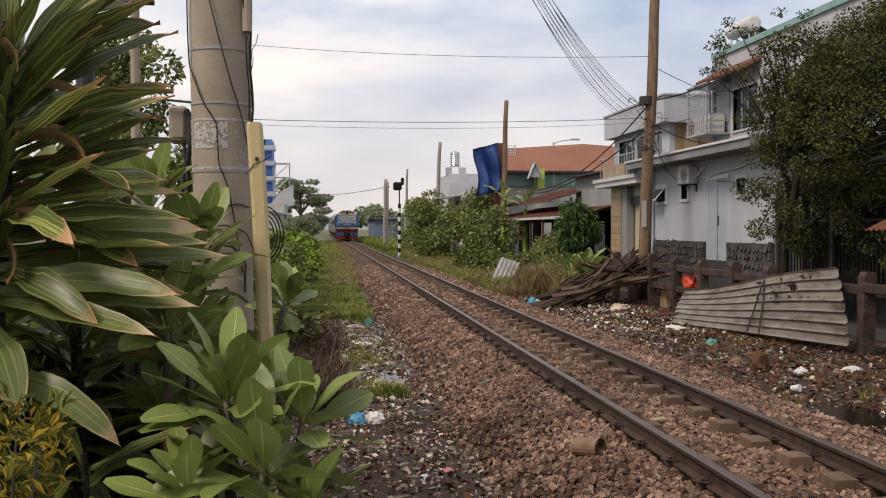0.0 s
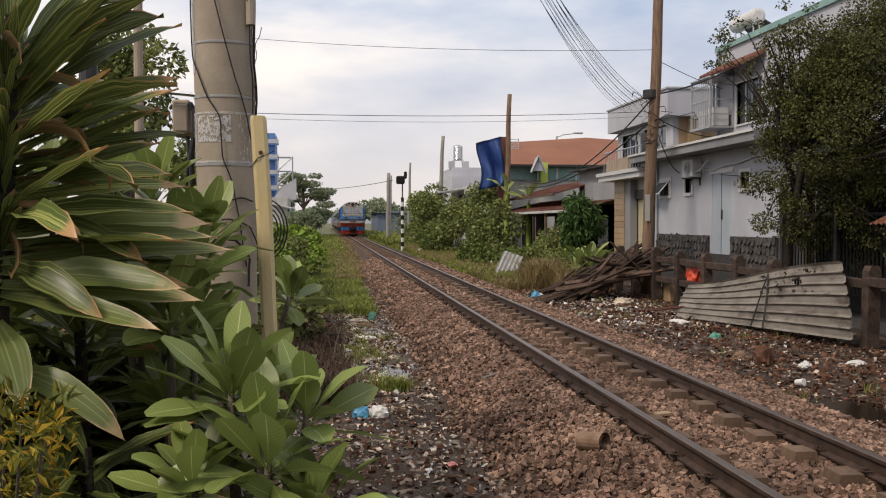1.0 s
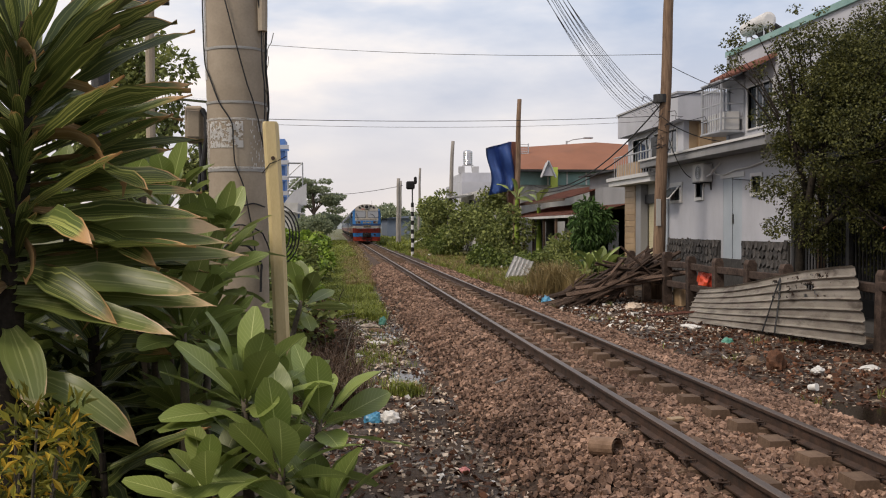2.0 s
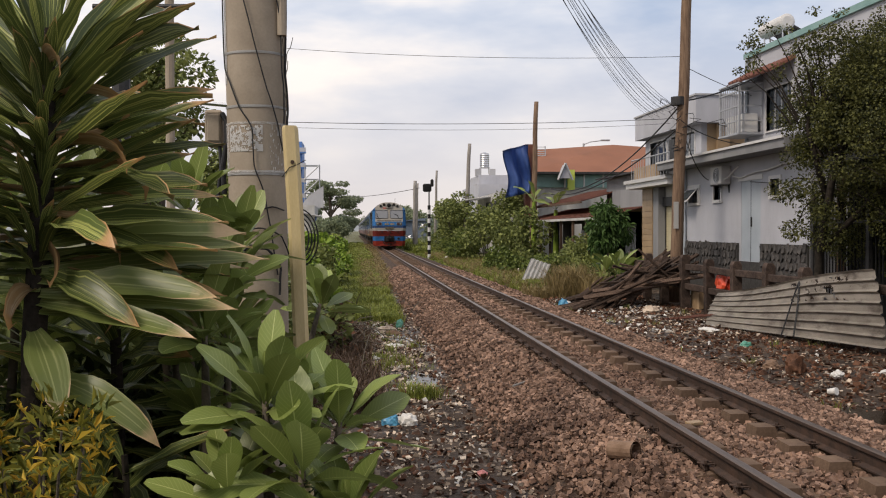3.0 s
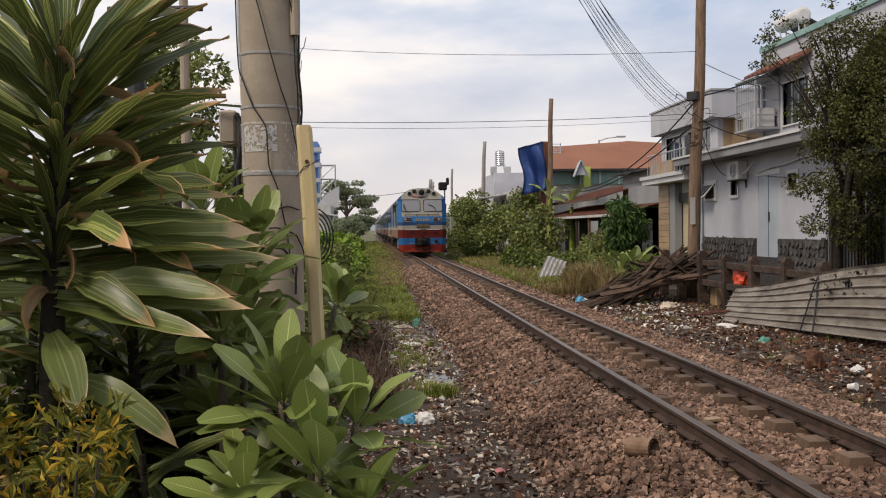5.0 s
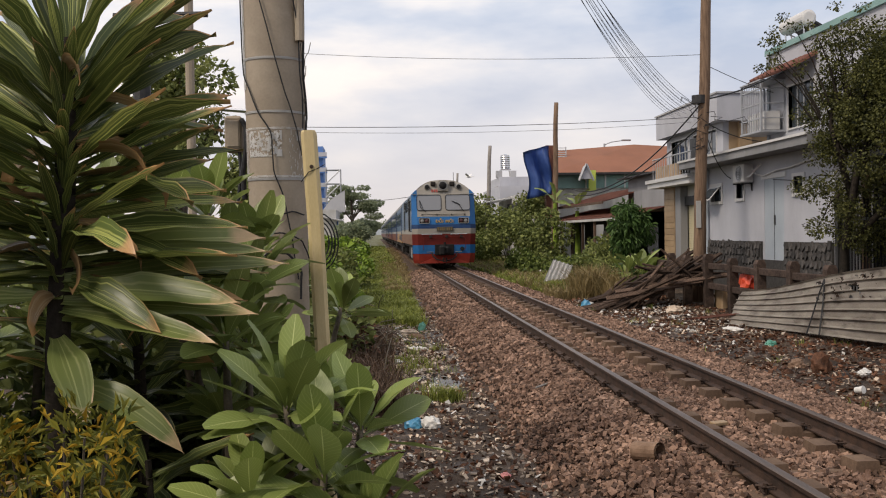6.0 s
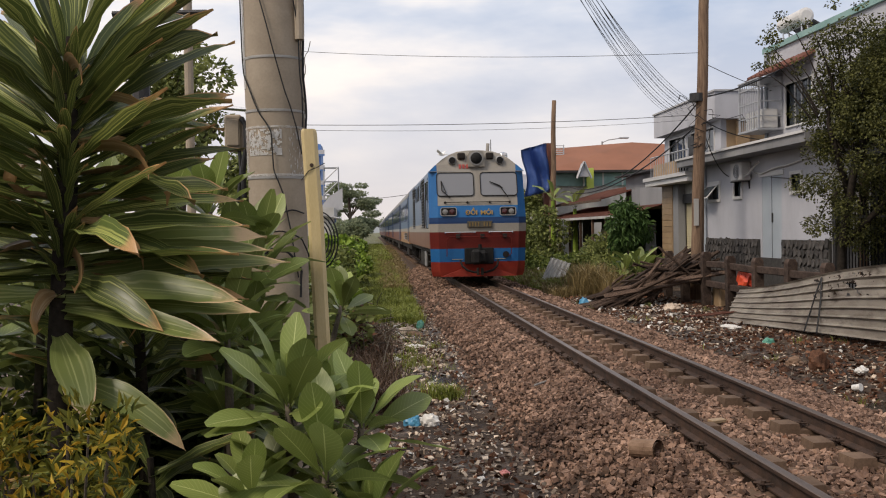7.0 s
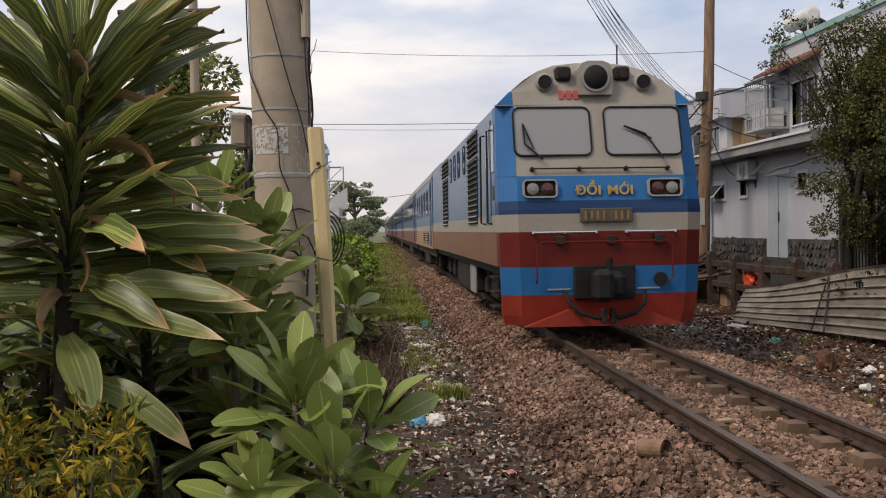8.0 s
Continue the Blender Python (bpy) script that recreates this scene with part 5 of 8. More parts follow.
def build_shacks():
    s = thing("trackside_shack", "low dark shack with rusty red sheet roofs", "shack")
    X = 10.2
    # upper and lower lean-to roofs, sloping down to the track
    part("upper_roof", corrugated(bmesh.new(), (X - 0.6, 39.5, 2.75), (X + 2.2, 39.5, 3.5), (0, 1, 0), 46, 0.22, 0.03), "rust_red", s, "rusty red corrugated roof")
    part("lower_roof", corrugated(bmesh.new(), (X - 1.2, 34.0, 2.0), (X + 1.4, 34.0, 2.6), (0, 1, 0), 76, 0.22, 0.03), "rust_red", s, "rusty red corrugated roof")
    part("eave_board", boxed(X - 1.25, X - 1.18, 34.0, 50.8, 1.9, 2.0), "wall_dirty", s)
    part("eave_board", boxed(X - 0.65, X - 0.58, 39.5, 49.7, 2.66, 2.76), "weathered_wood", s)
    # walls near-black: shade under the lean-to roofs is put into their colour
    part("shack_wall", wall_with_openings(X + 0.4, X + 0.55, 34.0, 50.8, -0.35, 2.2, [(35.0, 36.4, 0, 1.7), (38.0, 41.5, 0.5, 1.8), (43.5, 46, 0.4, 1.8), (47.5, 49, 0, 1.8)]), "inner_shade", s)
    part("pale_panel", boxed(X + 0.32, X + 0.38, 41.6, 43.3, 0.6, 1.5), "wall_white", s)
    part("back_wall", boxed(X + 3, X + 3.2, 34, 50.8, -0.35, 2.6), "inner_shade", s)
    part("end_wall", boxed(X + 0.55, X + 3, 34.0, 34.2, -0.35, 2.3), "wall_dirty", s)
    for k in range(8):
        y = 34.3 + k * 2.3
        part("post", boxed(X - 1.15, X - 1.05, y - 0.05, y + 0.05, -0.4, 2.0), "weathered_wood", s)
    part("store_wall", boxed(X + 0.9, X + 1.1, 35.6, 41, 2.3, 3.75), "slab_grey", s, "grey plastered upper wall")
    part("store_body", boxed(X + 1.1, X + 4, 35.6, 41, 2.5, 3.7), "slab_grey", s)
    part("store_roof", prism(bmesh.new(), [(X + 0.5, 3.72), (X + 4.2, 4.05), (X + 4.2, 4.1), (X + 0.5, 3.78)], "y", 33.2, 41.4), "dark_metal", s)
    part("mint_board", boxed(X + 0.5, X + 0.56, 33.1, 35.5, 2.7, 3.7), "wall_dirty", s, "faded mint wall board")
    # big orange-roofed hall behind
    h = thing("orange_roof_hall", "large hall with a plain orange hipped roof", "building")
    bm = bmesh.new()
    eave_line = [(9.7, 4.75), (15.7, 4.75), (26, 4.75)]
    ridge_line = [(10.6, 6.32), (15.7, 6.68), (22, 6.3)]
    lo, up, back, foot = ([bm.verts.new((x, y, z)) for x, z in line] for line, y in ((eave_line, 52.0), (ridge_line, 56.5), ([(15.6, 6.32), (17.5, 6.68), (22, 6.3)], 74), ([(14.9, 4.75), (17.5, 4.75), (26, 4.75)], 78)))
    for p, q in ((lo, up), (up, back), (back, foot)):
        for k in range(2):
            bm.faces.new((p[k], p[k + 1], q[k + 1], q[k]))
    for k in (0, 2):
        bm.faces.new((lo[k], up[k], back[k], foot[k]))
    bm.faces.new((lo[0], foot[0], foot[2], lo[2]))
    bmesh.ops.recalc_face_normals(bm, faces=bm.faces)
    part("roof", bm, "roof_orange", h, "plain orange hipped roof")
    part("eave", prism(bmesh.new(), [(9.6, 51.9), (26.1, 51.9), (26.1, 78.1), (14.8, 78.1)], "z", 4.62, 4.745), "dark_metal", h)
    part("glazed_band", prism(bmesh.new(), [(10.2, 52.4), (25.6, 52.4), (25.6, 77.6), (15.4, 77.6)], "z", 3.9, 4.62), "teal", h, "teal glazed band under the eaves")
    part("lower_wall", prism(bmesh.new(), [(10.3, 52.5), (25.5, 52.5), (25.5, 77.5), (15.5, 77.5)], "z", -0.4, 3.9), "wall_dirty", h)
    for k in range(12):
        part("mullion", boxed(11.75 + k * 1.1, 11.83 + k * 1.1, 52.34, 52.4, 3.9, 4.62), "trim_white", h)
    part("lime_sign", boxed(11.8, 12.2, 51.7, 51.8, 3.7, 4.85), "lime", h, "lime-green sign board")
    gb = part("gable", prism(bmesh.new(), [(11.25, 4.35), (11.85, 4.35), (11.55, 5.1)], "y", 51.2, 51.9), "wall_white", h, "small white gable")
    for s2 in (-1, 1):
        part("barge_board", tubed([(11.55, 51.15, 5.16), (11.55 + s2 * 0.4, 51.15, 4.25)], 0.06, 4), "grey_metal", gb)
    # antenna rack and street lamp above the roof line
    part("roof_rack", boxed(10.4, 11.25, 55.0, 55.06, 5.85, 5.9), "steel", h)
    for k in range(4):
        part("rack_bar", boxed(10.4, 11.25, 55.0, 55.05, 5.97 + k * 0.13, 6.01 + k * 0.13), "steel", h)
    for x in (10.42, 11.23):
        part("rack_post", boxed(x - 0.03, x + 0.03, 55.06, 55.12, -0.4, 6.45), "steel", h)
    lamp = thing("street_lamp", "grey street lamp with a long curved arm", "street lamp", pose(17.2, 70, -0.4))
    part("post", tubed([(0, 0, 0), (0, 0, 8.4)], 0.07, 8), "grey_metal", lamp)
    part("arm", tubed([(0, 0, 8.3), (0.5, 0, 8.5), (1.4, 0, 8.62)], 0.04, 6), "grey_metal", lamp)
    part("lamp_head", boxed(1.3, 2.0, -0.15, 0.15, 8.58, 8.7, 0.03), "grey_metal", lamp)


def build_far_right():
    # wooden post with the blue sheet and the brown hoarding
    p = thing("hoarding", "brown plank hoarding half covered by a hanging blue tarpaulin", "hoarding")
    part("panel", boxed(8.75, 9.35, 48.0, 48.15, 2.2, 5.9), "rust_red", p, "brown plank panel")
    part("back_frame", boxed(8.75, 8.9, 48.15, 52, 2.2, 5.8), "weathered_wood", p)
    part("support", boxed(8.8, 8.95, 48.2, 48.35, -0.4, 2.2), "weathered_wood", p)
    part("support", boxed(9.2, 9.35, 48.2, 48.35, -0.4, 2.2), "weathered_wood", p)
    bm = bmesh.new()
    n, k = 12, 14
    r = np.random.default_rng(2)
    grid = []
    for j in range(k + 1):
        v = j / k
        row = []
        for i in range(n + 1):
            u = i / n
            x = 7.75 + 1.15 * u + 0.12 * (1 - v) * math.sin(v * 5) + (0.12 * math.sin(v * 4) - 0.1) * (1 - u)
            z = 3.15 + 2.4 * v + 0.35 * u * v + 0.25 * u * (1 - v)
            y = 47.7 + 0.22 * math.sin(u * 11 + v * 2.5) + 0.12 * math.sin(v * 9 + u * 6)
            row.append(bm.verts.new((x, y, z)))
        grid.append(row)
    for j in range(k):
        for i in range(n):
            bm.faces.new((grid[j][i], grid[j][i + 1], grid[j + 1][i + 1], grid[j + 1][i]))
    bmesh.ops.solidify(bm, geom=list(bm.faces), thickness=0.015)
    t = solo("tarpaulin", bm, "tarp", "creased blue tarpaulin hung on the hoarding", "tarpaulin", smooth=True)
    # white flat-roofed house with the steel tank
    w = thing("flat_roof_house", "white flat-roofed house with rooftop boxes", "house")
    part("body", boxed(10.6, 16, 80, 92, -0.4, 5.4), "wall_white", w)
    part("upper_room", boxed(10.9, 15, 82, 90, 5.4, 6.3), "wall_white", w)
    part("door_recess", boxed(10.86, 10.95, 83.5, 85.5, 4.4, 5.6), "wall_grey", w)
    part("lower_block", boxed(10.2, 15, 66, 79, -0.4, 4.2), "wall_dirty", w, "stained concrete lower block")
    part("white_eave", corrugated(bmesh.new(), (8.3, 70, 3.75), (10.4, 70, 4.05), (0, 1, 0), 30, 0.25, 0.05), "trim_white", w)
    # flat near-black plate in place of the shade in the bay
    part("bay_shade", boxed(10.1, 10.2, 66.3, 72, 1.5, 3.6), "inner_shade", w)
    for x in (10.75, 12.0):
        part("vent", boxed(x, x + 0.5, 83, 83.6, 6.3, 6.9), "wall_grey", w)
    tk = thing("water_tank", "ribbed stainless steel water tank on a high stand", "water tank", pose(11.8, 85, 6.55))
    bm = bmesh.new()
    zs = [0.6, 0.65] + [0.7 + 0.09 * k for k in range(13)] + [1.85, 1.95]
    tube(bm, [(0, 0, z) for z in zs], [0.3, 0.42] + [0.43 if k % 2 else 0.40 for k in range(13)] + [0.4, 0.12], 20)
    part("drum", bm, "steel", tk)
    for x, y in ((-0.4, -0.4), (0.4, -0.4), (0.4, 0.4), (-0.4, 0.4)):
        part("stand_leg", tubed([(x * 1.15, y * 1.15, 0), (x, y, 0.6)], 0.035, 6), "steel", tk)
    part("stand_ring", boxed(-0.45, 0.45, -0.45, 0.45, 0.54, 0.6), "steel", tk)
    # railway signal: striped post with a dark head
    sg = thing("railway_signal", "black and white striped signal post with a dark head", "signal", pose(5.1, 64, -0.4))
    for k in range(12):
        part("stripe", tubed([(0, 0, k * 0.3), (0, 0, k * 0.3 + 0.3)], 0.105, 10), "rubber" if k % 2 else "trim_white", sg)
    part("mast", tubed([(0, 0, 3.6), (0, 0, 4.6)], 0.045, 8), "dark_metal", sg)
    part("signal_head", boxed(-0.42, 0.16, -0.15, 0.15, 4.5, 5.05, 0.08), "rubber", sg)
    part("hood", boxed(0.1, 0.3, -0.2, 0.1, 4.85, 5.35, 0.06), "rubber", sg)
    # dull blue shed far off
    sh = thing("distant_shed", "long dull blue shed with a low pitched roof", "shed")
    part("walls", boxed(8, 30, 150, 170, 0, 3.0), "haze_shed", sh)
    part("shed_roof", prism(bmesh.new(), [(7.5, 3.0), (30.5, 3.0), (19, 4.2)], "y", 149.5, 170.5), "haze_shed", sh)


def build_far_left():
    t = thing("blue_tower_block", "tall narrow blue block with stacked balconies", "building", pose(-7.3, 120, 0))
    part("core", boxed(-1.6, 1.0, 0, 6, -0.4, 12.6), "tower_blue", t)
    for k in range(6):
        z = 1.6 + k * 1.9
        b = part("balcony", boxed(-1.8, 1.5, -0.7, 0, z, z + 0.18), "tower_blue", t)
        part("balcony_rail", boxed(-1.8, 1.5, -0.74, -0.68, z + 0.18, z + 0.7), "wall_white", b)
        # flat near-black plates stand in for shaded balcony doorways
        part("opening_shade", boxed(-1.0, 0.2, -0.03, 0.0, z + 0.3, z + 1.5), "inner_shade", t)
    st = thing("steel_staircase", "grey open steel stair tower beside the block", "staircase", pose(-5.0, 118, 0))
    for x in (-0.9, 0.9):
        for y in (0, 1.5):
            part("stair_post", tubed([(x, y, 0), (x, y, 9.6)], 0.06, 6), "grey_metal", st)
    for k in range(5):
        part("stair_flight", tubed([(-0.9, 0, 1.0 + k * 1.7), (0.9, 0, 2.7 + k * 1.7)], 0.08, 6), "grey_metal", st)
        part("landing", boxed(-0.9, 0.9, 0, 1.5, 2.65 + k * 1.7, 2.75 + k * 1.7), "grey_metal", st)
    sh = thing("roadside_shop", "low pale shop with a striped awning", "shop", pose(-6.2, 95, 0))
    part("shop_wall", boxed(-5, 2.4, 0, 18, -0.4, 4.0), "wall_dirty", sh)
    part("shop_awning", corrugated(bmesh.new(), (1.0, -0.8, 3.3), (2.9, -0.8, 2.9), (0, 1, 0), 24, 0.4, 0.08), "trim_white", sh)
    part("gable_wall", prism(bmesh.new(), [(0.6, 3.9), (3.1, 3.9), (3.1, 6.2), (1.6, 5.2)], "y", 6, 6.3), "wall_grey", sh)
    for k in range(4):
        part("post", boxed(2.6, 2.8, k * 3, k * 3 + 0.2, -0.4, 2.9), "trim_white", sh)
    part("blue_panel", boxed(2.42, 2.46, 1, 4, 1.0, 3.0), "tower_blue", sh)
    # hills, their grey-blue colour carrying the haze
    bm = bmesh.new()
    r = np.random.default_rng(8)
    xs = np.linspace(-900, 900, 60)
    zs = 14 + 10 * np.array([noise.noise(Vector((x * 0.006, 0, 2))) for x in xs]) + 4 * np.array([noise.noise(Vector((x * 0.03, 0, 5))) for x in xs])
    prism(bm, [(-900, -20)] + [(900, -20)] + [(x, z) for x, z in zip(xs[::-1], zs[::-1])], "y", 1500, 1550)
    solo("backdrop_hills", bm, "hill", "low hills on the horizon, haze painted into their colour", "hills", kind="structure")


def build_gate():
    g = thing("yard_gate", "vertical-bar metal yard fence, bars blackened for the deep shade", "fence")
    X, Y0, Y1 = 10.2, 13.0, 20.3
    part("rail", boxed(X - 0.03, X + 0.03, Y0, Y1, 0.25, 0.31), "dark_metal", g)
    part("rail", boxed(X - 0.03, X + 0.03, Y0, Y1, 1.65, 1.71), "dark_metal", g)
    for k in range(56):
        y = Y0 + 0.1 + k * 0.13
        # bars near-black: the shade under the tree is in their colour
        part("bar", boxed(X - 0.012, X + 0.012, y - 0.012, y + 0.012, 0.1, 2.1), "rubber", g)
    for y in (Y0, 15.5, 18, Y1):
        part("post", boxed(X - 0.06, X + 0.06, y - 0.06, y + 0.06, -0.5, 2.3), "dark_metal", g)
    b = thing("yard_shed", "open yard shed behind the fence, its shade painted near-black", "shed")
    part("roof", boxed(10.5, 12.4, 11, 20.3, 3.0, 3.15), "dark_metal", b)
    # near-black walls and an added sheet paint the deep shade of the yard
    part("back_wall", boxed(12.3, 12.45, 11, 20.3, -0.4, 3.0), "inner_shade", b)
    part("side_wall", boxed(10.6, 12.3, 10.9, 11.0, -0.4, 3.0), "inner_shade", b)
    part("shade_sheet", boxed(11.0, 11.1, 11, 20.3, -0.4, 3.0), "inner_shade", b, "near-black sheet in place of the shade behind the fence")
    for y in (11.2, 15.5, 20.0):
        part("post", boxed(10.6, 10.75, y - 0.07, y + 0.07, -0.4, 3.0), "weathered_wood", b)
    part("floor_slab", boxed(9.4, 12.4, 11, 20.3, -0.7, -0.38), "mortar", b)


def build_light_blocking_walls():
    """Unseen plastered walls behind camera and beyond the plants, added to block sky light."""
    tagged(new("unseen_wall_west", to_mesh("unseen_wall_west", boxed(-4.7, -4.45, -5.0, 7.0, -0.6, 3.2), "wall_dirty")), "unseen stained plaster wall added to block low sky light", "wall", kind="structure")
    tagged(new("unseen_wall_south", to_mesh("unseen_wall_south", boxed(-4.7, 0.9, -5.3, -5.0, -0.6, 6.0), "wall_dirty")), "unseen stained plaster wall added to dim light from behind", "wall", kind="structure")


build_light_blocking_walls()
build_grey_house()
build_garage_house()
build_white_house()
air_conditioner(10.195, 25.35, 2.76)
build_shacks()
build_far_right()
build_far_left()
build_gate()


# ---- poles, wires, fence and leaning sheet ----
def build_concrete_pole():
    p = thing("concrete_pole", "round tan concrete utility pole with thin pale bands and torn posters", "utility pole", pose(-0.735, 7.2, -0.5))
    R = lambda z: 0.212 + 0.006 * (z - 1.8)
    zs = [-0.3 + 0.3 * k for k in range(30)]
    lean = lambda z: -0.012 * (z - 2.0)
    part("shaft", tubed([(lean(z), 0, z) for z in zs], [R(z) for z in zs], 36), "concrete", p, "", True)

    def sheet(name, a0, a1, z0, z1, off, material, ragged=0.0, label=""):
        """A thin skin curved round the shaft."""
        bm = bmesh.new()
        r = np.random.default_rng(int(z0 * 100))
        n, k = 44, 26
        g = [[bm.verts.new((lean(z) + (R(z) + off) * math.cos(a), (R(z) + off) * math.sin(a), z)) for a in np.linspace(radians(a0), radians(a1), n + 1)] for z in np.linspace(z0, z1, k + 1)]
        for j in range(k):
            for i in range(n):
                q = noise.noise(Vector((i * 0.33, j * 0.33, z0 * 9))) + 0.6 * noise.noise(Vector((i * 0.9, j * 0.9, z0 * 5)))
                if ragged and q < (ragged - 0.45) * 1.6:
                    continue
                bm.faces.new((g[j][i], g[j][i + 1], g[j + 1][i + 1], g[j + 1][i]))
        bmesh.ops.solidify(bm, geom=list(bm.faces), thickness=0.002)
        return part(name, bm, material, p, label)

    # thin pale bands
    for z in (3.31, 2.92, 2.43, 4.1):
        sheet("pale_band", -178, -2, z, z + 0.018, 0.005, "trim_white", 0, "thin pale band round the pole")
    # remains of posters
    sheet("torn_poster", -146, -74, 2.6, 2.79, 0.004, "paper", 0.40, "torn remains of a white paper notice")
    sheet("poster_strip", -175, -4, 2.80, 2.815, 0.004, "paper", 0.35)
    sheet("poster_strip", -172, -150, 2.43, 2.80, 0.004, "paper", 0.45)
    sheet("poster_strip", -60, -12, 2.45, 2.80, 0.004, "paper", 0.72)
    sheet("poster_strip", -165, -20, 2.45, 2.465, 0.004, "paper", 0.3)
    sheet("peeling_whitewash", -179, -152, 3.1, 3.9, 0.004, "paper", 0.25, "flaking whitewash")
    # cables down and across the face
    def on(a, z, off=0.02):
        return (lean(z) + (R(z) + off) * math.cos(radians(a)), (R(z) + off) * math.sin(radians(a)), z)
    runs = ([(-165, 4.4), (-160, 3.6), (-150, 3.2), (-118, 2.95), (-95, 2.75), (-88, 2.5), (-76, 2.3), (-60, 2.0), (-50, 1.7)],
            [(-122, 4.4), (-110, 3.8), (-88, 3.4), (-66, 3.05), (-45, 2.8), (-38, 2.6)],
            [(-60, 4.4), (-50, 3.8), (-40, 3.4), (-30, 3.1), (-36, 2.8)],
            [(-170, 2.02), (-140, 2.12), (-100, 2.16), (-60, 2.2), (-30, 2.18)],
            [(-160, 1.95), (-120, 2.03), (-80, 2.05), (-40, 1.98), (-20, 1.85)],
            [(-130, 1.8), (-100, 1.92), (-70, 1.9), (-45, 1.75), (-50, 1.55)],
            [(-20, 4.4), (-15, 3.7), (-22, 3.2), (-12, 2.9), (-20, 2.75)])
    for k, run in enumerate(runs):
        ts = np.linspace(0, len(run) - 1, 6 * len(run))
        wob = [1.6 * noise.noise(Vector((t * 0.9, k * 7.0, 0))) for t in ts]
        part("cable", tubed([on(float(np.interp(t, range(len(run)), [q[0] for q in run])) + w * 4, float(np.interp(t, range(len(run)), [q[1] for q in run])) + 0.012 * w, 0.018 + 0.006 * (k % 3)) for t, w in zip(ts, wob)], 0.0055 if k < 5 else 0.009, 6), "cable", p)
    part("conduit", tubed([on(-35, z, 0.03) for z in (3.45, 3.7, 4.0, 4.6)], 0.035, 10), "concrete", p, "grey-brown conduit pipe")
    part("conduit_clamp", tubed([on(-35, 3.86, 0.03), on(-35, 3.9, 0.03)], 0.05, 10), "dark_metal", p)
    r = np.random.default_rng(4)
    for k in range(9):
        z = 2.7 + 0.16 * k
        a = r.uniform(-28, -5)
        pts = [Vector(on(a, z, 0.02))]
        for _ in range(6):
            pts.append(pts[-1] + Vector((r.normal() * 0.009, r.normal() * 0.01, 0.05 + r.normal() * 0.02)))
        part("loose_wire", tubed(pts, 0.003, 5), "stem", p, "dry wiry vine")
    # coiled cable behind the yellow cover
    bm = bmesh.new()
    for k in range(4):
        tube(bm, [(0.29 + (0.085 + 0.022 * k) * math.cos(a), -0.1 + 0.02 * k, 1.97 + (0.13 + 0.03 * k) * math.sin(a)) for a in np.linspace(-1.7, 1.7, 14)], 0.006, 6)
    part("cable_coil", bm, "cable", p, "hanging loops of black cable")
    # meter box behind
    b = part("meter_box", boxed(-0.40, -0.27, 0.05, 0.22, 2.66, 2.93, 0.015), "concrete", p, "small tan junction box")
    part("box_cover", boxed(-0.385, -0.285, 0.035, 0.05, 2.69, 2.90, 0.01), "concrete", b)
    part("box_cable", tubed([(-0.27, 0.05, 2.9), (-0.235, 0.02, 2.84), (-0.23, 0.0, 2.7), (-0.26, 0.0, 2.5), (-0.25, 0, 2.3)], 0.02, 8), "cable", b)
    part("box_cable", tubed([(-0.3, 0.1, 2.73), (-0.28, 0.05, 2.5), (-0.31, 0.02, 2.2)], 0.014, 8), "cable", b)
    part("bracket_arm", tubed([(-0.48, 0.0, 2.98), (-0.2, -0.05, 2.95)], 0.018, 6), "steel", b)
    # yellowed half-round cable cover that leans in front
    c = thing("cable_cover", "yellowed plastic cable cover strip leaning before the pole", "cable cover", look((0, 0, 0), (0, 0, -1)))
    c.matrix_basis = pose(-0.437, 6.2, 2.2)
    bm = bmesh.new()
    prof = [(-0.052, 0.0), (-0.05, -0.02), (-0.03, -0.034), (0.03, -0.034), (0.05, -0.02), (0.052, 0.0), (0.046, 0.0), (0.0, -0.022), (-0.046, 0.0)]
    rings = []
    for z, k in ((0.0, 0.82), (-0.012, 0.96), (-0.03, 1.0), (-0.6, 1.0), (-1.4, 0.96), (-2.7, 0.96)):
        dx = 0.058 * (-z / 1.4) + 0.012 * math.sin(-z * 1.7)
        rings.append([bm.verts.new((x * k + dx, y, z)) for x, y in prof])
    for a, b2 in zip(rings, rings[1:]):
        for i in range(len(prof)):
            bm.faces.new((a[i], a[(i + 1) % len(prof)], b2[(i + 1) % len(prof)], b2[i]))
    bm.faces.new(rings[0])
    bmesh.ops.recalc_face_normals(bm, faces=bm.faces)
    part("strip", bm, "yellow", c, "", False)
    part("bolt", tubed([(0.018, -0.032, -0.235), (0.018, -0.042, -0.235)], 0.013, 10), "rail_side", c, "rusty bolt")
    part("tie_wire", tubed([(-0.05, -0.02, -0.33), (0.0, -0.042, -0.27), (0.05, -0.03, -0.25), (0.1, 0.0, -0.22)], 0.003, 5), "cable", c)


def wood_pole(x, y, top, r0, r1, lean=(0, 0), label="weathered brown timber utility pole", material="weathered_wood", base=-0.5):
    bm = bmesh.new()
    n = 10
    pts = [(lean[0] * k / n + 0.02 * math.sin(k * 1.3), lean[1] * k / n, (top - base) * k / n) for k in range(n + 1)]
    tube(bm, pts, [r0 + (r1 - r0) * k / n for k in range(n + 1)], 12)
    return solo("utility_pole", bm, material, label, "utility pole", pose(x, y, base), smooth=True)


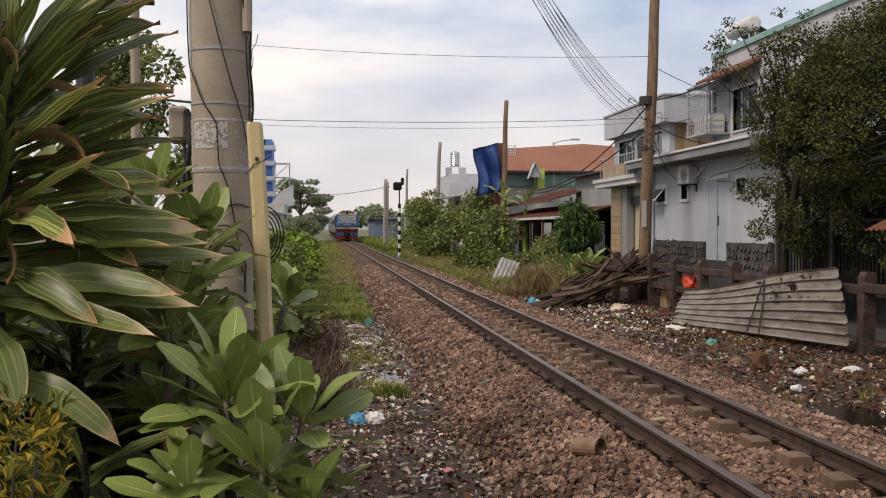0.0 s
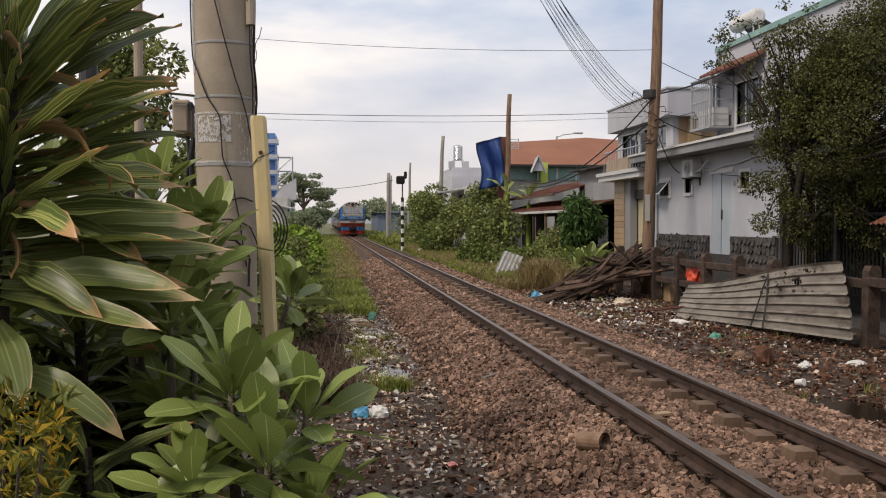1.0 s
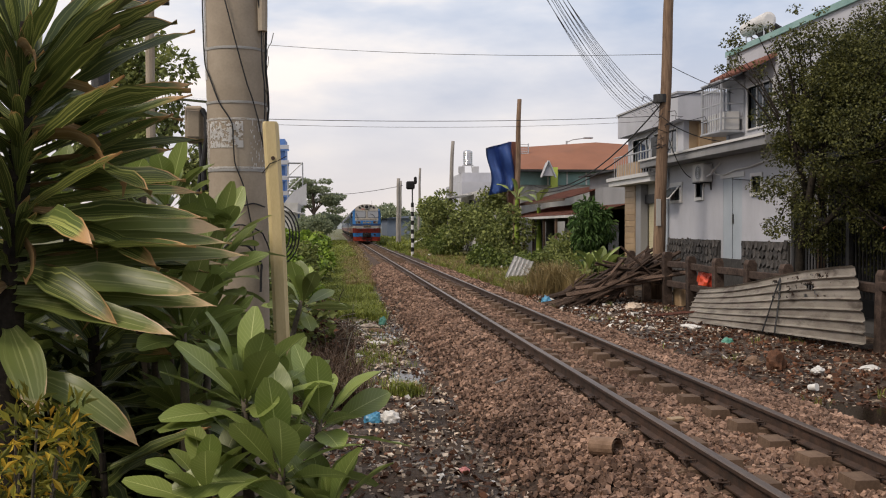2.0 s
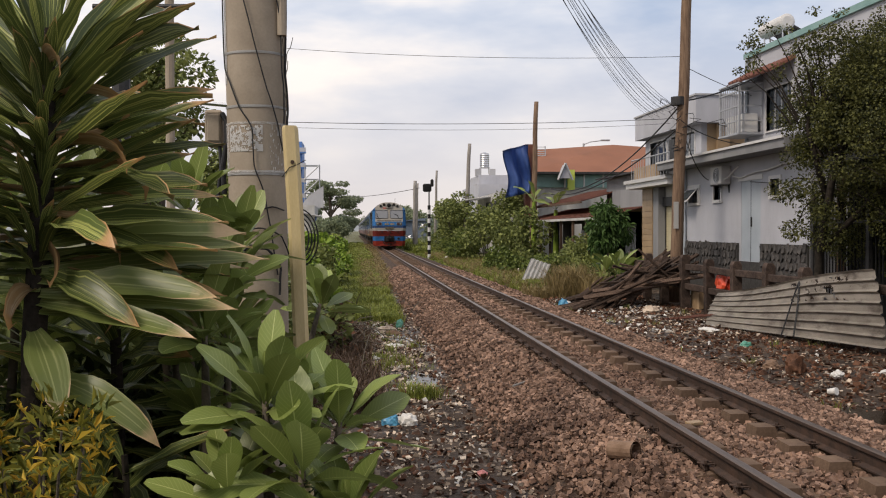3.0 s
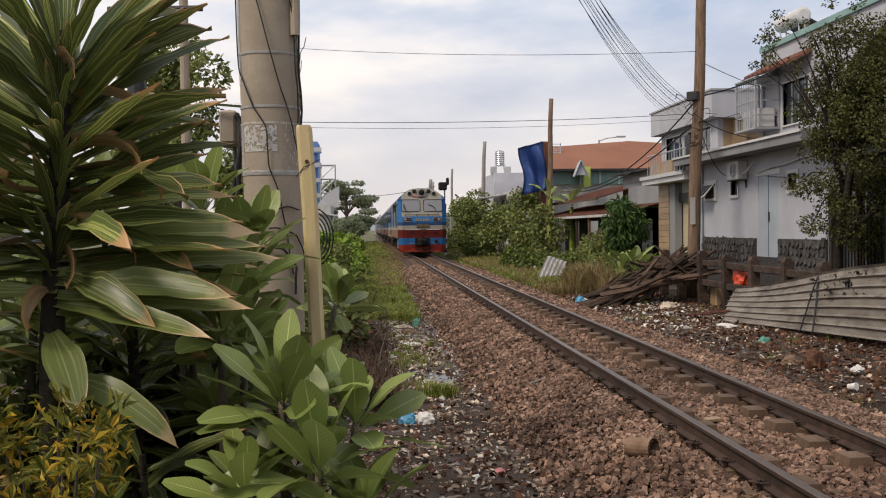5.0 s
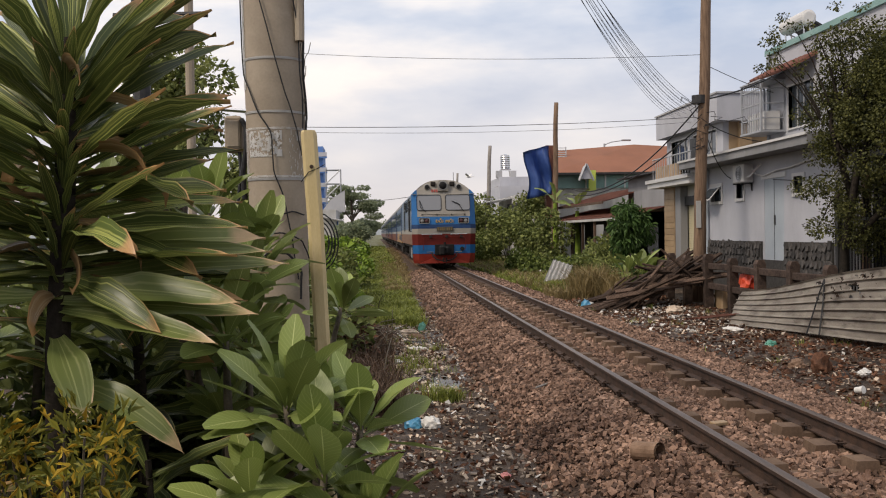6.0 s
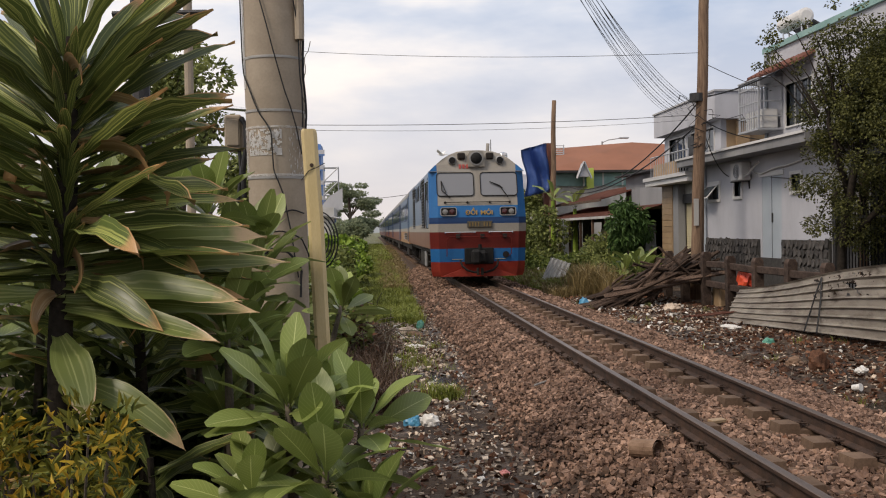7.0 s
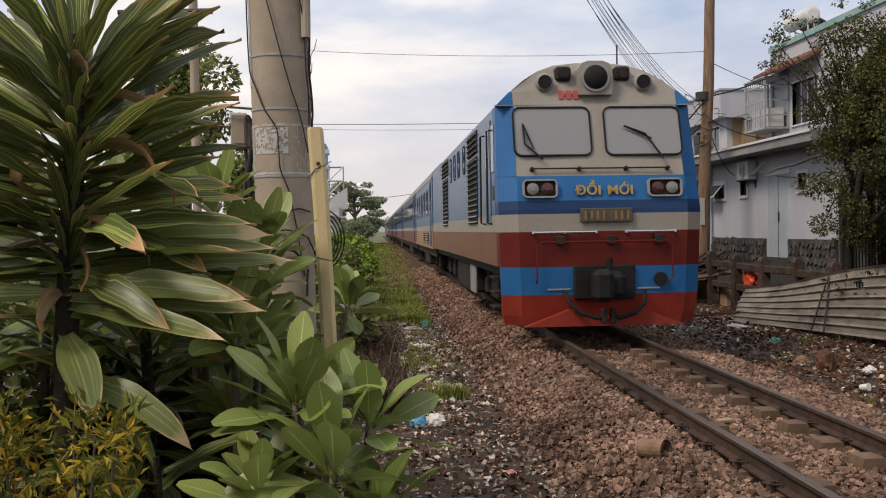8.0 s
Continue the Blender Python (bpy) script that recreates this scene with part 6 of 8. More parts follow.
def build_poles():
    wood_pole(8.55, 24.8, 9.2, 0.175, 0.125, (0.4, 0), material="pole_wood")
    wood_pole(9.0, 47.5, 8.0, 0.17, 0.11, (0.22, 0), material="pole_wood")
    wood_pole(8.45, 72, 8.1, 0.19, 0.13, (0.4, 0), "grey timber utility pole beside the bushes", "old_post")
    for x, y, top, r, ln in ((5.9, 92, 6.3, 0.2, 0.1), (6.3, 95, 6.2, 0.11, 0.15), (7.9, 92, 7.3, 0.13, 0.2)):
        wood_pole(x, y, top, r, r * 0.8, (ln, 0), "grey concrete post standing in tall grass", "old_post")
    wood_pole(10.1, 62, 4.0, 0.1, 0.08, (0, 0), "short grey post near the bushes", "old_post")
    # pole fittings on the nearest timber pole
    f = thing("pole_fittings", "cable clamp, pale notice and wire tangle on the timber pole", "fittings", pose(8.62, 24.8, -0.15) @ Matrix.Scale(1.1, 4))
    part("notice", boxed(-0.13, -0.01, -0.165, -0.15, 1.55, 2.2), "wall_dirty", f, "pale vertical notice")
    part("clamp", tubed([(0.02, 0, 4.55), (0.02, 0, 4.75)], 0.17, 12), "dark_metal", f)
    r = np.random.default_rng(6)
    for k in range(7):
        pts = [Vector((0.1 + r.normal() * 0.05, -0.15, 3.4 + r.random() * 1.2))]
        for _ in range(7):
            pts.append(pts[-1] + Vector((r.normal() * 0.15, r.normal() * 0.03, r.normal() * 0.13)))
        part("loose_cable", tubed(pts, 0.009, 5), "cable", f)
    # dark posts and a crossarm on the near side of the street, seen past the leaves
    for x, y, top, r, lb in ((-2.3, 30.0, 7.4, 0.08, "slim concrete post carrying the crossing wires"), (-2.62, 11.0, 5.4, 0.10, "dark slim steel post"), (-2.27, 12.0, 5.4, 0.055, "tan concrete post carrying cables")):
        bm = tubed([(0, 0, 0), (0, 0, top + 0.5)], r, 10)
        if "dark" in lb:
            tube(bm, [(-0.3, 0, 4.53), (0.75, 0, 4.55)], 0.035, 6)
        solo("street_post", bm, "dark_metal" if "dark" in lb else "concrete", lb, "post", pose(x, y, -0.5))


def build_wires():
    spans = [((-2.3, 30, 7.2), (8.78, 24.75, 6.15), 0.15, 0.007), ((8.78, 24.75, 5.9), (12.5, 29.0, 5.75), 0.05, 0.010),
             ((-2.3, 30, 4.9), (11.65, 34, 5.6), 0.12, 0.010), ((-2.3, 30, 4.74), (11.65, 34.2, 5.45), 0.16, 0.006),
             ((-3.2, 140, 6.4), (6.4, 92, 5.6), 0.35, 0.03)]
    for a, b, d, r in spans:
        solo("overhead_wire", tubed(sag(a, b, d), r, 5), "cable", "thin black overhead wire across the sky", "wire", group="overhead wires")
    # fan of service cables falling to the white parapet
    r = np.random.default_rng(12)
    for k in range(15):
        b = (11.64, 36.5 - 0.22 * k, 6.1 - 0.14 * (k % 3))
        a = (3.33 + 0.028 * k, 18.0, 7.0 + 0.03 * (k % 4))
        solo("service_cable", tubed(sag(a, b, 0.4 + 0.1 * (k % 3)), 0.005 if k % 3 else 0.008, 5), "cable", "bundle of service cables falling to the house", "wire", group="service cables")
    # heavy cables from the timber pole
    for a, b, d in (((8.78, 24.75, 4.96), (9.9, 47, 3.6), 0.9), ((8.78, 24.75, 4.36), (9.9, 47, 3.3), 0.6), ((8.78, 24.75, 4.96), (12.4, 27.0, 6.35), 0.15),
                    ((8.78, 24.75, 4.36), (12.4, 27.5, 4.15), 0.25), ((8.78, 24.75, 4.14), (12.0, 33.5, 4.4), 0.3), ((8.78, 24.75, 3.81), (10.3, 29.5, 3.9), 0.2),
                    ((8.78, 24.75, 4.14), (10.15, 26.5, 2.95), 0.25), ((10.1, 23.5, 2.75), (9.6, 20.5, 2.55), 0.0)):
        solo("service_cable", tubed(sag(a, b, d), 0.022 if d > 0.5 or a[2] > 4.6 else 0.013, 6), "cable", "black service cable from the timber pole", "wire", group="service cables")


def build_conduit():
    pts = [(10.15, 25.0, 3.15), (10.15, 24.7, 2.95), (10.15, 24.2, 2.88), (10.15, 23.4, 2.98), (10.15, 22.6, 3.0), (10.15, 21.6, 3.1), (10.15, 20.7, 3.12)]
    solo("wall_conduit", tubed(pts, 0.022, 6), "trim_white", "white plastic conduit along the house wall", "conduit")


def build_fence():
    f = thing("concrete_fence", "old mossy concrete post-and-rail fence beside the track, tree shade in its colour", "fence", pose(8.15, 0, 0))
    r = np.random.default_rng(9)
    bm = bmesh.new()
    prism(bm, [(-0.1, -0.6), (0.1, -0.6), (0.1, 0.78), (0.06, 0.86), (-0.06, 0.86), (-0.1, 0.78)], "y", -0.09, 0.09)
    post = to_mesh("fence_post", bm, "fence_concrete")
    bm = boxed(-0.06, 0.06, -0.765, 0.765, -0.075, 0.075, 0.015)
    beam = to_mesh("fence_rail", bm, "fence_concrete")
    for k in range(12):
        y = 10.37 + k * 1.55
        piece("fence_post", post, f, pose(r.normal() * 0.02, y, r.normal() * 0.02, r.normal() * 1.2, r.normal() * 1.2, 0))
        if k < 11:
            piece("fence_rail", beam, f, pose(0.0, y + 0.775, 0.60 + r.normal() * 0.015, r.normal() * 0.7, 0, r.normal() * 0.5))
            if k > 5:
                piece("fence_rail", beam, f, pose(0.0, y + 0.775, 0.14 + r.normal() * 0.02, r.normal(), 0, r.normal() * 0.5))
    # long ribbed sheet that leans on it, sagging in a wave
    bm = bmesh.new()
    n, k = 300, 98
    grid = []
    for j in range(k + 1):
        v = j / k
        row = []
        for i in range(n + 1):
            u = i / n
            bot = Vector((7.19 + 0.74 * u, 18.93 - 5.43 * u, -0.42 + 0.155 * u))
            top = Vector((7.88 + 0.1 * u, 20.05 - 6.11 * u, 0.17 + 0.74 * u - 0.04 * math.sin(u * 6)))
            p = bot.lerp(top, v)
            bow = 0.05 * math.sin(v * math.pi) * (1 - 0.4 * u)
            rib = 0.045 * max(0, math.cos(v * 7 * 2 * math.pi)) ** 4
            rag = 0.06 * noise.noise(Vector((v * 5, 3 if u > 0.5 else 9, 0))) if i in (0, n) else 0
            p += Vector((-bow - rib + 0.02 * math.sin(u * 4 + v * 2), rag - 0.45 * v * (1 - v) * u ** 6, 0.0))
            row.append(bm.verts.new(p))
        grid.append(row)
    for j in range(k):
        for i in range(n):
            # rusted through near the upper edge
            u, v = i / n, j / k
            if 0.56 < u < 0.88 and 0.60 < v < 0.93 and noise.noise(Vector((u * 42 + v * 6, v * 6, 2))) + 0.35 * noise.noise(Vector((u * 150, v * 30, 5))) > 0.3:
                continue
            bm.faces.new((grid[j][i], grid[j][i + 1], grid[j + 1][i + 1], grid[j + 1][i]))
    bmesh.ops.solidify(bm, geom=list(bm.faces), thickness=0.006)
    sh = solo("ribbed_sheet", bm, "grey_sheet", "long bent galvanised ribbed sheet leaning on the fence", "metal sheet")
    s = thing("tie_strap", "two dark straps tied over the leaning sheet", "strap")
    part("strap", tubed([(7.86, 16.2, 0.60), (7.74, 16.15, 0.35), (7.60, 16.1, 0.0), (7.46, 16.05, -0.34)], 0.014, 6), "cable", s)
    part("strap", tubed([(7.86, 16.2, 0.60), (7.76, 16.02, 0.3), (7.64, 15.85, 0.0), (7.53, 15.72, -0.32)], 0.016, 6), "cable", s)
    # small ribbed sheet in the weeds
    bm = corrugated(bmesh.new(), (5.85, 33.5, -0.5), (6.45, 34.2, 0.5), (0.62, -0.25, -0.22), 5, 0.15, 0.025)
    solo("roofing_sheet", bm, "trim_white", "pale corrugated roofing sheet standing in weeds", "metal sheet")
    # torn rusty end of sheet lying in the rubbish
    bm = corrugated(bmesh.new(), (6.55, 19.9, -0.40), (7.2, 19.35, -0.27), (0.3, -0.5, 0.05), 4, 0.13, 0.02)
    solo("scrap_sheet", bm, "rust_red", "torn rusty scrap of roofing sheet in the rubbish", "metal sheet")
    # heap of broken timber
    r = np.random.default_rng(21)
    heap = thing("timber_heap", "heap of rotten brown planks and sticks", "timber heap", pose(6.75, 24.3, -0.45))
    me = [to_mesh("plank", boxed(-0.025 - 0.016 * q, 0.025 + 0.016 * q, -1.0 - 0.3 * q, 1.0 + 0.3 * q, -0.025, 0.025, 0.006), "rotten_wood") for q in range(3)]
    for q in range(96):
        y = r.uniform(-1.4, 1.0)
        x = r.uniform(-0.9, 1.0)
        up = 24 + r.normal() * 8
        z = 0.36 + 0.38 * x + 0.14 * r.random()
        if q % 6 == 0:
            up, z = r.normal() * 25, 0.75 + 0.2 * r.random()
            x = 0.9 + 0.2 * r.random()
        piece("plank", me[q % 3], heap, aim((x, y, max(0.08, z)), 0 + r.normal() * 14, up, r.normal() * 30) @ Matrix.Scale(r.uniform(0.6, 1.0), 4, (0, 1, 0)))


build_concrete_pole()
build_poles()
build_wires()
build_conduit()
build_fence()


# ---- plants ----
def strap_leaf(name, material, length, width, bend, fold=0.25, twist=0.0, seg=9, kind="strap", curl=0.0, wave=0.0):
    """A leaf from the origin along +y, bent down by bend degrees over its length, folded along the midrib, with UVs."""
    bm = bmesh.new()
    uv = bm.loops.layers.uv.new("UVMap")
    pos, rows = Vector((0, 0, 0)), []
    for i in range(seg + 1):
        v = i / seg
        if kind == "strap":
            t = min(1, v / 0.5)
            w = width * (0.34 + 0.66 * t * t * (3 - 2 * t)) * (1 - max(0, (v - 0.52) / 0.48) ** 2.0) + 0.002
        else:
            w = width * max(0.06, math.sin(math.pi * min(1, max(0, v - 0.1) / 0.9) ** 1.7) ** 0.72) if v < 0.985 else width * 0.22
        ang = radians(-bend * v ** 1.4 - curl * max(0, v - 0.75) * 4)
        d = Vector((0, math.cos(ang), math.sin(ang)))
        n = Vector((0, -math.sin(ang), math.cos(ang)))
        if i:
            pos = pos + d * (length / seg)
        tw = radians(twist * v)
        sx = Vector((math.cos(tw), 0, 0)) + n * math.sin(tw)
        und = wave * math.sin(v * 17) * width
        rows.append([(bm.verts.new(pos - sx * w / 2 + n * (w * fold + und)), 0.0, v), (bm.verts.new(pos), 0.5, v), (bm.verts.new(pos + sx * w / 2 + n * (w * fold - und)), 1.0, v)])
    for a, b in zip(rows, rows[1:]):
        for k in (0, 1):
            q = (a[k], a[k + 1], b[k + 1], b[k])
            f = bm.faces.new([t[0] for t in q])
            f.smooth = True
            for loop, t in zip(f.loops, q):
                loop[uv].uv = (t[1], t[2])
    me = bpy.data.meshes.new(name)
    bm.to_mesh(me)
    bm.free()
    me.materials.append(M[material])
    return me


def build_dracaena():
    d = thing("dracaena_plant", "tall dracaena with streaked green strap leaves, brown tips and dead leaves", "plant", pose(-1.47, 4.5, -0.5))
    stem = [(0, 0, 0), (-0.03, 0, 0.9), (-0.02, 0, 1.53), (0.016, 0, 2.05), (0.045, 0, 2.56), (0.06, 0, 2.95)]
    part("stem", tubed(stem, [0.06, 0.058, 0.056, 0.052, 0.045, 0.02], 12), "dark_stem", d, "dark ringed stem", True)
    fresh = [strap_leaf("leaf", "dracaena", L, w, b, f, tw, wave=wv) for L, w, b, f, tw, wv in
             ((0.80, 0.132, 14, 0.26, 8, 0.06), (0.76, 0.138, 24, 0.22, -12, 0.08), (0.84, 0.126, 8, 0.30, 16, 0.05),
              (0.72, 0.142, 36, 0.24, -20, 0.10), (0.80, 0.130, 20, 0.22, 30, 0.08), (0.70, 0.12, -4, 0.34, 0, 0.05))]
    old = [strap_leaf("leaf", "dracaena_old", L, w, b, f, tw, wave=wv) for L, w, b, f, tw, wv in
           ((0.80, 0.125, 10, 0.22, 10, 0.05), (0.78, 0.13, 16, 0.20, -14, 0.07), (0.84, 0.12, 6, 0.26, 18, 0.05))]
    dead = [strap_leaf("dead_leaf", "dracaena_dead", L, w, b, f, tw, curl=c) for L, w, b, f, tw, c in
            ((0.46, 0.085, 75, 0.5, 60, 80), (0.36, 0.07, 95, 0.6, 90, 110), (0.54, 0.09, 55, 0.4, 45, 50))]
    r = np.random.default_rng(31)

    def at(z):
        return float(np.interp(z, [p[2] for p in stem], [p[0] for p in stem]))

    n = 146
    for k in range(n):
        v = k / (n - 1)
        z = 1.80 + 1.10 * v
        az = k * 137.5 + r.normal() * 9
        if v > 0.86 and k % 2:
            continue
        el = float(np.interp(v, [0, 0.2, 0.4, 0.62, 0.82, 0.93, 1.0], [-2, 8, 17, 27, 44, 62, 82])) + r.normal() * 5
        size = r.uniform(0.9, 1.08)
        if 236 < az % 360 < 304:
            # young short leaves clasp the stem on the open side
            el, size = el * 0.4 + 48 + r.normal() * 8, r.uniform(0.34, 0.5)
        piece("leaf", fresh[int(r.integers(6))], d, aim((at(z) + 0.04 * math.cos(radians(az)), 0.04 * math.sin(radians(az)), z), az, el, r.normal() * 20 + 26 * math.cos(radians(az))) @ Matrix.Scale(size, 4))
    # withered leaves: azimuth, height, slope, shape
    for az, z, el, q in ((-20, 2.62, 20, 0), (-70, 2.72, 40, 1), (5, 2.45, 8, 0), (-35, 2.1, 0, 2), (8, 1.9, 4, 2), (200, 2.4, 5, 1), (-12, 1.86, -8, 2), (-95, 1.75, 10, 1), (2, 2.3, 14, 2), (-28, 2.38, 18, 2), (18, 2.2, 10, 2), (-6, 2.08, 6, 0), (186, 2.2, 8, 2), (170, 2.0, 2, 2), (-50, 1.95, 4, 1)):
        piece("dead_leaf", dead[q], d, aim((at(z), 0, z), az, el, r.normal() * 20))
    # long old leaves that reach over the shrubs: azimuth, height, slope, roll, size
    for az, z, el, roll, k in ((2, 1.96, 9, 42, 1.16), (-10, 1.90, 7, 36, 1.2), (-4, 1.84, 5, 48, 1.22), (-22, 1.80, 1, 44, 1.12), (10, 1.82, 4, 34, 1.1),
                               (-14, 1.74, -1, 50, 1.15), (4, 1.70, 0, 44, 1.05), (-30, 1.70, -5, 40, 1.08), (14, 1.66, -3, 38, 1.0), (176, 1.86, 4, -40, 1.1), (188, 1.76, 0, -44, 1.1)):
        piece("leaf", old[int(k * 100) % 3], d, aim((at(z) + 0.03, -0.05, z), az, el, roll) @ Matrix.Scale(k, 4))
    # broad old leaves hanging from the foot of the crown, with papery edges
    hang = [strap_leaf("hanging_leaf", "dracaena_old", L, w, b, f, tw, 12, wave=0.05) for L, w, b, f, tw in ((0.56, 0.17, 62, 0.10, 10), (0.76, 0.135, 60, 0.14, -18))]
    for az, z, el, roll, q in ((-62, 1.58, -14, 10, 0), (-34, 1.38, -2, 30, 1)):
        piece("hanging_leaf", hang[q], d, aim((at(z), -0.03, z), az, el, roll))
    # a second, lower head hidden behind
    e = thing("dracaena_plant", "lower dracaena with drooping dark strap leaves", "plant", pose(-1.30, 5.2, -0.5))
    part("stem", tubed([(0, 0, 0), (0.02, 0, 1.0), (0, 0, 1.5)], 0.03, 10), "dark_stem", e)
    for k in range(40):
        v = k / 39
        az = k * 137.5 + r.normal() * 8
        piece("leaf", fresh[int(r.integers(6))], e, aim((0, 0, 0.55 + 0.95 * v), az, -25 + 65 * v + r.normal() * 6, r.normal() * 20))
    # added backdrop of leaves whose dark colour paints the shadow under the crown
    bush("bush", "dense undergrowth added below the tall plants, darkened in place of shade", "bush", -1.25, 5.75, random_clumps(np.random.default_rng(40), 22, 0.75, 0.3, 0.2, 1.15, 0.3), 5200, 0.11, "leaf_under", 41, long=3.0)
    f = thing("dracaena_plant", "young dracaena with drooping leaves near the ground", "plant", pose(-1.08, 4.45, -0.5))
    part("stem", tubed([(0, 0, 0), (0.02, 0, 0.6), (0, 0, 1.0)], 0.016, 8), "dark_stem", f)
    for k in range(15):
        v = k / 14
        piece("leaf", fresh[int(r.integers(6))], f, aim((0, 0, 0.4 + 0.55 * v), k * 137.5, -34 + 60 * v, r.normal() * 20) @ Matrix.Scale(0.8, 4))


def build_frangipani():
    leaves = [strap_leaf("leaf", "plumeria", L, w, b, f, tw, 12, "oval", wave=0.02) for L, w, b, f, tw in
              ((0.31, 0.104, 14, 0.10, 0), (0.29, 0.106, 26, 0.13, 8), (0.33, 0.102, 6, 0.08, -6), (0.26, 0.104, 36, 0.06, 12), (0.18, 0.05, 4, 0.25, 0))]
    # branch heads of each shrub: x, y, z, size
    shrubs = (("front", (-0.36, 4.3), ((-0.42, 4.2, 0.78, 1.18), (-0.25, 4.0, 0.52, 1.35), (-0.10, 4.4, 0.64, 1.1), (-0.56, 4.05, 0.42, 1.0), (-0.06, 3.95, 0.32, 1.1), (-0.30, 4.55, 0.72, 1.1))),
              ("middle", (-0.72, 4.75), ((-0.74, 4.6, 1.04, 1.15), (-0.68, 5.0, 0.95, 1.0), (-0.80, 4.9, 0.62, 0.9))),
              ("back", (-1.0, 5.8), ((-0.72, 5.4, 1.24, 1.15), (-0.88, 5.7, 1.38, 1.15), (-0.74, 5.9, 1.42, 1.15), (-0.76, 5.4, 0.95, 1.15), (-0.26, 6.6, 1.02, 1.0), (-0.98, 5.6, 1.66, 1.2), (-1.22, 5.7, 1.72, 1.2), (-1.05, 5.5, 1.15, 1.1), (-1.6, 5.7, 1.66, 1.2))),
              ("left", (-2.0, 5.5), ((-1.9, 5.5, 1.55, 1.2), (-2.15, 5.3, 1.25, 1.2), (-1.75, 5.3, 0.95, 1.2), (-2.35, 5.4, 0.9, 1.2))))
    r = np.random.default_rng(17)
    for nm, (bx, by), heads in shrubs:
        s = thing("frangipani_shrub", "frangipani shrub with rosettes of broad glossy green leaves", "shrub", pose(bx, by, -0.5), group="frangipani shrubs")
        for x, y, z, k in heads:
            tip = Vector((x - bx, y - by, z + 0.5))
            pts = [Vector((0, 0, 0)), Vector((tip.x * 0.35, tip.y * 0.35, tip.z * 0.35)), Vector((tip.x * 0.85, tip.y * 0.85, tip.z * 0.72)), tip]
            br = part("branch", tubed(pts, [0.035, 0.03, 0.024, 0.014], 8), "stem", s, "", True)
            n = 23
            for i in range(n):
                v = i / (n - 1)
                el = 84 - 90 * v ** 1.15 + r.normal() * 6
                az = i * 137.5 + r.normal() * 14 + x * 300
                me = leaves[4] if v < 0.14 else leaves[int(r.integers(4))]
                piece("leaf", me, br, aim(tip - Vector((0, 0, 0.07 * v)), az, el, r.normal() * 18) @ Matrix.Scale(k * r.uniform(0.95, 1.22), 4))


def build_croton():
    c = thing("croton_shrub", "croton shrub with narrow green and yellow leaves", "shrub", pose(-1.2, 3.6, -0.5))
    r = np.random.default_rng(23)
    heads = []
    for k in range(20):
        p = Vector((r.uniform(-0.34, 0.2), r.uniform(-0.25, 0.25), r.uniform(0.75, 1.46)))
        heads.append(p)
        part("twig", tubed([(p.x * 0.2, p.y * 0.2, 0), (p.x * 0.6, p.y * 0.6, p.z * 0.6), p], [0.012, 0.008, 0.004], 6), "stem", c)
    for nm, mt, cnt, sz, sd in (("foliage", "croton", 1050, 0.055, 3), ("yellow_foliage", "croton_yellow", 400, 0.06, 4)):
        me = leaf_cloud(nm, mt, [tuple(h - Vector((0, 0, 0.02 if sd == 3 else 0.07))) for h in heads], [0.10] * len(heads), cnt, sz, droop=-0.35, seed=sd, long=5, fill=0.6)
        ob = new(nm, me)
        ob.parent = c


def bush(name, label, category, x, y, clumps, count, size, material, seed, z=-0.5, group="", long=2.2, droop=0.3, stems=5):
    """A bush: a few stems and one crown of small leaves in overlapping clumps (cx, cy, cz, rx, ry, rz)."""
    b = thing(name, label, category, pose(x, y, z), group)
    r = np.random.default_rng(seed)
    bm = bmesh.new()
    for k in range(stems):
        c = clumps[int(r.integers(len(clumps)))]
        tube(bm, [(r.normal() * 0.05, r.normal() * 0.05, 0), (c[0] * 0.4, c[1] * 0.4, c[2] * 0.5), (c[0], c[1], c[2])], [0.035, 0.025, 0.012], 6)
    part("stems", bm, "stem", b)
    cs = [c[:3] for c in clumps]
    rs = [c[3:] for c in clumps]
    ob = new("foliage", leaf_cloud("foliage", material, cs, rs, count, size, seed=seed, long=long, droop=droop))
    ob.parent = b
    return b


def random_clumps(r, n, sx, sy, z0, z1, rad):
    """Clumps in a dome: narrower towards the top."""
    out = []
    for _ in range(n):
        t = r.random()
        k = 1 - 0.6 * t * t
        out.append((r.uniform(-sx, sx) * k, r.uniform(-sy, sy) * k, z0 + (z1 - z0) * t, *(rad * r.uniform(0.6, 1.25) for _ in range(3))))
    return out


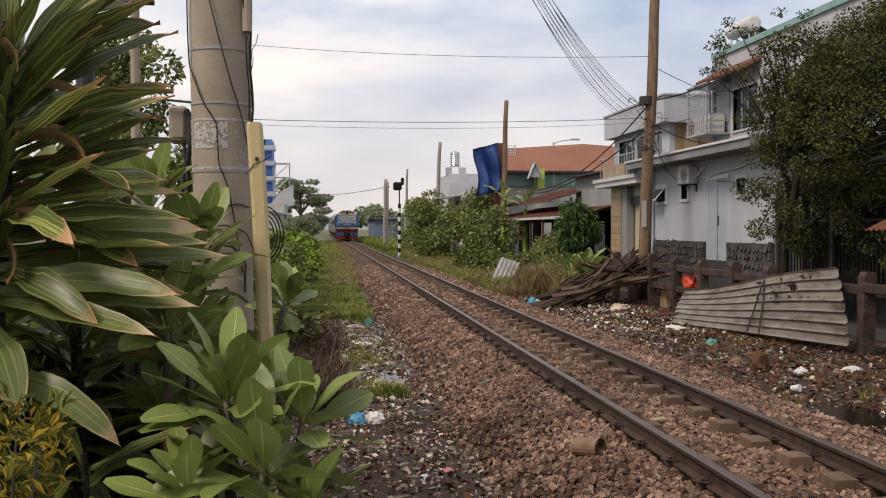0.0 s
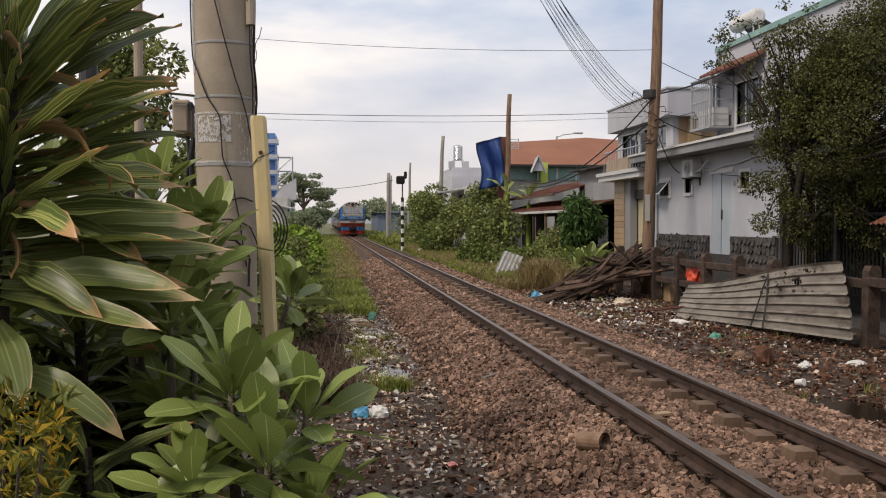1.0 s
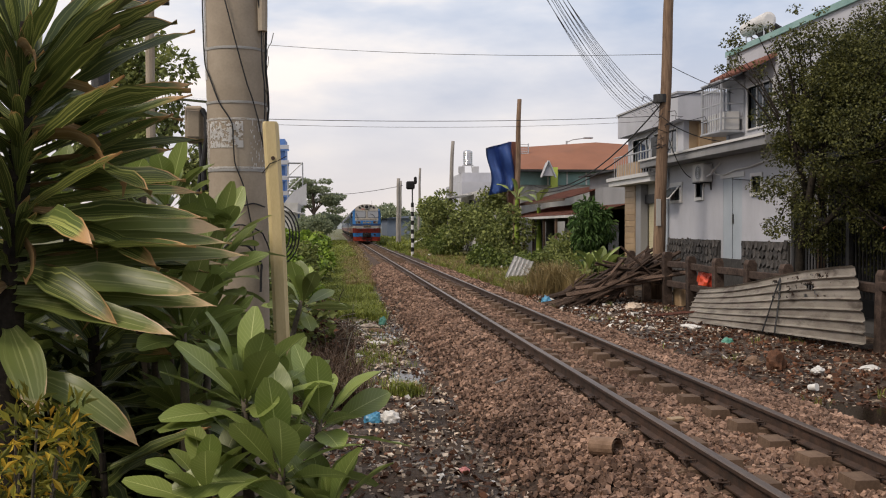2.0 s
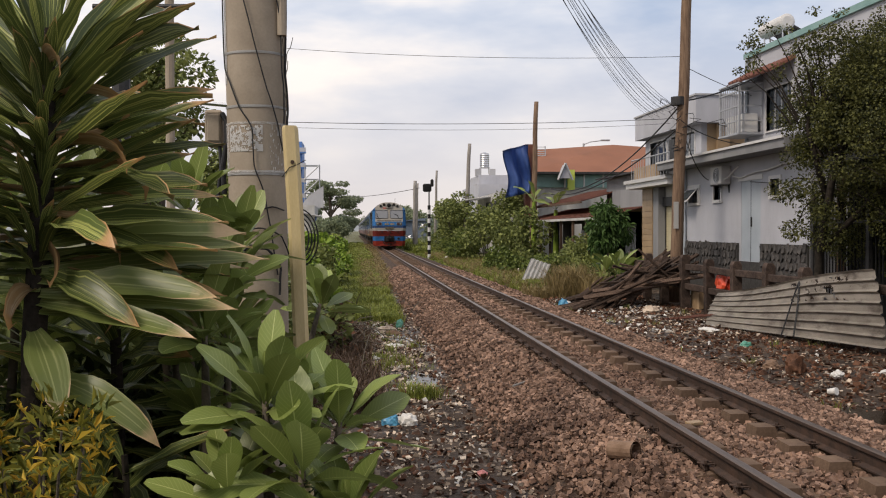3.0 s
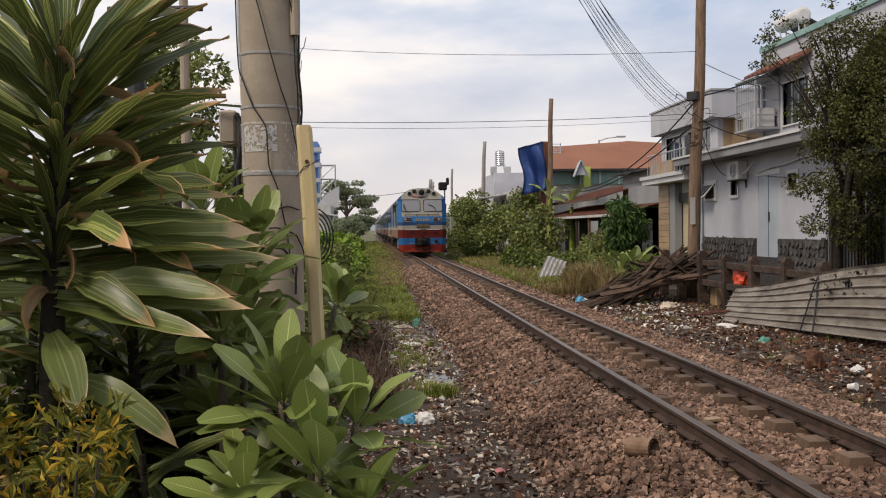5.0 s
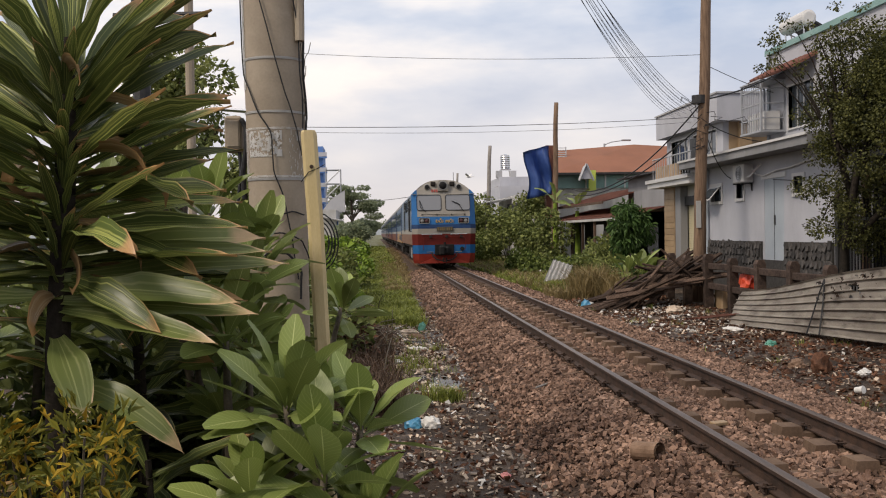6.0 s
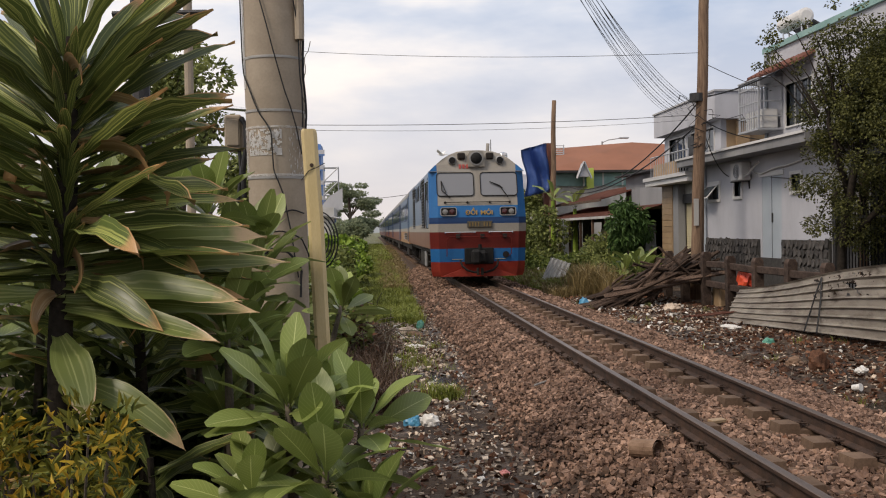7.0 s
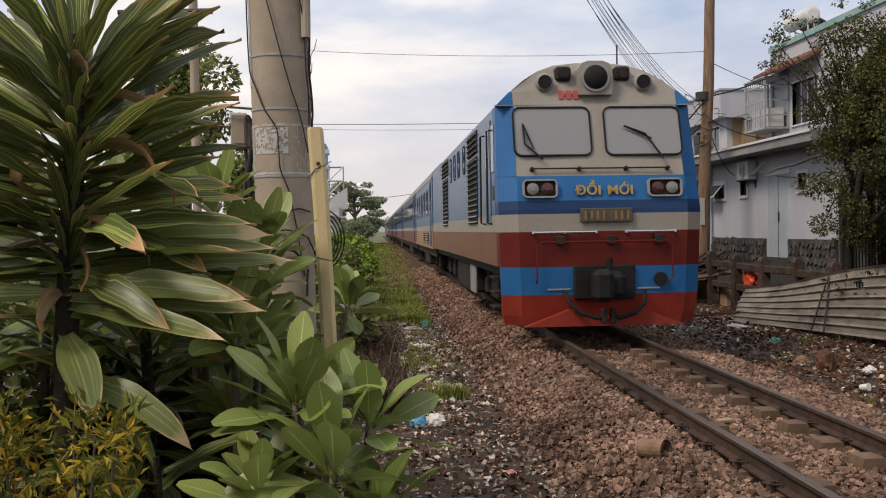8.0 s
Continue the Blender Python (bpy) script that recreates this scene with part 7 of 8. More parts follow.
def build_hedges():
    r = np.random.default_rng(41)
    # bright creeper-covered hedge on the near side of the line
    for k in range(13):
        y = 14.5 + k * 3.6 + (k > 6) * (k - 6) * 1.6
        h = 1.25 + 0.3 * r.random()
        cl = random_clumps(r, 13, 1.3, 1.9, 0.3, h, 0.42)
        bush("creeper_hedge", "bright green creeper-covered hedge bush", "bush", -1.85 + 0.25 * (k % 2), y, cl, 4600 if k < 5 else 2600, 0.11 if k < 5 else 0.17,
             "leaf_hedge" if k % 3 else "leaf_dark", 100 + k, group="hedge along the line", long=1.5)
    # shady undergrowth behind the big-leaved plants
    for k, (x, y) in enumerate(((-1.3, 6.3), (-2.2, 6.0), (-3.2, 5.5), (-2.4, 7.5), (-1.5, 8.2), (-3.6, 7.5), (-1.0, 9.8), (-2.2, 10.5))):
        cl = random_clumps(r, 9, 0.6, 0.6, 0.2, 1.5 if y < 8 else 1.3, 0.36)
        bush("undergrowth_bush", "dark shady undergrowth bush", "bush", x, y, cl, 2200, 0.12, "leaf_dark", 140 + k, group="undergrowth")
    # dry brown brush heap
    b = thing("brushwood", "heap of dry brown twigs and dead leaves", "brushwood", pose(-0.5, 16.5, -0.5))
    bm = bmesh.new()
    for k in range(130):
        p = Vector((r.normal() * 0.5, r.normal() * 1.6, abs(r.normal()) * 0.28))
        q = p + Vector((r.normal() * 0.4, r.normal() * 0.4, r.normal() * 0.22 + 0.08))
        tube(bm, [p, p.lerp(q, 0.5) + Vector((0, 0, 0.06)), q], 0.007, 4)
    part("twig_mass", bm, "stem", b)["kind"] = "stuff"
    ob = new("dead_leaves", leaf_cloud("dead_leaves", "litter_dark", [(0, k * 0.8 - 1.6, 0.15) for k in range(5)], [0.5] * 5, 1500, 0.09, seed=9))
    ob.parent = b


def build_right_bushes():
    r = np.random.default_rng(51)
    tall = (  # x, y, half widths, z range, clump radius, leaves, leaf size, material, label
        (8.2, 30.0, 0.9, 0.8, 0.7, 2.7, 0.34, 2700, 0.20, "leaf_mango", "young mango tree with drooping long leaves"),
        (8.2, 44.0, 0.75, 2.4, 0.6, 2.9, 0.5, 3600, 0.15, "leaf_dark", "tall leafy bush beside the shack"),
        (8.3, 50.0, 1.1, 2.6, 0.6, 3.7, 0.6, 3600, 0.17, "leaf_dark", "tall leafy bush beside the hoarding"),
        (8.0, 57.0, 1.4, 3.0, 0.6, 3.0, 0.65, 4000, 0.18, "leaf_dark", "leafy bush below the old houses"),
        (7.6, 72.0, 1.3, 2.5, 0.8, 4.4, 0.8, 4000, 0.22, "leaf_dark", "tall ragged bush by the signal"),
        (8.6, 80.0, 1.6, 3.0, 0.8, 3.8, 0.8, 3000, 0.24, "leaf_dark", "ragged bush behind the signal"),
    )
    low = (
        (7.6, 37.0, 0.6, 2.0, 0.3, 0.8, 0.32, 2500, 0.13, "leaf_weed", "low green weeds by the fence"),
        (7.0, 43.0, 0.8, 2.5, 0.3, 0.9, 0.36, 2500, 0.16, "leaf_weed", "low green weeds along the verge"),
        (7.6, 31.5, 0.7, 1.4, 0.2, 0.8, 0.3, 2200, 0.10, "leaf_dark", "scrubby dark weeds by the planks"),
        (8.6, 36.0, 0.6, 2.0, 0.3, 1.4, 0.4, 2200, 0.14, "leaf_dark", "leafy bush against the shack"),
        (6.6, 60.0, 0.6, 5.0, 0.3, 1.6, 0.5, 3000, 0.22, "leaf_weed", "tall light-green reeds by the line"),
        (11.5, 110.0, 3.5, 6.0, 0.8, 3.5, 1.2, 2500, 0.4, "leaf_far", "distant bushes beside the line"),
    )
    for k, (x, y, sx, sy, z0, z1, rad, n, size, mt, lb) in enumerate(tall + low):
        bush("young_tree" if "tree" in lb else "bush", lb, "tree" if "tree" in lb else "bush", x, y, random_clumps(r, 14, sx, sy, z0, z1, rad), n, size, mt, 200 + k,
             long=4.2 if mt == "leaf_mango" or "reeds" in lb else 2.0, droop=1.2 if mt == "leaf_mango" else 0.3)
    # broad-leaved plant and banana by the shack
    big = [strap_leaf("leaf", "plumeria", L, w, b, 0.14, 8, 8, "oval", wave=0.04) for L, w, b in ((0.95, 0.24, 30), (0.85, 0.26, 45), (1.0, 0.22, 20))]
    p = thing("broad_leaf_plant", "clump of broad bright green upright leaves", "plant", pose(7.7, 27.2, -0.3))
    part("stem", tubed([(0, 0, 0), (0, 0, 0.5)], 0.06, 8), "stem", p)
    for k in range(34):
        piece("leaf", big[k % 3], p, aim((r.normal() * 0.22, r.normal() * 0.2, 0.25 + 0.3 * r.random()), k * 137.5, r.uniform(20, 75), r.normal() * 20))
    ban = [strap_leaf("leaf", "plumeria", L, w, b, 0.12, 14, 10, "oval", wave=0.08) for L, w, b in ((2.1, 0.5, 50), (1.9, 0.45, 70))]
    for x, y, z in ((8.9, 46.5, 3.3), (9.9, 46.0, 2.9)):
        q = thing("banana_plant", "banana plant with long torn green leaves", "plant", pose(x, y, -0.4), group="banana plants")
        part("stem", tubed([(0, 0, 0), (0, 0, z)], [0.16, 0.09], 10), "leaf_hedge", q)
        for k in range(5):
            piece("leaf", ban[k % 2], q, aim((0, 0, z), k * 137.5 + x * 70, 78 - 9 * k, r.normal() * 20) @ Matrix.Scale(0.62, 4))


def build_shade_tree():
    t = thing("shade_tree", "dense dark green tree leaning over the fence", "tree", pose(9.1, 18.0, -0.5))
    r = np.random.default_rng(61)
    limbs = [((0, 0, 0), (0.05, 0, 1.6), (0.2, -0.2, 3.0), (0.6, -0.5, 4.6)),
             ((0.05, 0, 1.6), (0.9, -0.6, 2.7), (2.1, -1.0, 4.0)), ((0.15, -0.1, 2.6), (-0.15, 0.1, 4.0), (0.0, 0.2, 5.0)),
             ((0.3, -0.3, 3.4), (1.2, 0.4, 4.8), (2.4, 0.6, 6.0)), ((0.1, 0, 2.2), (0.8, 0.9, 3.4), (1.5, 1.4, 4.4)), ((1.0, -0.6, 2.8), (1.8, -1.8, 3.2), (2.6, -2.6, 3.6))]
    part("trunk", tubed(limbs[0], [0.10, 0.085, 0.07, 0.04], 10), "dark_stem", t, "", True)
    for lb in limbs[1:]:
        part("limb", tubed(lb, [0.07, 0.05, 0.02], 8), "dark_stem", t, "", True)
    cl = []
    for k in range(440):
        x, z = r.uniform(-0.5, 3.6), r.uniform(1.2, 6.9)
        y = r.uniform(-2.4, 1.4)
        # the outline falls back below and at the top towards the track
        if x < -0.25 + 0.16 * abs(z - 3.8) or z > 5.1 + 1.1 * max(0, x - 0.5) + 0.5 * r.random() or (z < 2.7 and x < 0.4) or (z < 1.9 and x < 1.0):
            continue
        rad = 0.14 + 0.40 * r.random() ** 1.5
        cl.append((x, y, z, rad, rad, rad * 0.8))
    for k in range(44):
        # the bulging edge over the street
        cl.append((r.uniform(-0.35, 0.8), r.uniform(-0.9, 0.6), r.uniform(3.6, 5.2), 0.26, 0.26, 0.2))
    for k in range(30):
        # thin trailing sprays above it
        x = -1.75 + r.random() * 2.3
        z = 5.75 + 0.12 * x + r.normal() * 0.22
        cl.append((x, r.uniform(-0.3, 0.3), z, 0.15, 0.14, 0.07))
    for k in range(14):
        cl.append((r.uniform(-0.75, 0.3), r.uniform(-0.6, 0.4), r.uniform(1.75, 2.9), 0.25, 0.25, 0.2))
    for k in range(70):
        # dense middle over the trunk
        rad = r.uniform(0.2, 0.4)
        cl.append((r.uniform(-0.1, 2.0), r.uniform(-1.4, 0.8), r.uniform(4.3, 5.8), rad, rad, rad * 0.8))
    for k in range(90):
        # crown carried on along the fence, out of view, added to shade the sheet
        rad = r.uniform(0.3, 0.5)
        cl.append((r.uniform(0.2, 3.2), r.uniform(-6.5, -3.2), r.uniform(2.9, 6.2), rad, rad, rad * 0.7))
    crown = new("crown", leaf_cloud("crown", "leaf_tree", [c[:3] for c in cl], [c[3:] for c in cl], 215000, 0.050, seed=61, long=2.0, droop=0.5, fill=0.5))
    crown.parent = t
    bm = bmesh.new()
    for c in cl[::2]:
        a = Vector(c[:3])
        b = Vector((0.25, -0.2, 3.2)).lerp(a, 0.45)
        tube(bm, [b, b.lerp(a, 0.5) + Vector((0, 0, 0.12)), a], [0.02, 0.013, 0.006], 5)
    part("twig_mass", bm, "dark_stem", t)["kind"] = "stuff"


def far_tree(x, y, h, w, seed, label="distant wide spreading tree", mt="leaf_far", count=5000, size=0.5, flat=0.45):
    t = thing("tree", label, "tree", pose(x, y, -0.4), group="distant trees")
    r = np.random.default_rng(seed)
    part("trunk", tubed([(0, 0, 0), (0.2, 0, h * 0.45), (0, 0, h * 0.8)], [0.3, 0.22, 0.08], 8), "bark", t)
    cl = []
    for k in range(26):
        a, d = r.random() * 6.28, r.random() ** 0.6
        z = h * (0.55 + 0.42 * r.random())
        rr = w * (0.18 + 0.12 * r.random())
        p = (d * w * 0.8 * math.cos(a), d * w * 0.8 * math.sin(a), z - 0.12 * h * d)
        cl.append((*p, rr, rr, rr * flat))
        if k % 3 == 0:
            part("limb", tubed([(0.1, 0, h * 0.4), (p[0] * 0.5, p[1] * 0.5, h * 0.6), p], [0.12, 0.08, 0.03], 6), "bark", t)
    ob = new("crown", leaf_cloud("crown", mt, [c[:3] for c in cl], [c[3:] for c in cl], count, size, seed=seed))
    ob.parent = t


def build_far_trees():
    far_tree(-3.4, 140, 9.8, 4.8, 71, "tall distant spreading tree", count=9000, size=0.3, flat=0.28)
    far_tree(-1.6, 125, 4.0, 2.6, 72, "small tree at the edge of the line", count=4500, size=0.26)
    far_tree(-5.2, 105, 4.6, 1.6, 73, "small round tree by the shop", count=2500, size=0.3, flat=0.9)
    far_tree(-2.2, 92, 3.0, 2.0, 74, "low tree beside the hedge", count=3000, size=0.28, flat=0.8)
    far_tree(-3.8, 17.5, 5.6, 1.5, 75, "leafy street tree behind the pole", "leaf_dark", 7500, 0.11, 0.8)
    far_tree(-3.4, 26, 4.4, 1.6, 76, "leafy street tree behind the hedge", "leaf_dark", 6000, 0.14, 0.8)
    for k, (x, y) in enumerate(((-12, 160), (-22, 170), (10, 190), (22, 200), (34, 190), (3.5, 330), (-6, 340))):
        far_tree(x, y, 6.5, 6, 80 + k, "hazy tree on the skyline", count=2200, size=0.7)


def build_grass():
    r = np.random.default_rng(91)

    def strip(n, x0, x1, y0, y1, z=-0.48):
        y = y0 + (y1 - y0) * r.random(n) ** 1.3
        x = r.uniform(x0, x1, n)
        return np.c_[x, y, [lie(a, b) - 0.01 for a, b in zip(x, y)]]
    sets = (("green_grass", "grass_green", strip(1500, -0.5, 1.05, 21, 70), 0.22, 0.008, 26, "low green grass strip beside the ballast"),
            ("green_grass", "grass_green", strip(500, -0.5, 1.2, 60, 130), 0.32, 0.03, 16, "low green grass strip far along the line"),
            ("dry_grass", "grass_dry", strip(420, 0.3, 1.25, 32, 100), 0.26, 0.014, 16, "straw-coloured dry grass edge"),
            ("dry_grass", "grass_dry", strip(700, 1.0, 2.15, 40, 120), 0.2, 0.02, 14, "straw-coloured grass over the ballast shoulder"),
            ("green_grass", "grass_green", strip(420, 4.1, 5.3, 36, 110), 0.16, 0.02, 14, "thin grass on the far shoulder"),
            ("green_grass", "grass_green", strip(80, -0.5, 1.1, 12, 22), 0.13, 0.005, 16, "small green grass tufts in the litter"),
            ("green_grass", "grass_green", strip(1300, 5.2, 8.4, 30, 80), 0.28, 0.012, 18, "green verge grass by the fence line"),
            ("dry_grass", "grass_dry", strip(520, 5.2, 7.2, 27, 70), 0.32, 0.010, 22, "dry brown verge grass"),
            ("dry_grass", "grass_dry", np.c_[r.normal(6.55, 0.35, 60), r.normal(28.3, 0.9, 60), np.full(60, -0.48)], 0.95, 0.010, 26, "tall dry grass clump beside the planks"),
            ("green_grass", "grass_green", strip(900, 4.8, 12, 75, 160), 0.6, 0.04, 14, "tall hazy grass along the line"),
            ("green_grass", "grass_green", np.c_[r.normal(0.82, 0.09, 6), r.normal(11.3, 0.09, 6), np.full(6, -0.5)], 0.2, 0.005, 60, "green tuft in the litter"),
            ("green_grass", "grass_green", np.c_[r.normal(0.45, 0.4, 26), r.normal(14.6, 0.5, 26), np.full(26, -0.5)], 0.12, 0.005, 16, "green grass patch in the litter"),
            ("dead_creeper", "dead_vine", strip(200, -0.75, 0.25, 10.5, 18), 0.34, 0.006, 22, "dry brown creeper on the bank beside the path"),
            ("green_grass", "grass_green", strip(16, 5.0, 8.0, 10, 24), 0.14, 0.005, 16, "sparse weeds in the litter"))
    for k, (nm, mt, spots, h, w, per, lb) in enumerate(sets):
        tagged(new(nm, blades(nm, mt, spots, h, w, per, seed=300 + k, lean=0.8)), lb, "grass", kind="stuff")


build_dracaena()
build_frangipani()
build_croton()
build_hedges()
build_right_bushes()
build_shade_tree()
build_far_trees()
build_grass()


# ---- litter and small things on the ground ----
def build_litter():
    r = np.random.default_rng(131)

    def spread(n, x0, x1, y0, y1, power=1.5):
        y = y0 + (y1 - y0) * r.random(n) ** power
        x = r.uniform(x0, x1, n)
        return np.c_[x, y, [lie(a, b) + 0.012 for a, b in zip(x, y)]]
    sets = (("litter_dark", spread(4600, -0.9, 1.45, 4.5, 26), 0.052, 0.16, "rotting leaves and dark scraps on the soil"),
            ("litter", spread(4400, -0.8, 1.4, 4.5, 26), 0.042, 0.22, "pale scraps and rubbish on the soil"),
            ("litter", spread(900, 0.1, 1.05, 11, 23, 1.0), 0.06, 0.2, "pale torn rubbish along the wet path"),
            ("litter_white", spread(110, 0.1, 1.0, 11, 23, 1.0), 0.075, 0.15, "white wrappers along the wet path"),
            ("litter_white", spread(380, -0.6, 1.3, 5.0, 24), 0.042, 0.25, "white plastic and paper scraps"),
            ("litter_dark", spread(7600, 4.8, 8.3, 8, 27), 0.065, 0.18, "rotting leaves and dark scraps beside the fence"),
            ("litter", spread(2200, 4.8, 8.2, 8, 27), 0.042, 0.22, "pale scraps and rubbish beside the fence"),
            ("litter_white", spread(130, 5.0, 8.0, 9, 27), 0.055, 0.25, "white plastic and paper scraps beside the fence"),
            ("litter_white", spread(190, 5.2, 7.4, 17.5, 25.5, 1.0), 0.09, 0.2, "white wrappers and foam scraps below the sheet"),
            ("litter", spread(450, 5.2, 7.6, 16.5, 26, 1.0), 0.07, 0.2, "pale torn scraps below the sheet"),
            ("litter_dark", spread(900, 4.6, 8.3, 24, 45, 1.0), 0.12, 0.2, "dark scraps farther along the verge"),
            ("litter_dark", np.c_[r.uniform(TRACK - 0.45, TRACK + 0.45, 260), r.uniform(5, 22, 260), np.full(260, -0.19)], 0.05, 0.2, "dead leaves between the rails"))
    for k, (mt, pos, size, flat, lb) in enumerate(sets):
        me = chunks("litter", mt, pos, size * (0.4 + 1.1 * r.random(len(pos)) ** 1.6), seed=400 + k, flat=flat)
        tagged(new("litter", me), lb, "litter", kind="stuff")


def crumple(sx, sy, sz, seed, sub=3, rough=0.35):
    """A crumpled bag or lump."""
    bm = bmesh.new()
    bmesh.ops.create_icosphere(bm, subdivisions=sub, radius=1.0)
    for v in bm.verts:
        k = 1 + rough * noise.noise(v.co * 2.1 + Vector((seed, 0, 0))) + rough * 0.6 * noise.noise(v.co * 5.0 + Vector((0, seed, 0)))
        v.co = Vector((v.co.x * sx * k, v.co.y * sy * k, max(-0.35, v.co.z) * sz * k))
    return bm


def build_rubbish():
    def at(x, y, dz=0.0):
        return pose(x, y, lie(x, y) + dz, 0, 0, (x * 977) % 360)
    bags = (("plastic_bag", "plastic_blue", 0.36, 9.9, 0.10, 0.07, 0.09, "crumpled blue plastic bag on the soil"),
            ("plastic_bag", "litter_white", 0.53, 9.85, 0.11, 0.07, 0.09, "crumpled grey-white plastic bag on the soil"),
            ("plastic_bag", "pink_wrap", 1.02, 7.75, 0.055, 0.04, 0.03, "torn pink wrapper in the dirt"),
            ("plastic_bag", "plastic_blue", 5.3, 23.8, 0.13, 0.09, 0.17, "light blue plastic bag beside the planks"),
            ("plastic_bag", "litter_white", 5.55, 24.4, 0.22, 0.12, 0.1, "white plastic sheet beside the planks"),
            ("plastic_bag", "litter", 6.9, 21.6, 0.28, 0.2, 0.16, "dirty cream sack by the fence"),
            ("plastic_bag", "litter_white", 6.75, 17.6, 0.24, 0.10, 0.05, "flattened white bag near the sheet"),
            ("plastic_bag", "litter_white", 6.35, 12.0, 0.10, 0.08, 0.06, "small white foam tray"),
            ("plastic_bag", "litter_white", 7.2, 12.2, 0.16, 0.1, 0.06, "white foam box by the fence"),
            ("plastic_bag", "plastic_green", 6.5, 15.3, 0.15, 0.09, 0.06, "green plastic scrap near the sheet"),
            ("plastic_bag", "litter", 0.62, 19.0, 0.22, 0.16, 0.1, "pale broken bag on the path"),
            ("plastic_bag", "plastic_green", 0.95, 20.0, 0.09, 0.06, 0.14, "green plastic bottle scrap"),
            ("plastic_bag", "litter", 0.05, 13.2, 0.2, 0.12, 0.09, "cream cloth scrap on the path"),
            ("plastic_bag", "litter_white", 0.7, 16.5, 0.2, 0.1, 0.05, "white plastic sheet on the wet path"),
            ("plastic_bag", "litter_white", 0.3, 14.9, 0.16, 0.09, 0.05, "white scrap on the grass edge"),
            )
    more = (("rubble_lump", "litter_dark", 6.0, 12.5, 0.13, 0.12, 0.2, "dark brown lump of rubble"),
            ("rubble_lump", "clay", 0.75, 18.6, 0.16, 0.08, 0.08, "orange brick fragment on the path"),
            ("rubble_lump", "clay", 5.9, 13.0, 0.12, 0.1, 0.1, "pale broken stone by the ballast"),
            ("plastic_bag", "litter_white", 7.3, 41.0, 0.3, 0.2, 0.25, "white bag caught in the weeds"),
            ("plastic_bag", "litter_white", 6.0, 60.0, 0.4, 0.3, 0.2, "white sack at the grass edge"))
    for k, (nm, mt, x, y, sx, sy, sz, lb) in enumerate(bags + more):
        solo(nm, crumple(sx, sy, sz, k * 3.7, 3), mt, lb, "rubbish", at(x, y, sz * 0.25))
    # red bag hooked behind the fence rail
    solo("plastic_bag", crumple(0.16, 0.34, 0.27, 77.0), "plastic_red", "bright red-orange plastic bag on the fence", "rubbish", pose(8.33, 20.75, 0.28))
    solo("foam_block", boxed(-0.2, 0.2, -0.25, 0.25, 0, 0.5, 0.03), "tile_tan", "pale tan block behind the fence", "block", pose(8.5, 22.6, -0.45))
    # short cut of hollow pipe on the ballast
    bm = bmesh.new()
    tube(bm, [(0, -0.11, 0), (0, 0.11, 0)], 0.075, 16, cap=False)
    tube(bm, [(0, -0.11, 0), (0, 0.11, 0)], 0.055, 16, cap=False)
    solo("pipe_stub", bm, "clay", "short piece of brown clay pipe on the stones", "pipe", pose(2.0, 7.0, bed(2.0) + 0.06, 6, 0, -142))
    cup = thing("paper_cup", "white paper cup lying on the wet soil", "cup", pose(5.68, 10.95, lie(5.68, 10.95) + 0.05, 80, 0, 30))
    part("cup_body", tubed([(0, 0, 0), (0, 0, 0.1)], [0.035, 0.045], 14), "litter_white", cup)
    part("cup_rim", tubed([(0, 0, 0.1), (0, 0, 0.107)], 0.048, 14), "litter_white", cup)
    solo("wood_offcut", boxed(-0.075, 0.075, -0.035, 0.035, 0, 0.03, 0.005), "tile_tan", "small pale wood offcut between the rails", "offcut", pose(2.88, 7.9, -0.15, 4, 0, 20))
    solo("stick", tubed([(-0.13, 0, 0), (0.13, 0.04, 0.01)], 0.012, 6), "old_post", "short pale stick on the ballast", "stick", pose(1.85, 10.6, bed(1.85) + 0.04, 0, 0, 40))
    # puddles
    for k, (x, y, sx, sy) in enumerate([h[:4] for h in PUDDLES]):
        bm = bmesh.new()
        n = 36
        ring = [bm.verts.new((sx * (1 + 0.6 * noise.noise(Vector((math.cos(a) * 2.4, math.sin(a) * 2.4, k * 9)))) * math.cos(a), sy * (1 + 0.35 * noise.noise(Vector((math.cos(a) * 1.6, math.sin(a) * 1.6, k * 5 + 3)))) * math.sin(a), 0)) for a in np.linspace(0, 2 * math.pi, n, endpoint=False)]
        bm.faces.new(ring)
        solo("puddle", bm, "water", "shallow brown puddle on the dirt", "puddle", pose(x, y, lie(x, y) + PUDDLES[k][4] * 0.45), kind="structure")
    # rusty awning corner by the last fence posts
    a = thing("rusty_awning", "rusty orange sheet awning on a dark post", "awning", pose(8.35, 12.9, 0))
    part("awning_sheet", corrugated(bmesh.new(), (-0.35, -0.9, 1.50), (0.6, -0.9, 1.95), (0, 1, 0), 9, 0.14, 0.02), "roof_orange", a)
    part("awning_post", boxed(-0.06, 0.06, -0.1, 0.0, -0.5, 1.66), "weathered_wood", a)
    part("awning_post", boxed(0.5, 0.6, -0.8, -0.7, -0.5, 1.9), "weathered_wood", a)


build_litter()
build_rubbish()


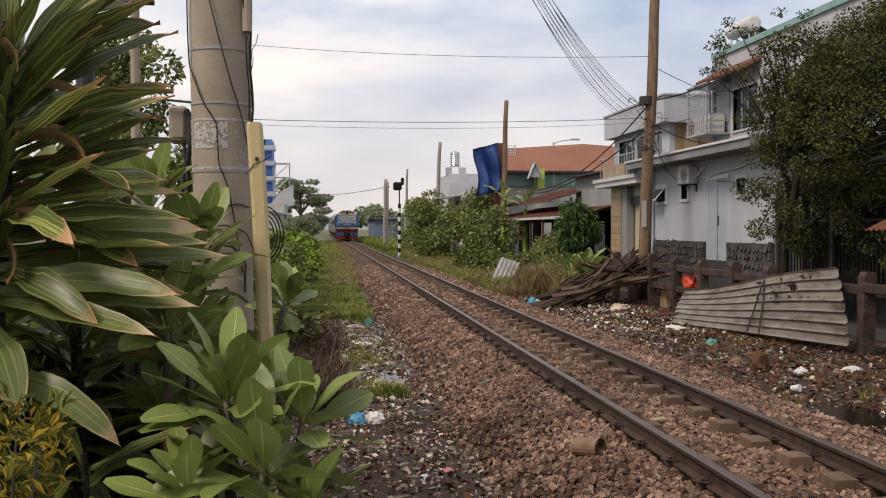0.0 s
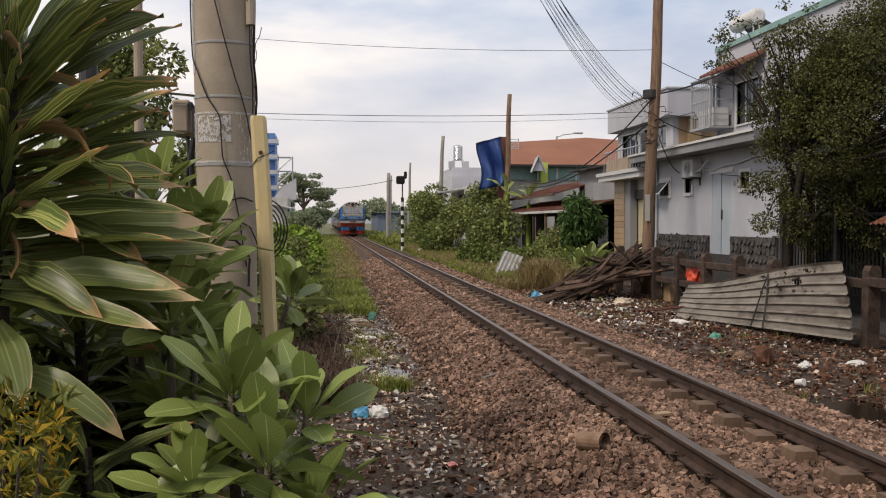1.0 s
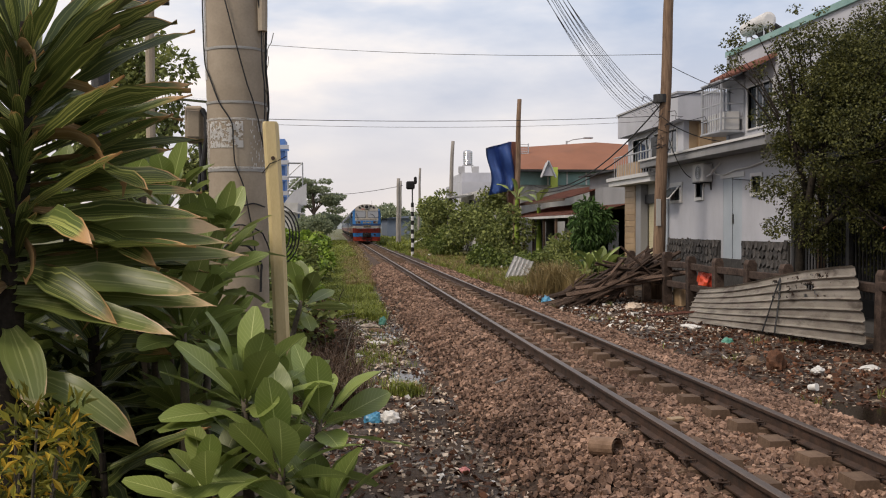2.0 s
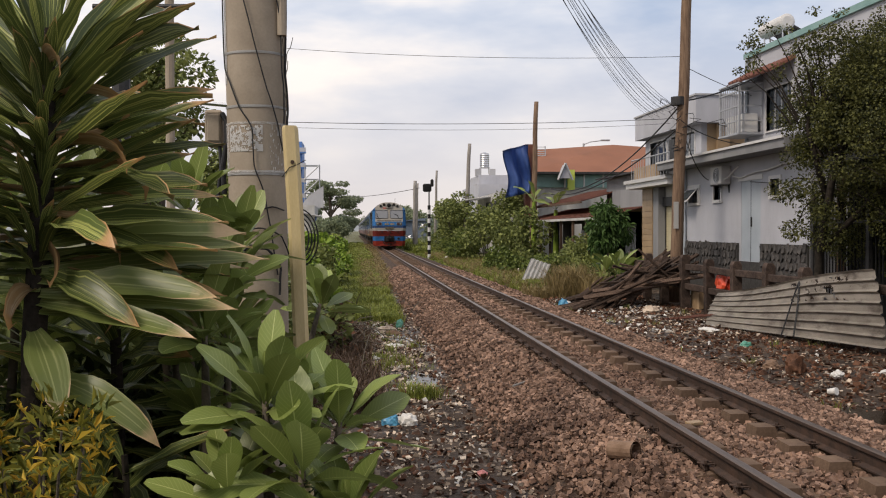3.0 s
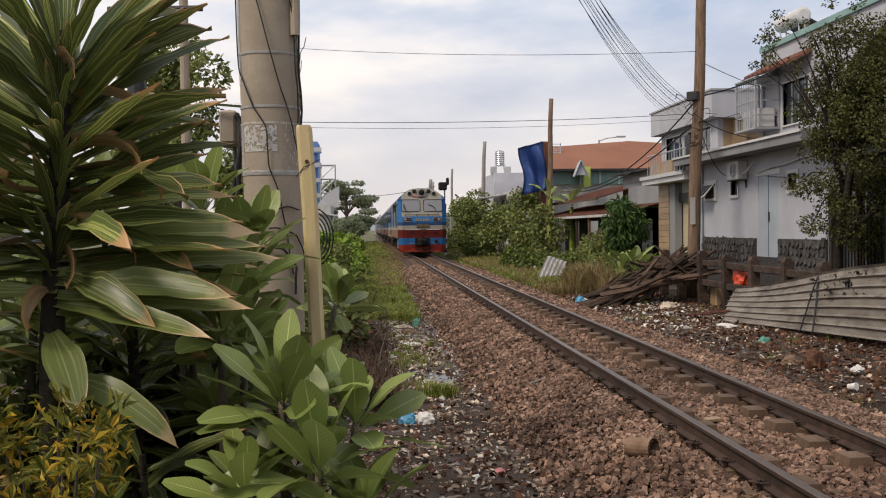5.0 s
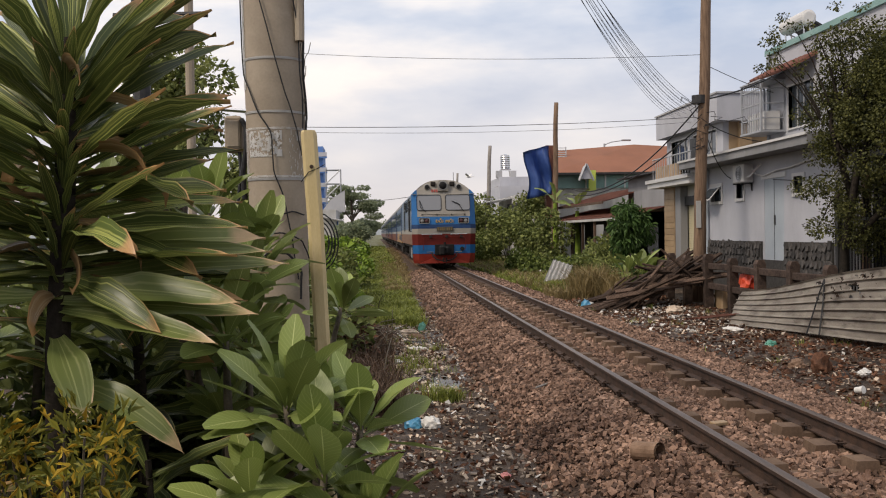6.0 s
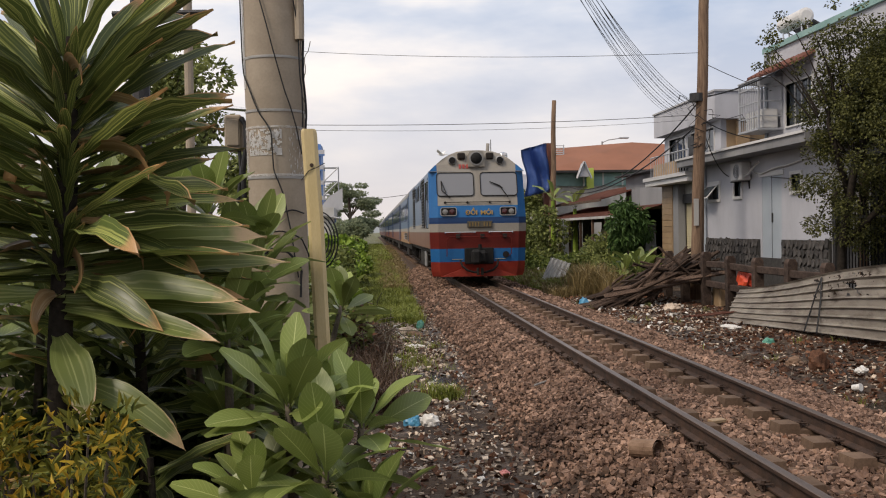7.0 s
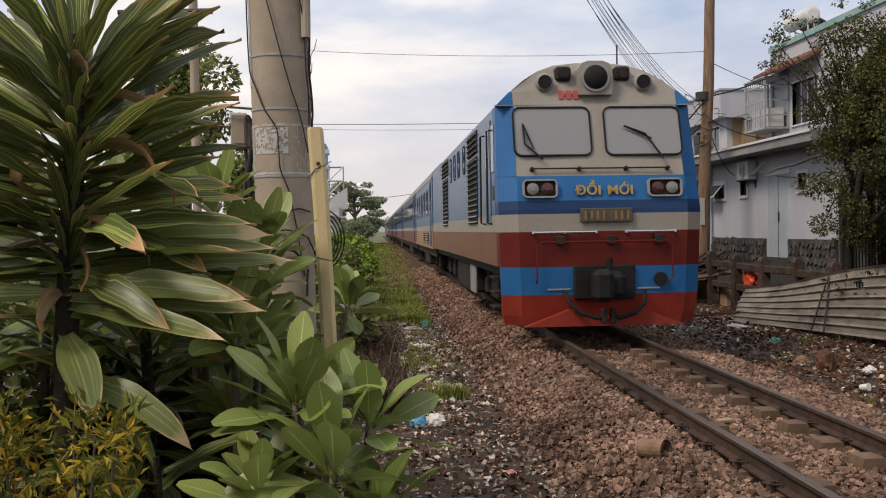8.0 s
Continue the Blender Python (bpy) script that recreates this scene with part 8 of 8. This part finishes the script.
# ---- two white birds beside the line ----
def build_bird():
    b = thing("white_bird", "small white bird in flight near the train", "bird", group="white birds")
    part("body", tubed([(0, 0.2, 0.02), (0, 0.13, 0.02), (0, 0.0, 0), (0, -0.14, 0.0), (0, -0.26, 0.0)], [0.012, 0.045, 0.07, 0.05, 0.015], 10), "feather", b, "", True)
    part("tail", prism(bmesh.new(), [(-0.02, -0.22), (0.02, -0.22), (0.06, -0.38), (-0.06, -0.38)], "z", -0.006, 0.006), "feather", b)
    for s in (-1, 1):
        bm = bmesh.new()
        prism(bm, [(s * 0.04, 0.09), (s * 0.28, 0.13), (s * 0.52, -0.02), (s * 0.3, -0.06), (s * 0.05, -0.08)], "z", -0.006, 0.006)
        w = part("wing", bm, "feather", b)
        w.matrix_basis = pose(0, 0, 0.02, 0, s * -22, 0)
    return b


bird_a = build_bird()
bird_b = copy_thing(bird_a, Matrix())


# ---- what moves: the train rolls towards the camera ----
RUN = [(0.0, 122.2), (0.5, 116.0), (1.5, 102.6), (2.8, 83.0), (3.5, 73.2), (4.5, 60.6), (5.8, 44.2), (6.5, 34.6), (7.0, 27.2), (7.5, 20.0), (8.0, 12.75)]

FLIGHT_A = [(0.0, 7.2, 79, 0.2), (2.2, 6.0, 76, 0.3), (2.8, 3.78, 70, 0.92), (3.1, 4.17, 69, 1.02), (3.4, 4.62, 68, 1.51), (4.2, 5.3, 66, 2.4), (5.4, 5.9, 60, 4.2), (6.6, 5.31, 52, 5.25),
            (6.8, 4.51, 48, 5.22), (7.0, 3.3, 45, 5.13), (7.2, 2.28, 43, 4.72), (7.4, 1.38, 41, 4.35), (7.6, 0.63, 39, 4.01), (7.8, -0.1, 37.5, 3.6), (8.0, -0.8, 36, 3.2)]
FLIGHT_B = [(0.0, 7.8, 79, 0.2), (2.3, 6.3, 75, 0.6), (2.8, 5.05, 72, 1.5), (3.1, 5.51, 72, 1.85), (3.4, 6.1, 72, 1.68), (4.0, 7.4, 74, 1.4), (8.0, 7.4, 74, 1.3)]


def motions():
    walk(locomotive, [(t, pose(TRACK, y, 0)) for t, y in RUN])
    for coach, off in zip(coaches, OFFSETS):
        walk(coach, [(t, pose(TRACK, y + off, 0)) for t, y in RUN])
    for bird, flight, turn in ((bird_a, FLIGHT_A, 60), (bird_b, FLIGHT_B, -80)):
        walk(bird, [(t, pose(x, y, z, 0, 0, turn)) for t, x, y, z in flight])


motions()
